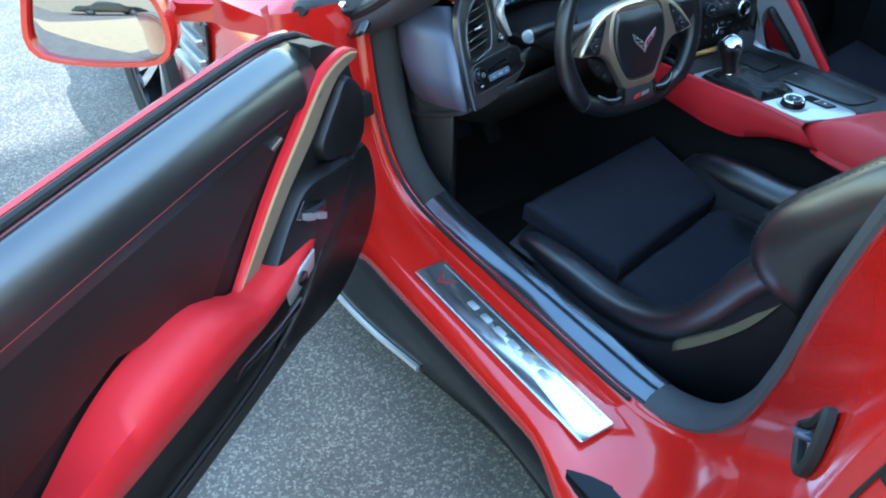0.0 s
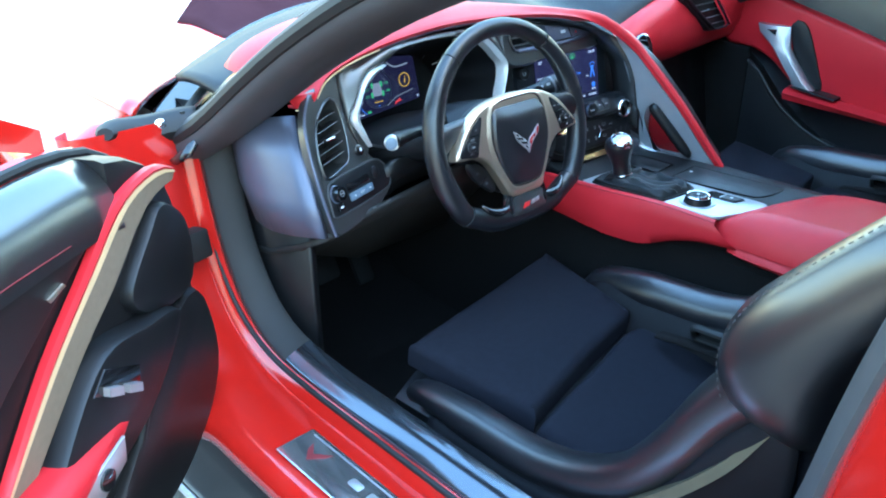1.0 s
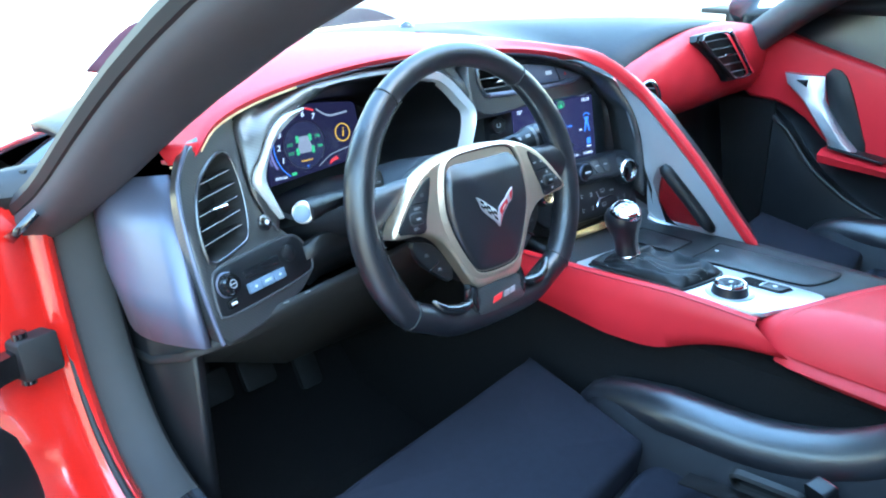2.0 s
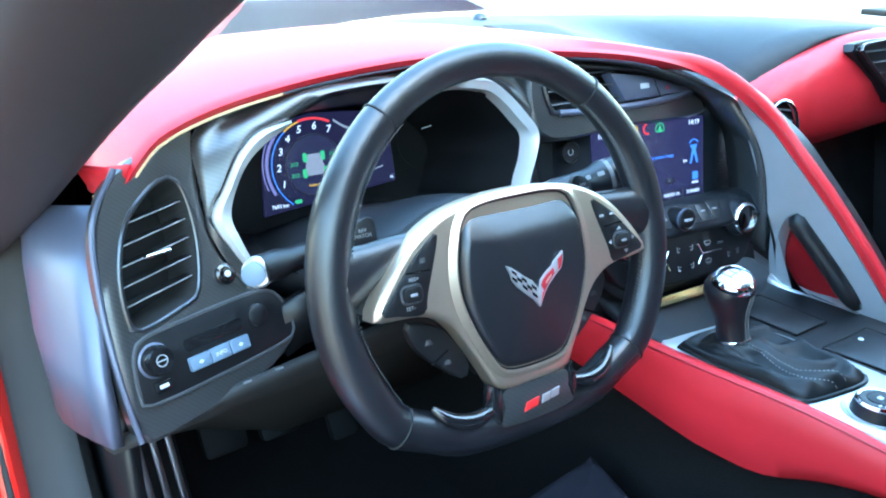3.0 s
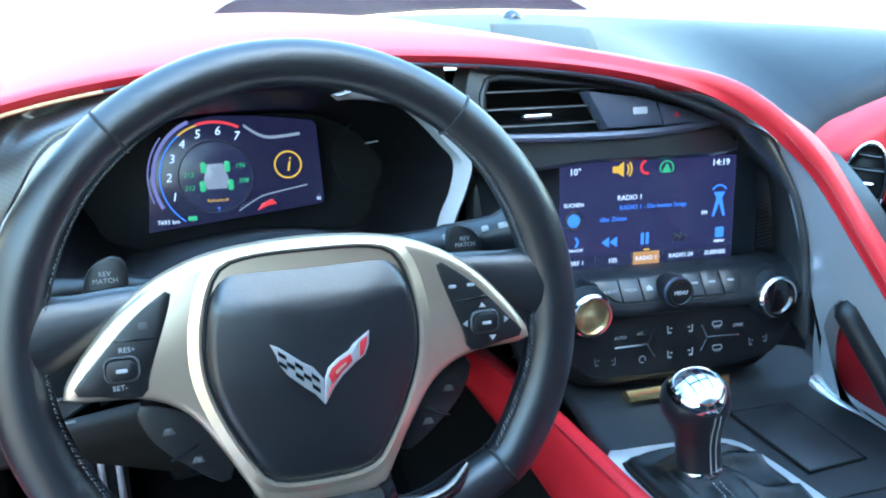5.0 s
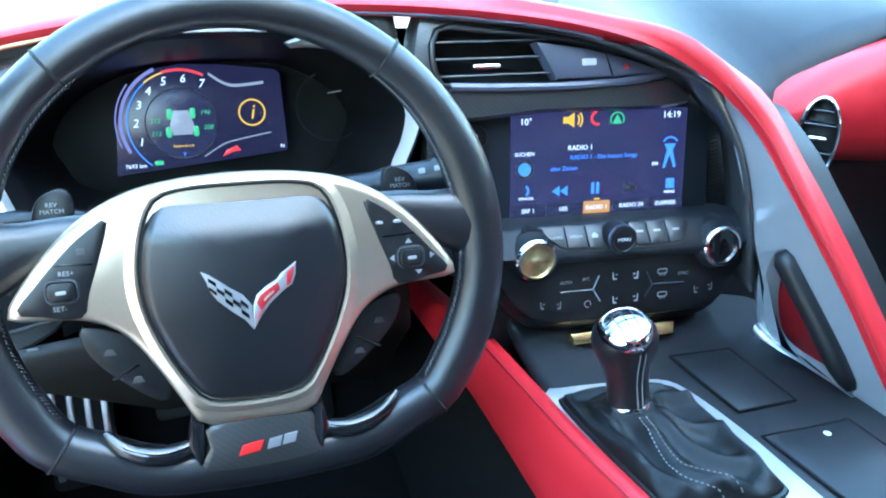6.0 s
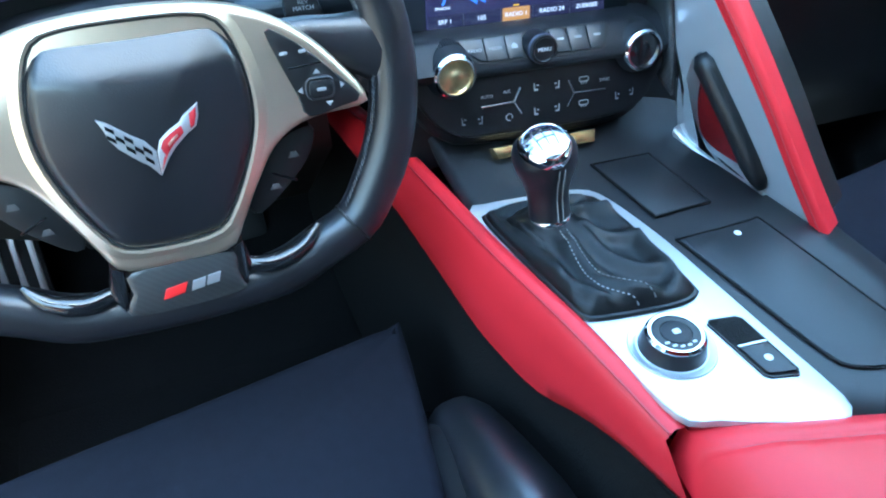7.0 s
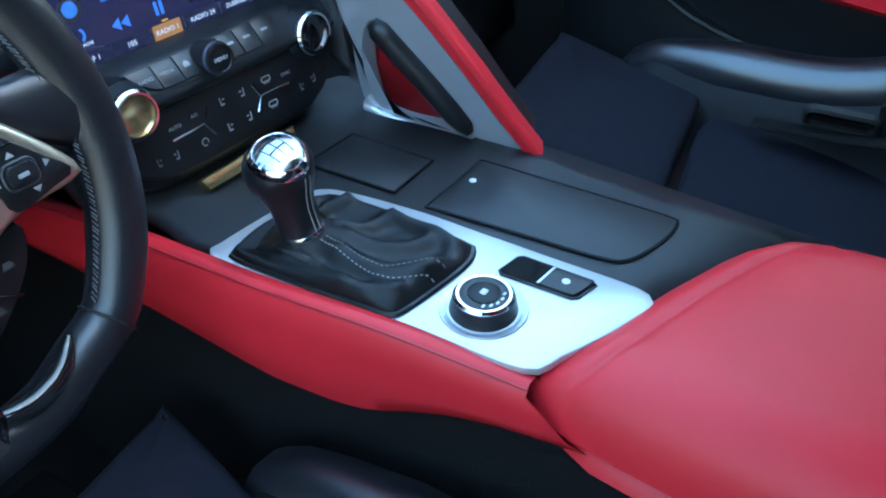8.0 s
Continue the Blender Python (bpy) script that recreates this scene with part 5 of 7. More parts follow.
for sx in (-1, 1):
    part("spoke_wing", loft([[(sx * x, y + f * 0.016 * math.sin(b), z + (0.6 + 0.4 * f) * 0.010 * math.cos(b)) for b in (2 * math.pi * q / 14 for q in range(14))] for x, y, z, f in ((0.085, 0.026, -0.002, 0.9), (0.108, 0.025, -0.002, 0.95), (0.128, 0.021, -0.001, 1.1), (0.145, 0.016, 0.0, 1.45), (0.158, 0.013, 0.0, 1.9))], True, True, mw_), "rim_leather", sw_, "leather wrapped spoke", smooth=80)
pad_bm = plate(pad_o, 0.015, Matrix.Identity(4), 0.008, 0.013, dome=0.005, steps=4)
bmesh.ops.subdivide_edges(pad_bm, edges=[e for e in pad_bm.edges if all(v.co.z > 0.0265 for v in e.verts)], cuts=1, use_grid_fill=True)
for v in pad_bm.verts:
    up_ = max(0.0, v.co.y - 0.0235 - 1.0 * v.co.x ** 2)
    v.co.z -= (0.42 * up_ + 0.05 * max(0.0, -v.co.y - 0.02)) * min(1.0, max(0.0, (v.co.z - 0.016) / 0.008))
bmesh.ops.transform(pad_bm, matrix=mw_, verts=pad_bm.verts[:])
airbag = part("airbag_cover", pad_bm, "leather", sw_, "grained black airbag cover", smooth=35)
part("spoke_facet", loft([[(x * a, y * b, h) for x, y in pad_o] for a, b, h in ((1.022, 1.018, 0.0190), (1.028, 1.024, 0.0224), (1.055, 1.045, 0.0228), (1.15, 1.095, 0.0203), (1.16, 1.10, 0.0185))], True, False, mw_), "champagne", sw_, "bevelled metal edge round the cover", smooth=30)
part("pad_gap", tube([(x * 1.015, y * 1.015, 0.0195) for x, y in pad_o], 0.0016, 6, closed=True, m=mw_), "rubber", sw_)
# crossed-flag emblem as plain shapes
em = mw_ @ Matrix.Translation((0.0, 0.0, 0.0322))
flag_l = [(-0.0275, 0.0038), (-0.0225, 0.0012), (-0.0175, -0.0028), (-0.0105, -0.0085), (-0.0040, -0.0128), (0.0015, -0.0205), (0.0011, -0.0355), (-0.0040, -0.0285), (-0.0100, -0.0236), (-0.0190, -0.0150), (-0.0232, -0.0085), (-0.0245, -0.0030)]
flag_r = [(0.0020, -0.0205), (0.0045, -0.0140), (0.0105, -0.0092), (0.0175, -0.0055), (0.0200, -0.0022), (0.0300, 0.0046), (0.0292, -0.0030), (0.0268, -0.0092), (0.0205, -0.0132), (0.0125, -0.0200), (0.0075, -0.0260), (0.0014, -0.0355)]
emb = part("emblem", plate(flag_l, 0.0022, em, 0.0006), "silver", airbag, "bright metal twin flag emblem")
part("emblem_flag", plate(flag_r, 0.0022, em, 0.0006), "silver", emb)
part("flag_field", plate([(0.0040, -0.0185), (0.0062, -0.0145), (0.0112, -0.0108), (0.0180, -0.0072), (0.0188, -0.0118), (0.0118, -0.0178), (0.0065, -0.0240)], 0.0005, em, 0.0002, 0.0022), "red_seam", emb, "dark red flag field")
part("flag_bar", plate([(0.0085, -0.0168), (0.0118, -0.0138), (0.0150, -0.0118), (0.0152, -0.0130), (0.0118, -0.0158), (0.0090, -0.0185)], 0.0004, em, 0.0001, 0.0027), "champagne", emb, "pale bar on the flag")
part("flag_tip", plate([(0.0238, -0.0010), (0.0285, 0.0022), (0.0276, -0.0030), (0.0256, -0.0085), (0.0232, -0.0100)], 0.0005, em, 0.0002, 0.0022), "red_seam", emb, "dark red flag tip")
part("flag_notch", plate([(0.0050, -0.0245), (0.0082, -0.0215), (0.0022, -0.0325)], 0.0005, em, 0.0002, 0.0022), "red_seam", emb)
for i in range(5):
    for j in range(3):
        if (i + j) % 2 == 0:
            P = lambda f, g: (-0.0235 + 0.0225 * f, (0.0000 - 0.0165 * f - 0.003 * f * f) * (1 - g) + (-0.0080 - 0.0205 * f) * g)
            f, g = i / 5, j / 3
            part("flag_check", plate([P(f, g + 0.02), P(f, g + 0.32), P(f + 0.195, g + 0.32), P(f + 0.195, g + 0.02)], 0.0005, em, 0.0001, 0.0022), "gloss_black", emb)
# key clusters
for sx in (-1, 1):
    ko = [(sx * x, y) for x, y in cr([(0.0775, 0.037), (0.088, 0.034), (0.103, 0.022), (0.121, 0.003), (0.1335, -0.0125), (0.12, -0.0165), (0.0975, -0.0195), (0.092, -0.005)], 32, True)]
    kc = part("key_pad", plate(ko, 0.004, mw_, 0.002, 0.0175), "plastic", sw_, "black steering wheel keys")
    part("key_rocker", plate([(sx * x, y) for x, y in rrect(0.016, 0.012, 0.004, 0.107, -0.002)], 0.004, mw_, 0.0015, 0.0213), "plastic", kc)
    part("rocker_rim", ring_band([(sx * x, y) for x, y in rrect(0.019, 0.015, 0.005, 0.107, -0.002)], [(sx * x, y) for x, y in rrect(0.0165, 0.0125, 0.004, 0.107, -0.002)], 0.0016, mw_, 0.0213), "grey_trim", kc)
    part("key_gap", plate([(sx * x, y) for x, y in ((0.0885, 0.0125), (0.0885, 0.0135), (0.110, 0.0145), (0.110, 0.0135))], 0.0006, mw_, 0.0001, 0.0214), "gloss_black", kc)
    part("key_mark", plate([(sx * x, y) for x, y in rrect(0.006, 0.0022, 0.0008, 0.107, -0.002)], 0.0004, mw_, 0.0001, 0.0254), "soft_mark", kc)
    if sx < 0:
        words("RES+", 0.0042, mw_, -0.1035, 0.0085, "soft_mark", kc, 0.0215)
        words("SET-", 0.0042, mw_, -0.109, -0.0125, "soft_mark", kc, 0.0215)
        part("key_mark", plate(rrect(0.005, 0.004, 0.001, -0.094, 0.021), 0.0003, mw_, 0.0001, 0.0215), "grey_trim", kc)
    else:
        for x, y, d in ((0.106, 0.0085, 1), (0.112, -0.0125, -1)):
            part("key_mark", plate([(x - 0.0025, y - 0.0012 * d), (x + 0.0025, y - 0.0012 * d), (x, y + 0.002 * d)], 0.0003, mw_, 0.0001, 0.0215), "soft_mark", kc)
        for x, y, d in ((0.0945, -0.002, -1), (0.1215, -0.002, 1)):
            part("key_mark", plate([(x - 0.0012 * d, y - 0.0022), (x + 0.002 * d, y), (x - 0.0012 * d, y + 0.0022)], 0.0003, mw_, 0.0001, 0.0215), "soft_mark", kc)
        for x in (0.087, 0.099):
            part("key_mark", plate(rrect(0.005, 0.0022, 0.001, x, 0.0225), 0.0003, mw_, 0.0001, 0.0215), "soft_mark", kc)
    fav = part("rear_keys", plate([(sx * x, y) for x, y in cr([(0.060, -0.058), (0.076, -0.038), (0.102, -0.030), (0.100, -0.048), (0.083, -0.068), (0.058, -0.086), (0.052, -0.074)], 28, True)], 0.008, mw_, 0.003, -0.006), "plastic", sw_, "black keys behind the spoke")
    part("key_gap", plate([(sx * x, y) for x, y in ((0.070, -0.0585), (0.0712, -0.0575), (0.0875, -0.0655), (0.0862, -0.0668))], 0.0005, mw_, 0.0001, 0.002), "gloss_black", fav)
    for x, y in ((0.087, -0.048), (0.072, -0.068)):
        part("key_mark", plate([(sx * (x + dx), y + dy) for dx, dy in ((-0.004, -0.002), (0.004, -0.002), (0.002, 0.0022), (-0.002, 0.0022))], 0.0003, mw_, 0.0001, 0.002), "grey_trim", fav)
    pd = part("shift_paddle", plate([(sx * x, y) for x, y in cr([(0.129, 0.018), (0.1275, 0.036), (0.123, 0.048), (0.111, 0.0545), (0.103, 0.051), (0.102, 0.036), (0.106, 0.018)], 26, True)], 0.005, mw_, 0.002, -0.034), "plastic", sw_, "black rev match paddle")
    part("paddle_arm", plate([(sx * x, y) for x, y in ((0.124, 0.03), (0.108, 0.03), (0.085, 0.01), (0.085, -0.005), (0.12, 0.01))], 0.006, mw_, 0.002, -0.036), "gloss_black", pd)
    words("REV\nMATCH", 0.0042, mw_, sx * 0.1145, 0.0425, "soft_mark", pd, -0.0288)
# badge panel at the bottom; lettering as plain bars
bp_ = part("badge_panel", plate(cr([(-0.030, -0.100), (0.034, -0.100), (0.036, -0.115), (0.040, -0.130), (0.0, -0.134), (-0.038, -0.131), (-0.033, -0.115)], 34, True), 0.012, mw_, 0.004, 0.006), "carbon_matt", sw_, "carbon insert with a small red and silver badge")
part("badge_bar", plate([(-0.015, -0.1235), (-0.001, -0.1215), (0.002, -0.1145), (-0.012, -0.1165)], 0.0012, mw_, 0.0003, 0.018), "red_mark", bp_)
for x in (0.0035, 0.0135):
    part("badge_bar", plate([(x, -0.1215 + (x - 0.0035) * 0.14), (x + 0.0085, -0.1205 + (x - 0.0035) * 0.14), (x + 0.0105, -0.1137 + (x - 0.0035) * 0.14), (x + 0.002, -0.1147 + (x - 0.0035) * 0.14)], 0.0012, mw_, 0.0003, 0.018), "silver", bp_)
for sx in (-1, 1):
    part("lower_spoke", plate([(sx * x, y) for x, y in ((0.034, -0.098), (0.042, -0.094), (0.046, -0.112), (0.040, -0.128), (0.036, -0.126))], 0.014, mw_, 0.003, 0.004), "gloss_black", sw_, "gloss black lower spoke")


# ---- centre stack ----
ms_ = axes((-0.02, 0.192, 0.775), (1, -0.06, 0), (0, 0.17, 0.985))
stack = thing("infotainment_unit", "centre screen unit in a carbon surround with knobs", "infotainment unit", (-0.02, 0.2, 0.7))
sur = cr([(-0.165, 0.055), (-0.05, 0.072), (0.06, 0.072), (0.10, 0.062), (0.128, 0.035), (0.148, -0.01), (0.158, -0.06), (0.150, -0.105), (0.05, -0.115), (-0.10, -0.115), (-0.165, -0.09)], 60, True)
part("carbon_surround", plate(sur, 0.02, ms_, 0.006, -0.036), "carbon_matt", stack, "satin carbon surround")
part("screen_bezel", plate(rrect(0.252, 0.122, 0.006, -0.020, -0.004), 0.010, ms_, 0.003, -0.016), "key_grey", stack, "satin black screen bezel")
ribs = cr([(0.1055, 0.040), (0.1200, 0.0315), (0.1330, 0.010), (0.1425, -0.012), (0.1450, -0.035), (0.1420, -0.055), (0.1145, -0.0535), (0.1110, -0.01)], 40, True)
part("ribbed_side", plate(ribs, 0.003, ms_, 0.001, -0.018), "plastic", stack, "ribbed black panel beside the screen")
for k in range(24):
    y = 0.036 - k * 0.0038
    xs = [q[0] + (r[0] - q[0]) * (y - q[1]) / (r[1] - q[1]) for q, r in zip(ribs, ribs[1:] + ribs[:1]) if (q[1] - y) * (r[1] - y) < 0]
    if len(xs) >= 2:
        a, b = min(xs) + 0.001, max(xs) - 0.001
        part("rib", loft([[(x, y + dy + (x - a) * 0.12, h) for dy, h in ((-0.0012, -0.0155), (-0.0006, -0.0138), (0.0006, -0.0138), (0.0012, -0.0155))] for x in (a, b)], True, True, ms_), "plastic", stack)
screen = part("touch_screen", plate(rrect(0.177, 0.100, 0.002, -0.010, -0.004), 0.002, ms_, 0.0006, -0.006), "screen", stack, "lit touch screen with radio menu")
Z = -0.0038
words("10\u00b0", 0.0085, ms_, -0.084, 0.0375, "lit_white", screen, Z)
words("14:19", 0.0085, ms_, 0.062, 0.0395, "lit_white", screen, Z)
words("RADIO 1", 0.0065, ms_, -0.03, 0.012, "lit_white", screen, Z)
words("RADIO 1 - Die besten Songs", 0.0058, ms_, -0.006, 0.003, "lit_blue", screen, Z)
words("aller Zeiten", 0.0058, ms_, -0.046, -0.007, "lit_blue", screen, Z)
words("SUCHEN", 0.005, ms_, -0.085, 0.008, "lit_white", screen, Z)
words("FM", 0.005, ms_, 0.047, -0.007, "lit_white", screen, Z)
words("MENU", 0.004, ms_, 0.064, -0.035, "lit_white", screen, Z)
words("SPRACHE", 0.0035, ms_, -0.083, -0.0335, "lit_white", screen, Z)
part("search_icon", arc(0.0065, 0.009, 0, 360, ms_, (-0.085, -0.006), Z), "grey_trim", screen)
part("search_dot", plate(circle(0.006, -0.085, -0.006), 0.0003, ms_, 0.0001, Z), "lit_blue", screen)
part("speaker_icon", plate([(-0.048, 0.035), (-0.043, 0.035), (-0.037, 0.031), (-0.037, 0.045), (-0.043, 0.041), (-0.048, 0.041)], 0.0003, ms_, 0.0001, Z), "lit_amber", screen)
for r in (0.006, 0.009):
    part("speaker_wave", arc(r, r + 0.0015, -40, 40, ms_, (-0.039, 0.038), Z), "lit_amber", screen)
part("phone_icon", arc(0.0045, 0.007, 100, 290, ms_, (-0.014, 0.039), Z), "lit_red", screen)
part("seat_icon", arc(0.006, 0.0072, -30, 210, ms_, (0.006, 0.037), Z), "lit_green", screen)
part("seat_mark", plate([(0.001, 0.033), (0.011, 0.033), (0.006, 0.042)], 0.0003, ms_, 0.0001, Z), "lit_green", screen)
part("mast_icon", plate([(0.055, -0.011), (0.059, 0.006), (0.056, 0.012), (0.068, 0.012), (0.065, 0.006), (0.069, -0.011), (0.0665, -0.011), (0.062, 0.002), (0.0575, -0.011)], 0.0003, ms_, 0.0001, Z), "lit_blue", screen)
part("mast_wave", arc(0.0075, 0.009, 30, 150, ms_, (0.062, 0.010), Z), "lit_blue", screen)
part("menu_icon", plate(rrect(0.009, 0.010, 0.001, 0.064, -0.0265), 0.0003, ms_, 0.0001, Z), "lit_blue", screen)
for x, s, mat in ((-0.050, -1, "lit_blue"), (-0.042, -1, "lit_blue"), (0.015, 1, "grey_trim"), (0.022, 1, "grey_trim")):
    part("skip_icon", plate([(x, -0.028 - 0.005), (x, -0.028 + 0.005), (x + s * 0.0075, -0.028)], 0.0003, ms_, 0.0001, Z), mat, screen)
for x in (-0.0165, -0.0115):
    part("pause_icon", plate(rrect(0.003, 0.011, 0.0005, x, -0.027), 0.0003, ms_, 0.0001, Z), "lit_blue", screen)
part("voice_icon", arc(0.004, 0.006, -60, 60, ms_, (-0.086, -0.026), Z), "lit_blue", screen)
part("preset_strip", plate(rrect(0.175, 0.0125, 0.001, -0.010, -0.0455), 0.0003, ms_, 0.0001, Z - 0.0002), "lit_dark", screen)
part("preset_tab", plate(rrect(0.027, 0.0125, 0.001, -0.012, -0.0455), 0.0004, ms_, 0.0001, Z), "lit_orange", screen, "orange selected preset")
part("tab_mark", plate(rrect(0.006, 0.0015, 0.0005, -0.012, -0.0375), 0.0004, ms_, 0.0001, Z), "lit_amber", screen)
words("105", 0.0062, ms_, -0.046, -0.0455, "lit_white", screen, Z + 0.0002)
words("RADIO 1", 0.0058, ms_, -0.012, -0.0455, "lit_white", screen, Z + 0.0004)
words("RADIO 24", 0.0058, ms_, 0.024, -0.0455, "lit_white", screen, Z + 0.0002)
words("SRF 1", 0.0058, ms_, -0.081, -0.0455, "lit_white", screen, Z + 0.0002)
words("ZUERISEE", 0.0054, ms_, 0.060, -0.0455, "lit_white", screen, Z + 0.0002)
for x in (-0.0635, -0.0275, 0.0045, 0.0425):
    part("preset_divider", plate(rrect(0.0005, 0.011, 0.0002, x, -0.0455), 0.0004, ms_, 0.0001, Z), "grey_trim", screen)
pw = part("power_knob", lathe([(0.013, 0.0), (0.013, 0.012), (0.0115, 0.014), (0.0105, 0.012)], ms_ @ Matrix.Translation((-0.136, 0.027, -0.008)), 24), "plastic", stack, "round power knob")
part("power_mark", arc(0.003, 0.0038, -230, 50, ms_ @ Matrix.Translation((-0.136, 0.027, 0.005)), n=16), "white_mark", pw)
# key ledge
ledge = []
for x in np.linspace(-0.14, 0.12, 26):
    e = 0.010 * ((x + 0.01) / 0.13) ** 2
    ledge.append([(x, -0.052, -0.02), (x, -0.0495, 0.020), (x, -0.0515, 0.030), (x, -0.0545, 0.0345 + e * 0.4), (x, -0.0755, 0.0500 + e * 0.3), (x, -0.0800, 0.0500), (x, -0.0840, 0.0460), (x, -0.0880, 0.030), (x, -0.098, 0.006), (x, -0.10, -0.02)])
part("key_ledge", loft(ledge, True, True, ms_), "soft_black", stack, "black ledge with media keys", smooth=50)
ml = ms_ @ Matrix.Translation((-0.012, -0.0650, 0.0428)) @ Matrix.Rotation(radians(-36), 4, "X")
MEDIA_KEYS = (([(-0.072, 0.0135), (-0.050, 0.0135), (-0.050, -0.0075), (-0.056, -0.0060), (-0.066, 0.0030)], "RADIO"),
        ([(-0.0492, 0.0135), (-0.030, 0.0135), (-0.030, -0.0080), (-0.0492, -0.0077)], "MEDIA"),
        ([(-0.0292, 0.0135), (-0.013, 0.0135), (-0.016, -0.0080), (-0.0292, -0.0080)], ""),
        ([(0.013, 0.0135), (0.0300, 0.0135), (0.0300, -0.0085), (0.017, -0.0080)], ""),
        ([(0.0308, 0.0135), (0.0490, 0.0135), (0.0490, -0.0085), (0.0308, -0.0085)], ""),
        ([(0.0498, 0.0135), (0.0700, 0.0135), (0.0650, -0.0020), (0.0600, -0.0080), (0.0498, -0.0085)], ""))
part("key_bed", plate(cr([(-0.0745, 0.0150), (-0.03, 0.0155), (0.03, 0.0155), (0.0725, 0.0150), (0.0670, -0.0035), (0.0600, -0.0100), (0.0, -0.0105), (-0.056, -0.0085), (-0.068, 0.002)], 50, True), 0.0010, ml, 0.0004, -0.0004), "rubber", stack)
for shape_k, word in MEDIA_KEYS:
    kx = sum(q[0] for q in shape_k) / len(shape_k)
    kk = part("media_key", plate(inset(shape_k, 0.0003), 0.0028, ml, 0.0004), "key_grey", stack, "satin grey-black media key")
    if word:
        words(word, 0.0042, ml, kx, 0.003, "soft_mark", kk, 0.0029)
    elif kx < 0:
        part("key_mark", plate([(kx - 0.003, 0.001), (kx + 0.003, 0.001), (kx + 0.003, 0.004), (kx, 0.0065), (kx - 0.003, 0.004)], 0.0003, ml, 0.0001, 0.0028), "soft_mark", kk)
    else:
        part("key_mark", plate(rrect(0.007, 0.0022, 0.0005, kx, 0.004), 0.0003, ml, 0.0001, 0.0028), "soft_mark", kk)
mkn = part("menu_knob", lathe([(0.0135, -0.008), (0.0130, 0.012), (0.0122, 0.0145), (0.0105, 0.0150), (0.0098, 0.0140)], ms_ @ Matrix.Translation((-0.012, -0.0630, 0.0440)), 24), "plastic", stack, "round menu knob")
part("knob_edge", lathe([(0.0134, 0.009), (0.0136, 0.0105), (0.0130, 0.0122)], ms_ @ Matrix.Translation((-0.012, -0.0630, 0.0440)), 24), "blue_grey", mkn, "satin edge of the knob")
words("MENU", 0.0046, ms_, -0.012, -0.0630, "white_mark", mkn, 0.0586)
for x, lab in ((-0.092, "large climate knob with a bright ring"), (0.091, "large climate knob with a bright ring")):
    mk2 = ms_ @ Matrix.Translation((x, -0.078, 0.034))
    kn = part("climate_knob", lathe([(0.0275, -0.05), (0.0272, -0.012), (0.0262, -0.002), (0.0240, 0.006), (0.0215, 0.011), (0.0196, 0.0155)], mk2, 34), "soft_black", stack, lab, smooth=60)
    part("knob_ring", lathe([(0.0193, 0.012), (0.0193, 0.0185), (0.0176, 0.0205), (0.0160, 0.0205), (0.0155, 0.0160)], mk2, 34), "chrome", kn, "chrome ring")
    for k in range(26):
        a = radians(20 + k * 5.6)
        part("knob_rib", tube([(r_ * math.cos(a), r_ * math.sin(a), h_) for r_, h_ in ((0.0274, -0.012), (0.0264, -0.002), (0.0242, 0.006))], 0.0006, 5, m=mk2), "plastic", kn)
    # The left face has a warm reflection painted in; the right is plain black.
    part("knob_face", lathe([(0.0158, 0.014), (0.0158, 0.0178), (0.0150, 0.0182)], mk2, 34), "gloss_black" if x > 0 else "tan_reflection", kn)
# climate panel
mc_ = axes((-0.02, 0.137, 0.672), (1, -0.06, 0), (0, 0.25, 0.968))
climate = thing("climate_panel", "gloss black climate panel with white symbols", "climate panel", (-0.02, 0.14, 0.67))
co = cr([(-0.118, 0.028), (0.105, 0.028), (0.108, 0.0), (0.095, -0.020), (0.06, -0.030), (-0.07, -0.030), (-0.105, -0.018), (-0.12, 0.0)], 44, True)
part("panel", plate(co, 0.012, mc_, 0.004, -0.006), "plastic", climate)
part("panel_body", plate([(x * 1.05, y * 1.25 - 0.004) for x, y in co], 0.04, mc_, 0.006, -0.048), "plastic", climate)
for s, x0 in ((-1, -0.0370), (1, 0.0230)):
    for pts in ([(x0, -0.0015), (x0 + s * -0.0060, 0.0110)], [(x0, -0.0015), (x0 + s * -0.0070, -0.0130)], [(x0, -0.0015), (x0 + s * 0.032, -0.0022)]):
        part("divider", tube([(x, y, 0.0065) for x, y in pts], 0.0010, 6, m=mc_), "chrome", climate)
for t_, x, y in (("AUTO", -0.063, 0.0065), ("A/C", -0.0435, 0.0085), ("SYNC", 0.0545, 0.0065)):
    words(t_, 0.0042, mc_, x, y, "soft_mark", climate, 0.0062)


def seat_symbol(x, y, s, mat):
    """A small seated outline with an arrow, as on an air key."""
    part("climate_mark", plate([(x - 0.0030 * s, y + 0.0040), (x - 0.0016 * s, y + 0.0040), (x - 0.0012 * s, y - 0.0012), (x + 0.0022 * s, y - 0.0016), (x + 0.0022 * s, y - 0.0030), (x - 0.0026 * s, y - 0.0030)], 0.0003, mc_, 0.0001, 0.006), mat, climate)
    part("climate_mark", plate([(x + 0.0006 * s, y + 0.0024), (x + 0.0034 * s, y + 0.0024), (x + 0.0034 * s, y + 0.0012), (x + 0.0006 * s, y + 0.0012)], 0.0003, mc_, 0.0001, 0.006), mat, climate)


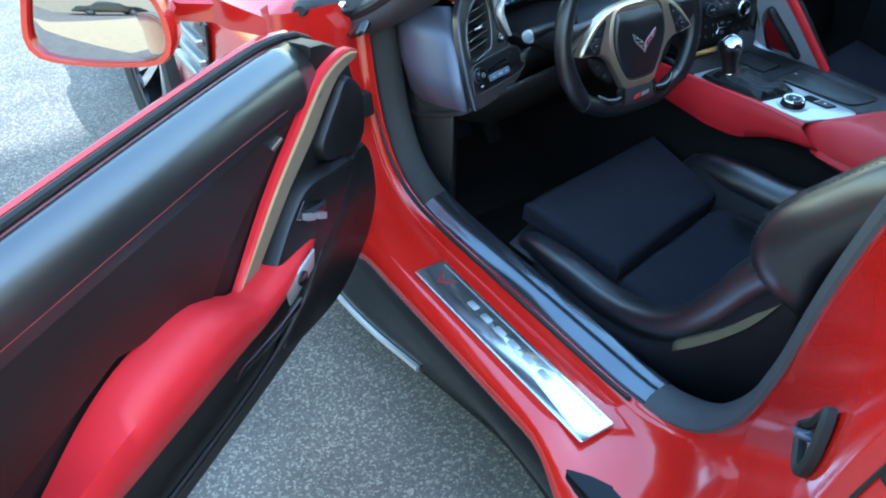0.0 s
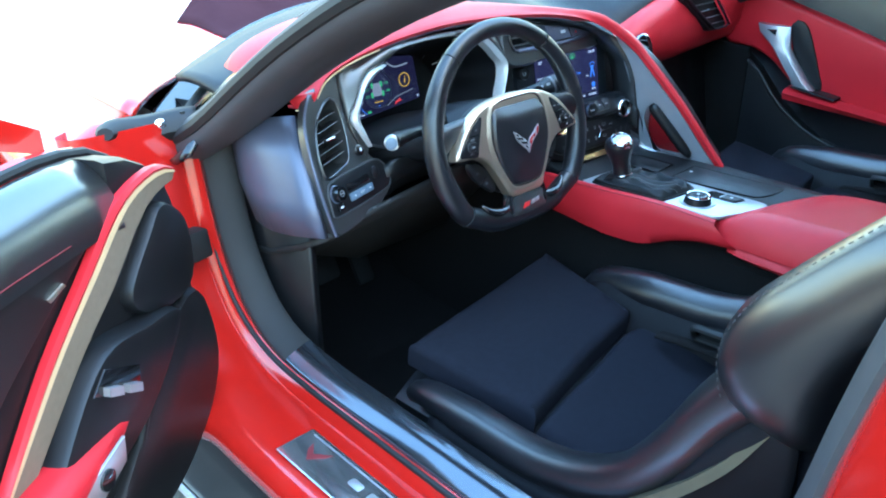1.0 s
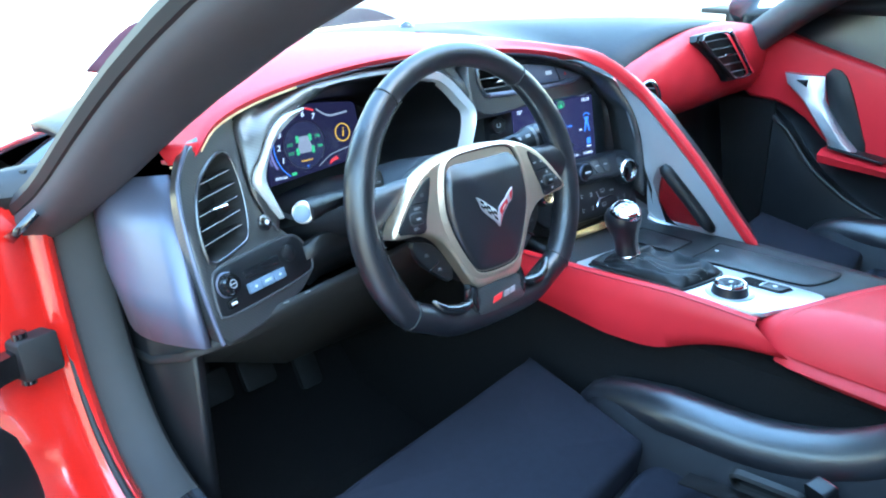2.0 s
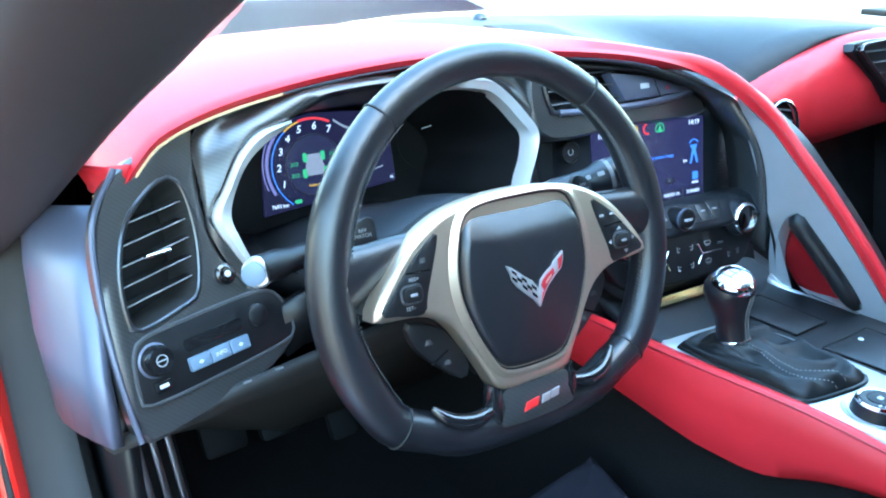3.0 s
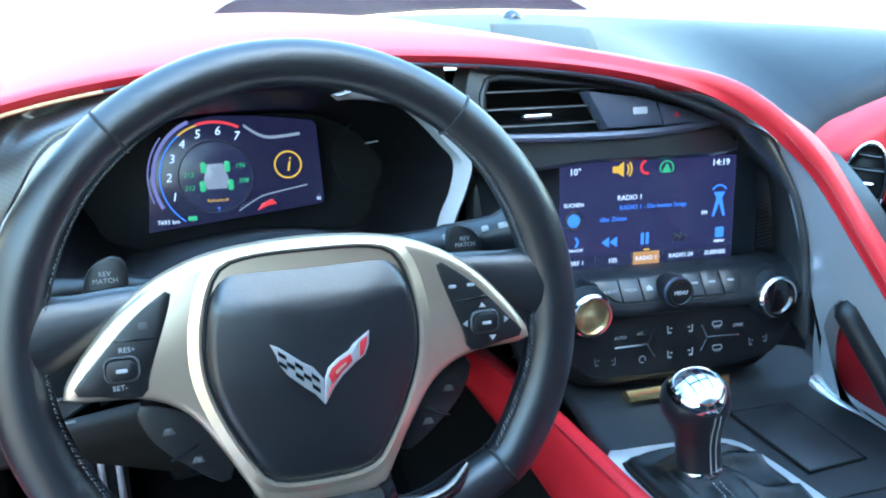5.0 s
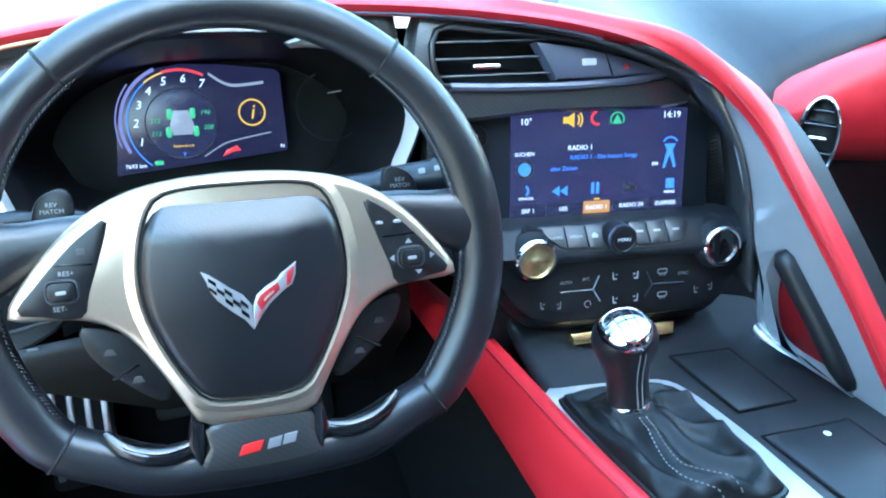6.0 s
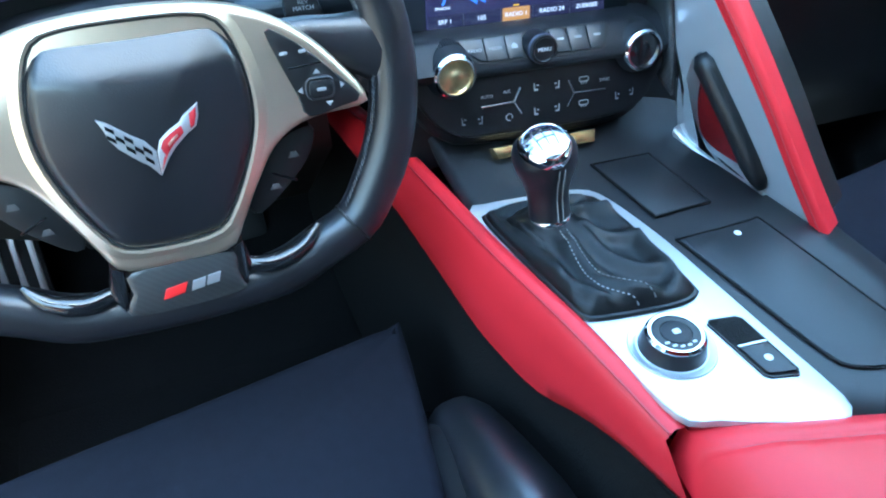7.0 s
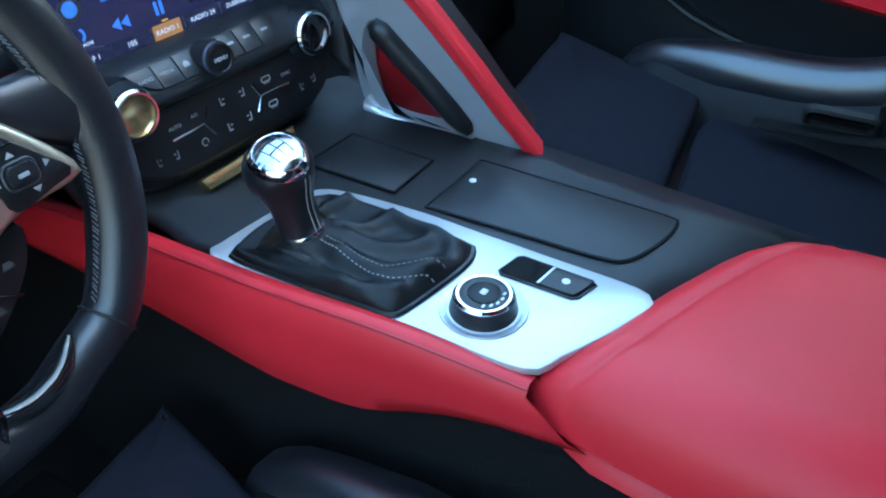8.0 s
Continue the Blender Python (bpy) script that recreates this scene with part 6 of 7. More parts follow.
for x, y, s, mat in ((-0.0150, 0.0085, 0.8, "soft_mark"), (0.0060, 0.0080, -0.8, "soft_mark"), (-0.0150, -0.0140, 0.8, "soft_mark"), (0.0060, -0.0135, -0.8, "soft_mark"), (-0.0860, -0.0135, 0.7, "dim_mark"), (-0.0700, -0.0145, -0.7, "dim_mark"), (0.0680, -0.0110, 0.7, "dim_mark"), (0.0830, -0.0090, -0.7, "dim_mark")):
    seat_symbol(x, y, s, mat)
part("climate_mark", arc(0.0026, 0.0034, -30, 290, mc_, (-0.0420, -0.0150), 0.006, 0.0003), "soft_mark", climate)
for y in (0.0100, -0.0120):
    part("climate_mark", ring_band(rrect(0.0100, 0.0050, 0.0018, 0.0330, y), rrect(0.0084, 0.0034, 0.0012, 0.0330, y), 0.0003, mc_, 0.006), "soft_mark", climate)
    for k in range(3):
        part("climate_mark", plate(rrect(0.0006, 0.0030, 0.0002, 0.0306 + k * 0.0024, y - 0.0030), 0.0003, mc_, 0.0001, 0.006), "soft_mark", climate)
# centre vent with switches
mcv = axes((-0.08, 0.2, 0.85), (1, 0, 0), (0, 0.3, 0.95))
cvo = cr([(-0.108, 0.044), (-0.06, 0.0425), (0.01, 0.034), (0.07, 0.019), (0.112, 0.003), (0.07, -0.001), (0.01, -0.002), (-0.08, 0.0), (-0.108, 0.004)], 44, True)
air_vent(mcv, cvo, 3, "wide black centre air vent with a chrome tab", (-0.066, 0.0145, 0.026))
cfo = cr([(-0.122, 0.064), (-0.07, 0.059), (0.0, 0.047), (0.06, 0.029), (0.11, 0.009), (0.140, -0.014), (0.12, -0.028), (0.0, -0.027), (-0.122, -0.024)], 44, True)
fr = loft([[(x, y, -0.03) for x, y in cfo], [(x, y, -0.004) for x, y in cfo], [(x, y, 0.0) for x, y in inset(cfo, 0.003)], [(x, y, 0.002) for x, y in inset(cvo, -0.005)], [(x, y, -0.003) for x, y in cvo], [(x * 0.98, y, -0.04) for x, y in cvo]], True, False, mcv)
part("vent_surround", fr, "carbon_matt", dash, "carbon surround of the centre vent")
part("vent_lip", tube([(x, y, 0.003) for x, y in cr([(-0.10, -0.002), (-0.05, -0.004), (0.02, -0.005), (0.08, -0.002), (0.112, 0.003)], 20)], 0.004, 8, m=mcv), "blue_grey", dash, "satin lower lip of the centre vent")
hz = part("switch_block", plate([(-0.020, 0.034), (0.03, 0.027), (0.07, 0.0165), (0.106, 0.004), (0.06, 0.001), (-0.002, 0.001)], 0.016, mcv, 0.002, -0.010), "blue_grey", dash, "grey switch block beside the vent")
part("switch_gap", plate([(0.046, 0.0215), (0.0475, 0.021), (0.0535, 0.001), (0.052, 0.001)], 0.0006, mcv, 0.0001, 0.006), "gloss_black", hz)
part("switch_mark", plate(rrect(0.014, 0.006, 0.001, 0.03, 0.015), 0.0005, mcv, 0.0001, 0.006), "white_mark", hz)
part("hazard_mark", plate([(0.064, 0.008), (0.070, 0.008), (0.067, 0.013)], 0.0005, mcv, 0.0001, 0.006), "red_mark", hz)
part("stack_sides", loft([[(-0.20, 0.235, 0.87), (-0.19, 0.23, 0.80), (-0.175, 0.205, 0.70), (-0.15, 0.16, 0.60)], [(0.02, 0.245, 0.83), (0.02, 0.24, 0.78), (0.02, 0.225, 0.70), (0.02, 0.18, 0.60)], [(0.13, 0.205, 0.80), (0.15, 0.19, 0.76), (0.15, 0.19, 0.70), (0.14, 0.15, 0.60)]], False, False), "soft_black", dash, solid=0.01)

# carbon shoulder that rounds the corner of the stack, from under the brow down to the silver panel
sho_o = [(x, y + 0.006, z - 0.0085) for x, y, z in brow if -0.20 < x < 0.030 and z > 0.86][::5] + [tuple(fin(y, z, -0.003)) for y, z in ((0.158, 0.850), (0.1455, 0.832), (0.1335, 0.8140), (0.1235, 0.794), (0.1155, 0.764), (0.1125, 0.731), (0.111, 0.70), (0.112, 0.66))]
sho_i = [tuple(mcv @ Vector((x, y, -0.003))) for x, y in ((-0.118, 0.060), (-0.07, 0.057), (0.0, 0.045), (0.06, 0.027), (0.098, 0.012))] + [(0.050, 0.196, 0.842)] + [tuple(ms_ @ Vector((x, y, -0.004))) for x, y in ((0.098, 0.043), (0.114, 0.030), (0.124, -0.010), (0.129, -0.062), (0.127, -0.095))]
part("carbon_shoulder", loft([[a, a.lerp(b, 0.3) + Vector((-0.002, -0.002, 0)), a.lerp(b, 0.65) + Vector((-0.002, -0.002, 0)), b] for a, b in ((Vector(p), Vector(q)) for p, q in zip(cr(sho_o, 60), cr(sho_i, 60)))], False, False), "carbon_matt", dash, "carbon shoulder rounding the corner of the stack", smooth=70, solid=0.003)

# silver grab panel between stack and passenger
grab = thing("grab_panel", "satin silver side panel with a black grab handle", "grab handle", (0.12, 0.0, 0.6))


line = [(p[1], p[2]) for p in cr([tuple(fin(0.158, 0.855))] + [tuple(fin(y, z)) for y, z in FIN_EDGE], 40)]
inner_side = cr([(-0.061, 0.604), (0.0, 0.606), (0.07, 0.606), (0.105, 0.616), (0.112, 0.65), (0.110, 0.70), (0.1115, 0.731), (0.1145, 0.764), (0.1225, 0.794), (0.1325, 0.8145), (0.1445, 0.833), (0.158, 0.855)], 42)
outl = line + inner_side[1:-1]
hole = cr([(0.080, 0.716), (0.066, 0.708), (0.034, 0.676), (0.008, 0.645), (-0.004, 0.622), (0.02, 0.617), (0.068, 0.616), (0.090, 0.626), (0.097, 0.658), (0.092, 0.695)], 80, True)
k0 = min(range(80), key=lambda k: (hole[k][0] - 0.080) ** 2 + (hole[k][1] - 0.716) ** 2)
hole = hole[k0:] + hole[:k0]
k1 = min(range(80), key=lambda k: (outl[k][0] - 0.105) ** 2 + (outl[k][1] - 0.77) ** 2 if k < 40 else 9)
outl = outl[k1:] + outl[:k1]
part("silver_panel", loft([[fin(y, z, 0.009) for y, z in inset(outl, 0.002)], [fin(y, z, 0.004) for y, z in outl], [fin(y, z, -0.001) for y, z in inset(outl, 0.003)], [fin(y, z, -0.002) for y, z in inset(hole, -0.003)], [fin(y, z, 0.003) for y, z in hole], [fin(y, z, 0.012) for y, z in inset(hole, 0.003)]], True, False), "silver", grab, "satin silver panel", smooth=45)
part("red_lining", loft([[fin(y, z, 0.010) for y, z in inset(hole, 0.001)], [fin(y, z, 0.035) for y, z in inset(hole, 0.006)], [fin(y, z, 0.05) for y, z in inset(hole, 0.018)]], True, True), "red_leather", grab, "red leather lining inside the grip")
hd_ = [fin(y, z, -0.004) for y, z in cr([(0.079, 0.718), (0.060, 0.696), (0.034, 0.666), (0.010, 0.636), (-0.003, 0.619)], 16)]
part("grab_handle", tube(hd_, [0.006] + [0.011] * 12 + [0.010, 0.008, 0.004], 10), "plastic", grab, "black grab handle", smooth=80)
part("grab_sill", loft([[fin(y, z + 0.001, 0.004), fin(y, z + 0.002, -0.004), fin(y, z, -0.008), fin(y, z - 0.006, -0.010), fin(y, z - 0.012, -0.008), fin(y, z - 0.012, 0.004)] for y, z in cr([(0.104, 0.628), (0.094, 0.620), (0.06, 0.615), (0.02, 0.613), (-0.006, 0.613)], 22)], True, True), "silver", grab, "bright rolled lip under the grip", smooth=60)
part("back_cover", loft([[fin(y, z, 0.010) for y, z in inset(outl, 0.003)], [fin(y * 0.8 + 0.012, z * 0.85 + 0.105, 0.052) for y, z in outl]], True, True), "plastic", grab)

# passenger side of the dash
pod = thing("passenger_pod", "red leather passenger dash pod with black vents", "dashboard", (0.45, 0.24, 0.7))
top_c = cr([(0.196, 0.242, 0.786), (0.206, 0.240, 0.800), (0.235, 0.240, 0.821), (0.295, 0.248, 0.847), (0.385, 0.26, 0.870), (0.48, 0.26, 0.885), (0.62, 0.262, 0.884), (0.70, 0.27, 0.87)], 30)
bot_c = cr([(0.200, 0.242, 0.776), (0.224, 0.240, 0.756), (0.280, 0.246, 0.740), (0.38, 0.255, 0.730), (0.56, 0.257, 0.740), (0.66, 0.262, 0.742), (0.715, 0.27, 0.745)], 30)
pr = []
for a, b in zip(top_c, bot_c):
    a, b = Vector(a), Vector(b)
    h = (a - b).length
    d = Vector((0, -1, 0.1)) * min(0.035, h * 0.3)
    pr.append([a + Vector((0, 0.06, -0.004)), a + Vector((0, 0.02, 0.002)), a + d * 0.35, a.lerp(b, 0.2) + d * 0.8, a.lerp(b, 0.45) + d, a.lerp(b, 0.75) + d * 0.85, b + d * 0.3, b + Vector((0, 0.02, -0.008)), b + Vector((0, 0.08, -0.008))])
part("pod_skin", loft(pr, False, False), "red_leather", pod, "red leather pod", smooth=60)
mo1 = axes((0.208, 0.188, 0.783), (0.70, -0.71, 0), (0.12, 0.15, 1))
ov = circle(0.017, 0, 0, 28, 0.038)
air_vent(mo1, ov, 5, "oval black passenger air vent with a chrome rim", (0.0, 0.0, 0.018))
part("vent_box", plate([(x * 1.12, y * 1.06) for x, y in ov], 0.024, mo1, 0.002, -0.036), "plastic", pod, "black vent housing")
part("vent_chrome", ring_band([(x * 1.22, y * 1.12) for x, y in ov], [(x * 1.05, y * 1.03) for x, y in ov], 0.006, mo1, 0.003), "chrome", pod, "chrome vent rim")
mo2 = axes((0.505, 0.2145, 0.836), (1, 0.02, 0), (0, 0.20, 1))
rv = cr([(-0.086, 0.040), (-0.04, 0.043), (-0.002, 0.042), (0.012, 0.036), (0.045, 0.0), (0.076, -0.038), (0.072, -0.046), (0.045, -0.047), (0.016, -0.045), (0.004, -0.036), (-0.04, -0.004), (-0.084, 0.032)], 48, True)
air_vent(mo2, rv, 5, "slanted black passenger air vent with a chrome side", (0.005, 0.0, 0.03))
part("vent_box", plate(inset(rv, -0.006), 0.040, mo2, 0.003, -0.048), "plastic", pod, "black vent housing")
part("vent_chrome", tube([(x, y, 0.006) for x, y in ((0.006, 0.045), (0.050, 0.002), (0.084, -0.044))], 0.004, 8, m=mo2), "chrome", pod)
part("glovebox", loft([[(x, 0.36 - 0.02 * k, z) for x in np.linspace(0.16, 0.70, 6)] for k, z in enumerate((0.76, 0.66, 0.55, 0.45))], False, False), "plastic", pod, "black glovebox below the pod", solid=0.02)

# ---- centre console ----
con = thing("center_console", "centre console with black deck, aluminium plate and red sides", "console", (0.02, -0.1, 0.5))
deck = [[(-0.128 + 0.034 * min(1, max(0, (0.09 - y) / 0.28)), y, z - 0.004), (-0.118 + 0.034 * min(1, max(0, (0.09 - y) / 0.28)), y, z), (0.0, y, z), (0.13, y, z + 0.001), (0.165, y, z - 0.006)] for y, z in ((0.19, 0.640), (0.14, 0.625), (0.09, 0.616), (0.0, 0.613), (-0.1, 0.613), (-0.185, 0.613))]
deck += [[(-0.095, -0.19, 0.606), (-0.07, -0.21, 0.612), (0.0, -0.235, 0.613), (0.13, -0.28, 0.613), (0.165, -0.34, 0.607)]]
deck = [[(-0.155 + 0.0 * y, 0.20, 0.64), (-0.10, 0.20, 0.66), (0.0, 0.20, 0.66), (0.12, 0.20, 0.66), (0.15, 0.20, 0.64)]] + deck
part("deck", loft(deck, False, False), "deck_black", con, "soft black console deck", solid=0.02)
po_ = [(-0.131, 0.062), (-0.115, 0.066), (-0.064, 0.062), (-0.026, 0.056), (-0.010, 0.036), (0.003, -0.03), (0.008, -0.09), (0.013, -0.157), (0.017, -0.205), (0.016, -0.228), (0.004, -0.236), (-0.03, -0.226), (-0.072, -0.208), (-0.098, -0.190), (-0.108, -0.10), (-0.125, 0.0)]
mdk = Matrix.Translation((0, 0, 0.6135))
part("console_plate", plate(cr(po_, 80, True), 0.006, mdk, 0.003), "plate", con, "bright brushed aluminium shifter plate")
lid = cr([(0.018, -0.033), (0.06, -0.033), (0.096, -0.032), (0.101, -0.037), (0.110, -0.13), (0.116, -0.203), (0.109, -0.212), (0.082, -0.211), (0.048, -0.200), (0.037, -0.182), (0.028, -0.12), (0.017, -0.039)], 70, True)
part("cup_lid", plate(inset(lid, 0.0012), 0.0018, mdk, 0.0012), "deck_black", con, "black sliding cup holder lid")
part("lid_gap", tube([(x, y, 0.0006) for x, y in lid], 0.0013, 6, closed=True, m=mdk), "carpet", con)
part("lid_mark", plate(circle(0.0032, 0.0685, -0.0445, 10), 0.0004, mdk, 0.0001, 0.0018), "white_mark", con, "small white mark on the lid")
sq = [(0.005, 0.088), (0.066, 0.086), (0.075, 0.002), (0.017, 0.0)]
mdl = mdk @ Matrix.Rotation(math.atan(0.034), 4, "X") @ Matrix.Translation((0, 0, 0.0006))
part("ashtray_lid", plate(inset(sq, 0.0012), 0.0018, mdl, 0.0012), "deck_black", con, "small black lid")
part("lid_gap", tube([(x, y, 0.0006) for x, y in sq], 0.0015, 6, closed=True, m=mdl), "carpet", con)
# Chrome strip whose warm tone is a painted reflection.
part("chrome_strip", plate([(-0.058, -0.006), (0.042, -0.006), (0.045, 0.007), (-0.062, 0.005)], 0.012, axes((-0.02, 0.125, 0.625), (1, -0.04, 0), (0, 0.55, 0.83)), 0.003), "tan_reflection", con, "polished metal strip on the console")
# drive mode knob
mdn = Matrix.Translation((-0.0645, -0.1400, 0.6192)) @ Matrix.Diagonal((0.93, 0.93, 0.8, 1.0))
dk = part("drive_knob", lathe([(0.0262, 0.0005), (0.0250, 0.006), (0.0236, 0.0145)], mdn, 32), "plastic", con, "round drive mode knob with a chrome ring")
part("knob_dish", lathe([(0.0345, -0.001), (0.0335, 0.0022), (0.0285, 0.0008), (0.0270, 0.0)], mdn, 36), "plate", dk, "satin dish round the knob")
part("knob_ring", lathe([(0.0230, 0.0135), (0.0230, 0.0158), (0.0210, 0.0182), (0.0188, 0.0178), (0.0188, 0.012)], mdn, 32), "chrome", dk, "chrome ring")
part("knob_top", lathe([(0.0185, 0.014), (0.0185, 0.0175), (0.0165, 0.0185), (0.0125, 0.018), (0.012, 0.0170)], mdn, 32), "plastic", dk)
part("knob_button", lathe([(0.0115, 0.016), (0.0115, 0.0185), (0.010, 0.0193)], mdn, 24), "soft_black", dk)
part("knob_mark", plate(rrect(0.006, 0.005, 0.001), 0.0004, mdn, 0.0001, 0.0193), "white_mark", dk)
for k in range(5):
    a = radians(-150 + k * 22)
    part("knob_text", plate(rrect(0.0035, 0.002, 0.0005, 0.015 * math.cos(a), 0.015 * math.sin(a)), 0.0003, mdn, 0.0001, 0.0186), "white_mark", dk)
# parking brake switch
eb = [(-0.0275, -0.131), (-0.0245, -0.128), (-0.004, -0.1315), (-0.0005, -0.135), (0.0035, -0.190), (0.0005, -0.1945), (-0.019, -0.1895), (-0.022, -0.186)]
ebk = part("brake_switch_well", plate(eb, 0.0012, mdk, 0.0004, 0.006), "carpet", con, "black parking brake switch")
part("well_edge", tube([(x, y, 0.0066) for x, y in eb], 0.0009, 6, closed=True, m=mdk), "plastic", ebk)
part("brake_switch", plate([(-0.0232, -0.160), (-0.0012, -0.162), (0.0018, -0.189), (-0.0005, -0.192), (-0.0185, -0.1875), (-0.0205, -0.185)], 0.0028, mdk, 0.0012, 0.0065), "plastic", ebk)
part("switch_lip", plate([(-0.0235, -0.1585), (-0.0012, -0.1605), (-0.001, -0.1625), (-0.0233, -0.1605)], 0.0008, mdk, 0.0003, 0.0091), "silver", ebk)
part("switch_mark", plate(circle(0.0032, -0.0105, -0.1755, 12), 0.0003, mdk, 0.0001, 0.0093), "white_mark", ebk)
# gear lever
shift = thing("gear_lever", "black leather gear lever with chrome top and gaiter", "gear lever", (-0.07, 0.0, 0.62))
base_o = cr([(-0.125, 0.040), (-0.117, 0.046), (-0.099, 0.049), (-0.06, 0.046), (-0.033, 0.038), (-0.022, 0.026), (-0.016, -0.02), (-0.014, -0.09), (-0.018, -0.101), (-0.04, -0.105), (-0.095, -0.098), (-0.108, -0.091), (-0.112, -0.07), (-0.119, -0.02)], 96, True)
cx, cy = -0.083, 0.010
def ridge(px, py, line, width):
    """1 on a line across the gaiter, falling off to each side."""
    near = 9.0
    for (ax, ay), (bx, by) in zip(line, line[1:]):
        f = min(1.0, max(0.0, ((px - ax) * (bx - ax) + (py - ay) * (by - ay)) / ((bx - ax) ** 2 + (by - ay) ** 2)))
        near = min(near, math.hypot(px - ax - f * (bx - ax), py - ay - f * (by - ay)))
    return math.exp(-(near / width) ** 2)


FOLDS = (
    ([(-0.081, -0.008), (-0.084, -0.040), (-0.083, -0.066), (-0.070, -0.084), (-0.058, -0.099)], 0.0120, 0.0110),
    ([(-0.106, 0.010), (-0.104, -0.030), (-0.103, -0.066), (-0.092, -0.090)], 0.0085, 0.0065),
    ([(-0.066, -0.006), (-0.060, -0.040), (-0.046, -0.062), (-0.034, -0.070)], 0.0095, 0.0070),
    ([(-0.064, 0.006), (-0.046, -0.018), (-0.024, -0.030)], 0.0085, 0.0065),
    ([(-0.062, 0.022), (-0.044, 0.022), (-0.026, 0.012)], 0.0085, 0.0055),
    ([(-0.024, -0.040), (-0.022, -0.070), (-0.028, -0.092)], 0.0070, 0.0060),
    ([(-0.108, 0.030), (-0.112, -0.010), (-0.108, -0.050)], 0.0040, 0.0055),
    ([(-0.098, 0.036), (-0.070, 0.040), (-0.040, 0.032)], 0.0040, 0.0060),
)
boot = []
ss = [1.0, 0.985, 0.95, 0.88, 0.78, 0.68, 0.56, 0.45, 0.36, 0.30, 0.27]
hs = [0.004, 0.0100, 0.0135, 0.0135, 0.0105, 0.0080, 0.0075, 0.0095, 0.0145, 0.0185, 0.0225]
for s in [1.0, 0.993, 0.985, 0.97, 0.95] + list(np.linspace(0.92, 0.27, 24)):
    h = float(np.interp(s, ss[::-1], hs[::-1]))
    f = float(np.interp(s, [0.27, 0.30, 0.36, 0.45, 0.56, 0.68], [1.0, 0.95, 0.85, 0.6, 0.35, 0.0]))
    rr_ = float(np.interp(s, [0.27, 0.30, 0.36, 0.45, 0.56, 0.68], [0.0152, 0.0205, 0.0265, 0.035, 0.046, 0.055]))
    fade = float(np.interp(s, [0.27, 0.42, 0.90, 0.985], [0.0, 1.0, 1.0, 0.0]))
    ring = []
    for x, y in base_o:
        d = math.hypot(x - cx, y - cy)
        qx, qy = cx + (x - cx) * s, cy + (y - cy) * s
        qx, qy = qx * (1 - f) + (cx + (x - cx) / d * rr_) * f, qy * (1 - f) + (cy + (y - cy) / d * rr_) * f
        fold = sum(a * ridge(qx, qy, line, w) for line, a, w in FOLDS) + 0.0008 * math.sin(170 * qx + 90 * qy)
        ring.append((qx, qy, max(0.6135 + h + fade * fold, 0.6190 if s < 0.98 else 0.0)))
    boot.append(ring)
boot_bm = loft(boot, True, True)
boot_tree = BVHTree.FromBMesh(boot_bm)
part("gaiter", boot_bm, "gaiter", shift, "creased black leather gaiter", smooth=89)


def on_tree(tree, x, y, z0=0.75):
    """Height of a skin straight below a point."""
    p = tree.ray_cast(Vector((x, y, z0)), Vector((0, 0, -1)))[0]
    return p.z if p else 0.62


part("gaiter_frame", tube([(x, y, 0.6205) for x, y in base_o], 0.0025, 6, closed=True), "plastic", shift)
top_, bas_ = Vector((-0.0895, 0.022, 0.702)), Vector((-0.083, 0.011, 0.638))
ax_ = (top_ - bas_).normalized()
side_ = Vector((0, 1, 0)).cross(ax_).normalized()
msh = axes(bas_, side_, ax_.cross(side_))
part("shaft_grip", lathe([(0.0172, -0.014), (0.0168, 0.0), (0.0166, 0.014), (0.0172, 0.022), (0.0196, 0.031), (0.0232, 0.040), (0.0255, 0.048), (0.0258, 0.055), (0.0242, 0.0615), (0.0200, 0.0668), (0.0140, 0.0700)], msh, 34), "rim_leather", shift, "black leather knob", smooth=80)
part("collar", lathe([(0.0178, -0.0055), (0.0184, -0.003), (0.0174, -0.001)], msh, 26), "chrome", shift, "chrome collar")


def knob_skin(a, f, lift=0.0):
    """A place on the knob's rounded top: a round the cap's axis, f from its middle to its edge."""
    q = Vector((0.0205 * math.cos(a) * (1 + 0.10 * math.sin(a)), 0.0222 * math.sin(a), 0)) * f
    w = Vector((q.x, q.y, math.sqrt(max(0.0, 0.0306 ** 2 - q.x ** 2 - q.y ** 2)) + lift))
    return msh @ (Matrix.Translation((0, 0, 0.0450)) @ Matrix.Rotation(radians(24), 4, "X") @ Matrix.Rotation(radians(-8), 4, "Y") @ w)


cap_a = [2 * math.pi * k / 32 for k in range(32)]
cap = part("knob_cap", loft([[knob_skin(a, f, l) for a in cap_a] for f, l in ((1.02, -0.003), (1.0, 0.0008), (0.96, 0.0014), (0.82, 0.0014), (0.80, 0.0006))], True, False), "chrome", shift, "chrome knob cap", smooth=80)
part("cap_insert", loft([[knob_skin(a, f, 0.0007) for a in cap_a] for f in (0.81, 0.6, 0.35, 0.05)], True, True), "cap_blue", cap, "polished shift pattern plate", smooth=80)
for k in range(3):
    part("gate_mark", tube([knob_skin(math.atan2(v, u), math.hypot(u, v), 0.0009) for u, v in ((-0.36 + 0.36 * k, -0.42), (-0.36 + 0.36 * k, 0.0), (-0.36 + 0.36 * k, 0.42))], 0.0005, 5), "plastic", cap)
part("gate_mark", tube([knob_skin(math.atan2(v, u), math.hypot(u, v), 0.0009) for u, v in ((-0.36, 0.001), (0.0, 0.002), (0.36, 0.001))], 0.0005, 5), "plastic", cap)
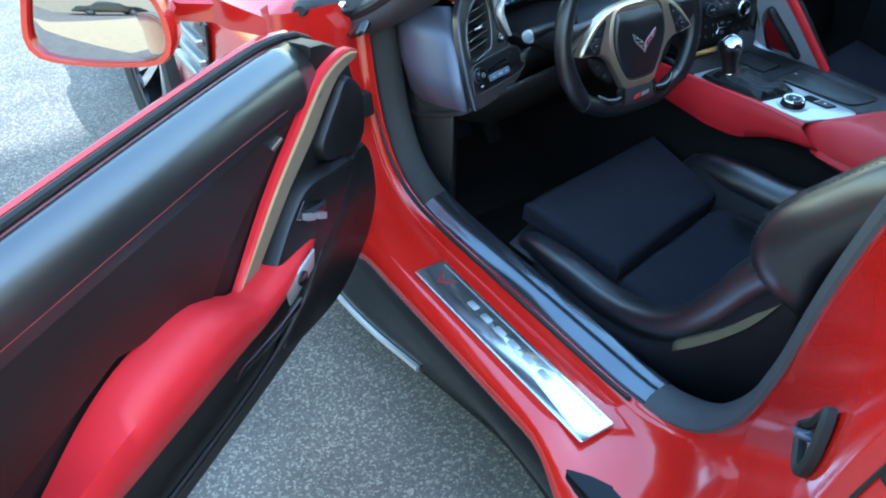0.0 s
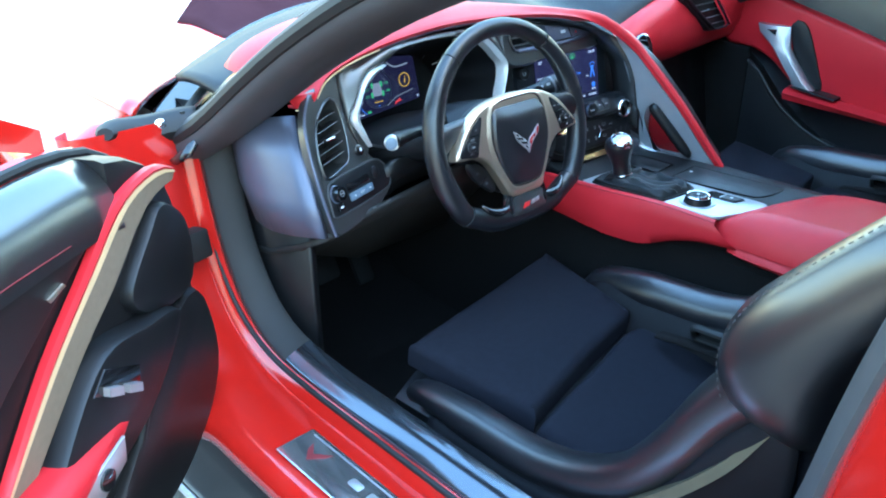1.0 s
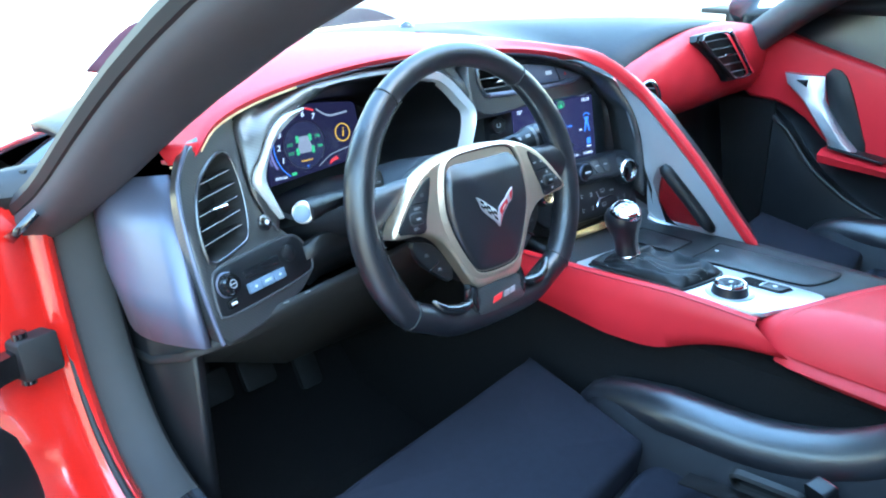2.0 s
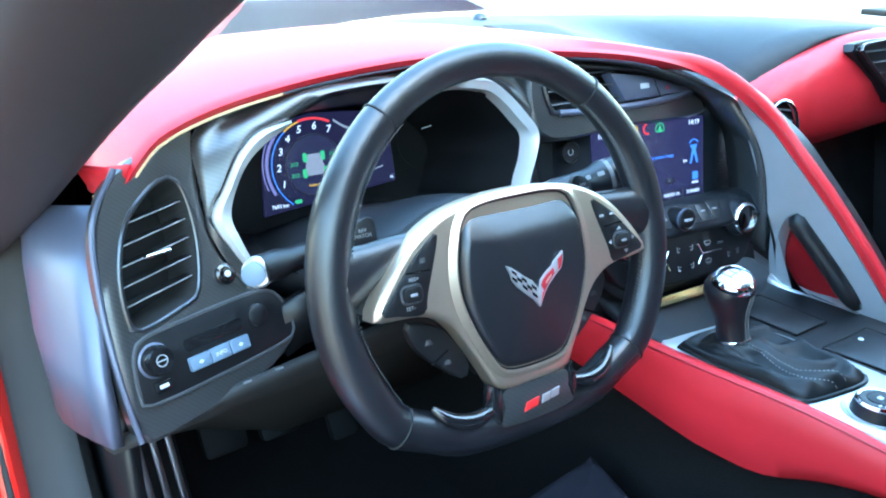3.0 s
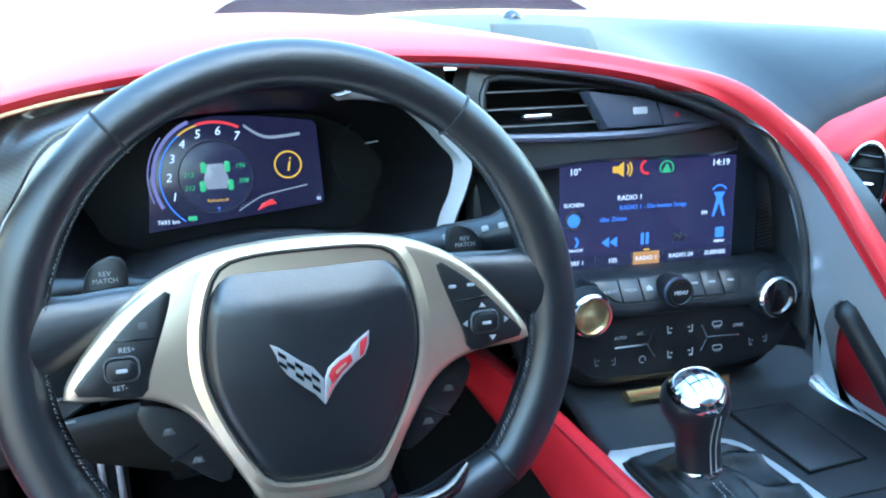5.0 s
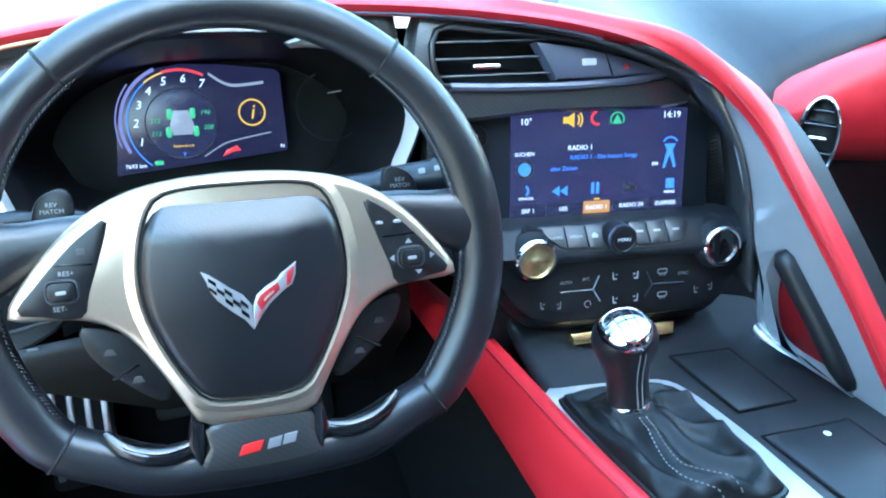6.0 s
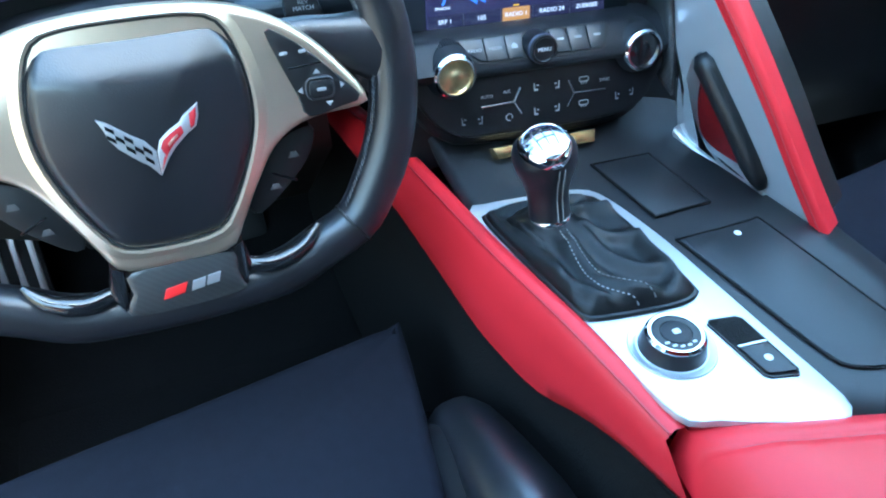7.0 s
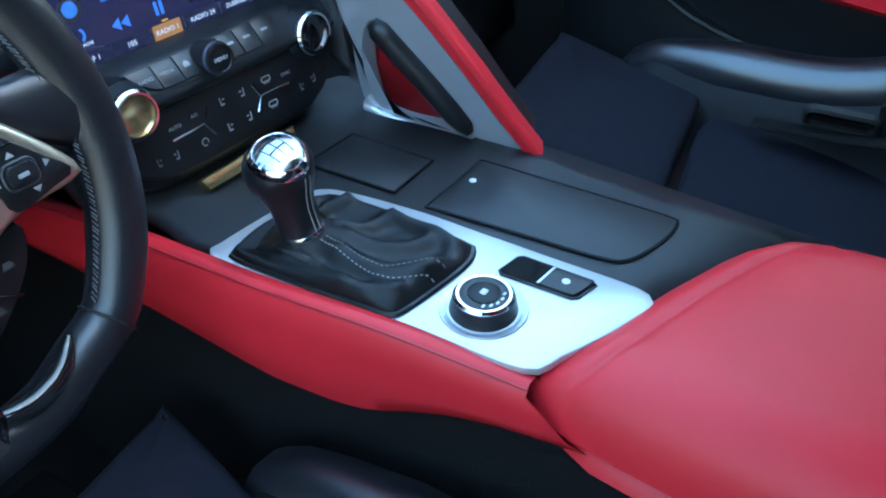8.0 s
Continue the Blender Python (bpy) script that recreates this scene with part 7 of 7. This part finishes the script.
for d in (-0.0016, 0.0030):
    part("knob_seam", tube([msh @ Vector((d + 0.001, -math.sqrt(max(0, r * r - d * d)) - 0.0003, h)) for r, h in ((0.0169, -0.001), (0.0168, 0.006), (0.0169, 0.018), (0.0196, 0.031), (0.0232, 0.040), (0.0256, 0.048))], 0.0005, 6), "stitch", shift)
for way_ in ([(-0.078, -0.008), (-0.081, -0.040), (-0.080, -0.064), (-0.070, -0.080), (-0.058, -0.092), (-0.052, -0.1015)], [(-0.084, -0.008), (-0.088, -0.043), (-0.088, -0.070), (-0.079, -0.087), (-0.070, -0.095), (-0.066, -0.1015)]):
    st_b = bmesh.new()
    line = [(x, y, on_tree(boot_tree, x, y) + 0.0002) for x, y in cr(way_, 52)]
    for i in range(1, 50, 2):
        tube([line[i], line[i + 1]], 0.0005, 5, bm=st_b)
    part("gaiter_stitch", st_b, "stitch", shift, kind="stuff")
# red side panel and armrest
top_e = cr([(-0.168, 0.34, 0.60), (-0.150, 0.2, 0.612), (-0.138, 0.09, 0.614), (-0.129, 0.0, 0.616), (-0.114, -0.10, 0.617), (-0.097, -0.199, 0.6085)], 60)
side = []
for x, y, z in top_e:
    zb = float(np.interp(y, [-0.19, -0.16, -0.14, -0.12, -0.10, -0.08, -0.058, -0.007, 0.047, 0.14, 0.23, 0.35], [0.570, 0.567, 0.561, 0.552, 0.542, 0.535, 0.532, 0.533, 0.540, 0.553, 0.562, 0.575]))
    bulge = 0.012 * float(np.interp(y, [-0.19, -0.1, 0.0, 0.35], [0.6, 0.8, 1.0, 0.9]))
    back = 0.052 * min(1.0, max(0.0, (-0.10 - y) / 0.095)) ** 2
    ring = [(x + 0.008, y, z - 0.004), (x + 0.004, y, z + 0.004), (x - 0.004, y, z + 0.005), (x - 0.012, y, z - 0.001), (x - 0.010 - bulge * 0.6, y, z * 0.7 + zb * 0.3), (x - 0.010 - bulge, y, z * 0.35 + zb * 0.65), (x - 0.006 - bulge * 0.9, y, zb + 0.004), (x + 0.002, y, zb), (x + 0.02, y, zb + 0.004)]
    side.append([(px + 0.16 * back * (z - pz) / (z - zb), py - back * max(0.0, z - pz) / (z - zb), pz) for px, py, pz in ring])
part("red_side", loft(side, False, False), "red_leather", con, "red leather console side", smooth=60)
part("side_stitch", tube([(x - 0.009, y, z + 0.0026) for x, y, z in top_e], 0.0010, 6), "red_seam", con)
armc = thing("console_armrest", "padded red leather console armrest", "armrest", (0.02, -0.4, 0.55))
ar = []
for y0, w0, zc in ((0.0, 0.0, 0.0), (0.010, 0.0, 0.011), (0.020, 0.0, 0.0185), (0.027, 0.0, 0.0215), (0.0305, 0.0, 0.0205), (0.033, 0.0, 0.0200), (0.0355, 0.0, 0.0222), (0.042, 0.0, 0.0248), (0.08, 0.0, 0.030), (0.2, 0.0, 0.036), (0.4, 0.0, 0.038), (0.6, 0.0, 0.036)):
    row = []
    for x in np.linspace(0, 1, 15):
        px = -0.098 + 0.257 * x + 0.010 * (1 - min(1.0, y0 / 0.09)) ** 2 * (1 - x)
        fy = float(np.interp(px, [-0.092, -0.08, -0.05, 0.03, 0.10, 0.135, 0.16], [-0.188, -0.196, -0.207, -0.230, -0.256, -0.282, -0.334]))
        e = min(x, 1 - x)
        row.append((px, fy - y0, 0.606 + zc * min(1, (e / 0.12 + 0.15)) + 0.0 ))
    row = [(row[0][0] - 0.007, row[0][1], 0.580)] + row + [(row[-1][0] + 0.006, row[-1][1], 0.57)]
    ar.append(row)
ar = [[(x, y, min(z, 0.575)) for x, y, z in ar[0]]] + ar
part("lid_pad", loft(ar, False, False), "red_leather", armc, "soft red leather lid", smooth=60)
part("lid_seam", tube([(x, y, z - 0.0003) for x, y, z in ar[6][2:15]], 0.0007, 6), "red_seam", armc)
part("lid_base", loft([[(-0.088, y, 0.592), (-0.095, y, 0.5835), (-0.097, y, 0.5790), (-0.106 - w, y, 0.5735), (-0.110 - w, y, 0.566), (-0.106 - w, y, zb), (-0.094, y, zb - 0.006), (0.16, y, zb), (0.166, y, 0.58)] for y, zb, w in ((-0.226, 0.566, -0.010), (-0.250, 0.563, -0.002), (-0.28, 0.560, -0.001), (-0.40, 0.558, 0.002), (-0.85, 0.558, 0.002))], True, True), "red_leather", armc, "red leather armrest base", smooth=50)
part("lid_gap", tube([(-0.0975, y, 0.5815) for y in (-0.235, -0.4, -0.84)], 0.0022, 6), "carpet", armc, "dark gap under the lid")
part("grip_slot", plate([(-0.27, 0.586), (-0.285, 0.590), (-0.345, 0.589), (-0.36, 0.584), (-0.31, 0.581)], 0.004, Matrix(((0, 0, -1, -0.0985), (1, 0, 0, 0), (0, 1, 0, 0), (0, 0, 0, 1))), 0.001), "gloss_black", armc, "dark grip slot")


# ---- seats ----
def seat(x0, label, cat="car seat"):
    """A shell seat with a two-piece microfibre cushion; x0 is its middle."""
    s = thing("bucket_seat", label, cat, (x0, -0.2, 0.17), group="front seats")
    X = lambda x: x0 + x
    # cushion shell
    part("seat_base", loft([[(X(a), y, z) for a, z in ((-0.21, zb), (-0.235, zt - 0.06), (-0.19, zt - 0.03), (0.19, zt - 0.03), (0.235, zt - 0.06), (0.21, zb))] for y, zb, zt in ((0.05, 0.28, 0.43), (-0.1, 0.24, 0.44), (-0.3, 0.22, 0.43), (-0.55, 0.22, 0.44))]), "leather", s)
    front_pad = [(-0.205, 0.042), (-0.10, 0.060), (0.0, 0.074), (0.10, 0.090), (0.178, 0.100), (0.188, 0.088), (0.155, -0.115), (0.142, -0.130), (0.0, -0.155), (-0.165, -0.192), (-0.185, -0.186), (-0.215, 0.028)]
    mfp = Matrix.Translation((x0 + 0.008, 0.0, 0.452)) @ Matrix.Rotation(radians(5), 4, "X")
    part("thigh_pad", plate(cr(front_pad, 60, True), 0.045, mfp, 0.014, -0.03, dome=0.006, steps=3), "suede", s, "dark blue-black microfibre thigh pad", smooth=50)
    rear_pad = [(-0.172, -0.204), (0.0, -0.168), (0.138, -0.144), (0.16, -0.20), (0.155, -0.30), (0.12, -0.40), (0.0, -0.42), (-0.12, -0.41), (-0.18, -0.33), (-0.19, -0.23)]
    mrp = Matrix.Translation((x0 + 0.008, 0.0, 0.437)) @ Matrix.Rotation(radians(3), 4, "X")
    part("seat_pad", plate(cr(rear_pad, 60, True), 0.05, mrp, 0.016, -0.045, steps=3), "suede", s, "dark microfibre seat pad", smooth=50)
    # side bolsters
    for sx in (-1, 1):
        k, up = (1.0, 0.0) if sx < 0 else (0.89, 0.036)
        path = cr([(X(sx * 0.228 * k), 0.005, 0.400), (X(sx * 0.234 * k), -0.02, 0.418), (X(sx * 0.238 * k), -0.06, 0.428), (X(sx * 0.242 * k), -0.15, 0.434), (X(sx * 0.246 * k), -0.26, 0.442), (X(sx * 0.248 * k), -0.35, 0.470), (X(sx * 0.248 * k), -0.42, 0.518), (X(sx * 0.248 * k), -0.472, 0.590), (X(sx * 0.250 * k), -0.515, 0.67), (X(sx * 0.258 * k), -0.565, 0.74), (X(sx * 0.262 * k), -0.605, 0.80)], 44)
        path = [(px, py, pz + up * min(1.0, max(0.3, (0.03 - py) / 0.06))) for px, py, pz in path]
        part("side_bolster", tube(path, [0.016 + (0.014 if sx < 0 else 0.023) * min(1, i / 8) ** 0.7 + 0.008 * max(0, (i - 24) / 20) for i in range(44)], 16, 1.0), "leather_smooth", s, "rounded black leather side bolster", smooth=80)
        inner_w = []
        for px, py, pz in path:
            inner_w.append([(px, py, pz + 0.02), (px - sx * 0.03, py, pz + 0.006), (px - sx * 0.055, py, pz - 0.02 - up * 0.3), (px - sx * 0.085, py, pz - 0.08 - up)])
        part("bolster_slope", loft(inner_w, False, False), "seat_skin", s, smooth=80)
        shellp = [[(px + sx * 0.02, py, pz - 0.02), (px + sx * 0.030, py, pz - 0.06), (px + sx * 0.015, py, pz - 0.13), (px - sx * 0.02, py, 0.25)] for px, py, pz in path[4:]]
        part("seat_shell", loft(shellp, False, False), "seat_skin", s, "dark seat shell side", smooth=60, solid=0.01)
        wing = cr([(X(sx * 0.258), -0.548, 0.685), (X(sx * 0.265), -0.532, 0.712), (X(sx * 0.268), -0.526, 0.762), (X(sx * 0.266), -0.545, 0.815), (X(sx * 0.26), -0.585, 0.866), (X(sx * 0.25), -0.640, 0.928), (X(sx * 0.22), -0.71, 1.005)], 26)
        wing_r = [[(px - sx * 0.02, py + 0.010, pz), (px + sx * 0.008, py + 0.016, pz), (px + sx * 0.032, py + 0.002, pz), (px + sx * 0.042, py - 0.03, pz), (px + sx * 0.036, py - 0.075, pz - 0.01), (px + sx * 0.01, py - 0.10, pz - 0.02), (px - sx * 0.03, py - 0.09, pz - 0.02), (px - sx * 0.045, py - 0.04, pz - 0.01)] for px, py, pz in wing]
        for i, f in ((0, 0.08), (1, 0.6), (2, 0.82), (3, 0.94)):
            mid = [sum(p[j] for p in wing_r[i]) / 8 for j in range(3)]
            wing_r[i] = [tuple(mid[j] + (p[j] - mid[j]) * f for j in range(3)) for p in wing_r[i]]
        part("shoulder_wing", loft(wing_r), "leather_smooth", s, "black leather shoulder wing with pale stitching", smooth=80)
        st_b = bmesh.new()
        ln = [(px + sx * 0.0225, py + 0.0095, pz) for px, py, pz in cr([tuple(w) for w in wing], 90)]
        for i in range(0, 88, 2):
            tube([ln[i], ln[i + 1]], 0.0006, 5, bm=st_b)
        part("wing_stitch", st_b, "grey_trim", s, kind="stuff")
    # belt slot
    slot = axes((X(0.150), -0.300, 0.480), (0.15, -0.98, 0), (-0.5, 0.0, 0.85))
    part("belt_slot", ring_band(rrect(0.088, 0.040, 0.014), rrect(0.074, 0.026, 0.009), 0.010, slot), "rubber", s, "black harness slot")
    part("slot_floor", plate(rrect(0.078, 0.030, 0.010), 0.002, slot, 0.0005), "gloss_black", s)
    part("belt_strap", loft([[(X(0.13) + dx, y, z) for dx in (-0.013, 0.013)] for y, z in ((-0.205, 0.454), (-0.25, 0.461), (-0.31, 0.466), (-0.38, 0.480))], False, False), "carpet", s, "black belt strap", solid=0.003)
    part("buckle", plate(rrect(0.03, 0.05, 0.006), 0.02, axes((X(0.150), -0.352, 0.486), (0.3, 0.95, 0), (-0.3, 0.1, 0.95)), 0.004), "plastic", s, "belt buckle with a red button")
    part("buckle_button", plate(rrect(0.02, 0.012, 0.002, 0, 0.014), 0.002, axes((X(0.150), -0.352, 0.486), (0.3, 0.95, 0), (-0.3, 0.1, 0.95)), 0.0005, 0.02), "red_mark", s)
    part("belt_tag", plate(rrect(0.022, 0.016, 0.003, 0, -0.012), 0.001, axes((X(0.150), -0.352, 0.486), (0.3, 0.95, 0), (-0.3, 0.1, 0.95)), 0.0003, 0.02), "tan_strip", s, "tan tag on the buckle")
    # backrest
    back = []
    for z, yb, w in ((0.46, -0.50, 0.24), (0.60, -0.565, 0.25), (0.75, -0.61, 0.25), (0.90, -0.67, 0.235), (1.02, -0.725, 0.19), (1.10, -0.755, 0.12), (1.13, -0.765, 0.05)):
        back.append([(X(-w), yb + 0.01, z), (X(-w * 0.6), yb - 0.005, z), (X(0), yb - 0.01, z), (X(w * 0.6), yb - 0.005, z), (X(w), yb + 0.01, z), (X(w * 1.02), yb - 0.08, z - 0.02), (X(0), yb - 0.11, z - 0.02), (X(-w * 1.02), yb - 0.08, z - 0.02)])
    part("backrest", loft(back), "suede", s, "dark microfibre backrest", smooth=60)
    # lower shell stripe, slider and adjuster
    part("shell_stripe", loft([[(X(-0.268), y, z + 0.004), (X(-0.284), y, z), (X(-0.288), y - 0.004, z - 0.014), (X(-0.275), y - 0.004, z - 0.016)] for y, z in cr([(-0.43, 0.503), (-0.465, 0.540), (-0.505, 0.588), (-0.545, 0.645), (-0.575, 0.705)], 14)], False, False), "tan_strip", s, "tan reflective strip on the shell", solid=0.003)
    part("slider_rail", loft([[(X(-0.235 + dx), y, 0.2 + dz) for dx, dz in ((-0.02, 0), (0.02, 0), (0.02, 0.05), (-0.02, 0.05))] for y in (0.06, -0.5)]), "plastic", s)
    part("slider_rail", loft([[(X(0.215 + dx), y, 0.2 + dz) for dx, dz in ((-0.02, 0), (0.02, 0), (0.02, 0.05), (-0.02, 0.05))] for y in (0.06, -0.5)]), "plastic", s)
    part("adjust_bolt", lathe([(0.010, 0), (0.010, 0.008), (0.006, 0.011)], axes((X(-0.245), -0.02, 0.345), (0, -1, 0), (0, 0, 1)), 14), "white_mark", s, "pale seat bolt")
    part("adjust_lever", tube(cr([(X(-0.25), 0.03, 0.31), (X(-0.27), 0.05, 0.33), (X(-0.28), 0.02, 0.345), (X(-0.27), -0.03, 0.335)], 12), 0.008, 8), "plastic", s)
    return s


ds = seat(-0.378, "black leather bucket seat with microfibre cushion beside the open door")
ps = copy_thing(ds, pose(0.405, -0.155, 0.205))
ps["label"] = "black bucket seat on the passenger side of the console"

# ---- passenger door ----
pd_ = thing("passenger_door", "closed passenger door with red leather armrest and silver pull handle", "car door", (0.75, 0.0, 0.4))
mpx = Matrix(((0, 0, -1, 0.735), (1, 0, 0, 0), (0, 1, 0, 0), (0, 0, 0, 1)))
part("door_panel", plate([(0.34, 0.30), (-0.95, 0.30), (-0.95, 0.92), (-0.2, 0.925), (0.2, 0.92), (0.34, 0.90)], 0.03, mpx, 0.008, -0.03), "leather", pd_, "black leather door panel")
part("door_top", tube(cr([(0.745, 0.34, 0.905), (0.748, 0.1, 0.925), (0.748, -0.3, 0.925), (0.74, -0.95, 0.915)], 20), 0.028, 12, 0.8), "soft_black", pd_)
redp = cr([(0.305, 0.872), (0.22, 0.868), (0.13, 0.842), (0.0, 0.808), (-0.15, 0.765), (-0.4, 0.70), (-0.7, 0.66), (-0.75, 0.61), (-0.4, 0.60), (-0.13, 0.61), (0.04, 0.628), (0.085, 0.65), (0.14, 0.695), (0.20, 0.718), (0.285, 0.735)], 70, True)
part("red_panel", plate(redp, 0.028, mpx, 0.012, 0.0, steps=3), "red_leather", pd_, "red leather door sweep")
part("door_ledge", loft([[(x, y, z) for x, z in ((0.735, 0.645 - 0.12 * (0.05 - y)), (0.675, 0.640 - 0.12 * (0.05 - y)), (0.660, 0.632 - 0.08 * (0.05 - y)), (0.666, 0.616 - 0.05 * (0.05 - y)), (0.735, 0.606 - 0.05 * (0.05 - y)))] for y in (0.075, 0.05, 0.0, -0.1, -0.25, -0.5)], False, False), "red_leather", pd_, "red leather armrest", smooth=50)
part("ledge_top", plate([(0.06, 0.668), (-0.05, 0.668), (-0.05, 0.73), (0.06, 0.73)], 0.004, Matrix(((0, 1, 0, 0), (1, 0, 0, 0), (0.12, 0, 1, 0.641), (0, 0, 0, 1))), 0.001), "plastic", pd_, "black ledge insert")
hl = part("pull_handle", loft([[(x - 0.01, y + w, z), (x - 0.02, y + w * 0.6, z), (x - 0.02, y - w * 0.6, z), (x - 0.01, y - w, z), (x + 0.012, y - w * 0.8, z), (x + 0.012, y + w * 0.8, z)] for x, y, z, w in ((0.705, 0.14, 0.785, 0.042), (0.700, 0.132, 0.765, 0.040), (0.695, 0.11, 0.735, 0.022), (0.690, 0.08, 0.70, 0.020), (0.690, 0.05, 0.665, 0.020), (0.695, 0.035, 0.645, 0.028))]), "silver", pd_, "satin silver pull handle", smooth=50)
part("release_mark", plate([(0.125, 0.762), (0.15, 0.775), (0.125, 0.778)], 0.004, mpx @ Matrix.Translation((0, 0, 0.052)), 0.001), "gloss_black", hl)
# Black plate stands in for the shadow that the pull handle casts.
part("handle_shadow", plate(cr([(0.10, 0.79), (0.06, 0.79), (0.01, 0.68), (0.0, 0.645), (0.05, 0.645), (0.075, 0.70)], 24, True), 0.004, mpx, 0.001, 0.028), "plastic", pd_)
part("badge", plate(rrect(0.03, 0.012, 0.005, 0.245, 0.852), 0.003, mpx, 0.001, 0.028), "white_mark", pd_, "small pale badge")
part("lower_pocket", plate(cr([(0.27, 0.70), (0.18, 0.68), (0.08, 0.58), (-0.1, 0.50), (-0.6, 0.46), (-0.6, 0.34), (0.1, 0.34), (0.3, 0.42)], 40, True), 0.025, mpx, 0.012, 0.0), "plastic", pd_, "black lower door moulding")
part("pocket_edge", tube([(0.708, y, z) for y, z in cr([(0.27, 0.70), (0.18, 0.675), (0.08, 0.575), (-0.1, 0.505), (-0.6, 0.47)], 26)], 0.006, 8), "plastic", pd_)
part("dash_gap", tube(cr([(0.70, 0.285, 0.90), (0.705, 0.29, 0.82), (0.712, 0.30, 0.74)], 8), 0.010, 8), "rubber", pd_)
part("outer_skin", loft([[(0.86, y, 0.90), (0.93, y, 0.84), (0.965, y, 0.6), (0.96, y, 0.28)] for y in (0.42, 0.0, -0.5, -0.95)], False, False), "paint", pd_, "red outer door skin", solid=0.01)
part("belt_cap", loft([[(0.74, y, 0.90), (0.86, y, 0.902)] for y in (0.42, -0.95)], False, False), "rubber", pd_, solid=0.01)
wg = part("side_glass", loft([[(0.80 - 0.13 * k, 0.30 - 0.55 * k, 0.90 + 0.26 * k), (0.80 - 0.15 * k, -0.95, 0.90 + 0.26 * k)] for k in (0, 0.5, 1)], False, False), "glass", pd_, "clear side window", solid=0.004)
wg.visible_shadow = False
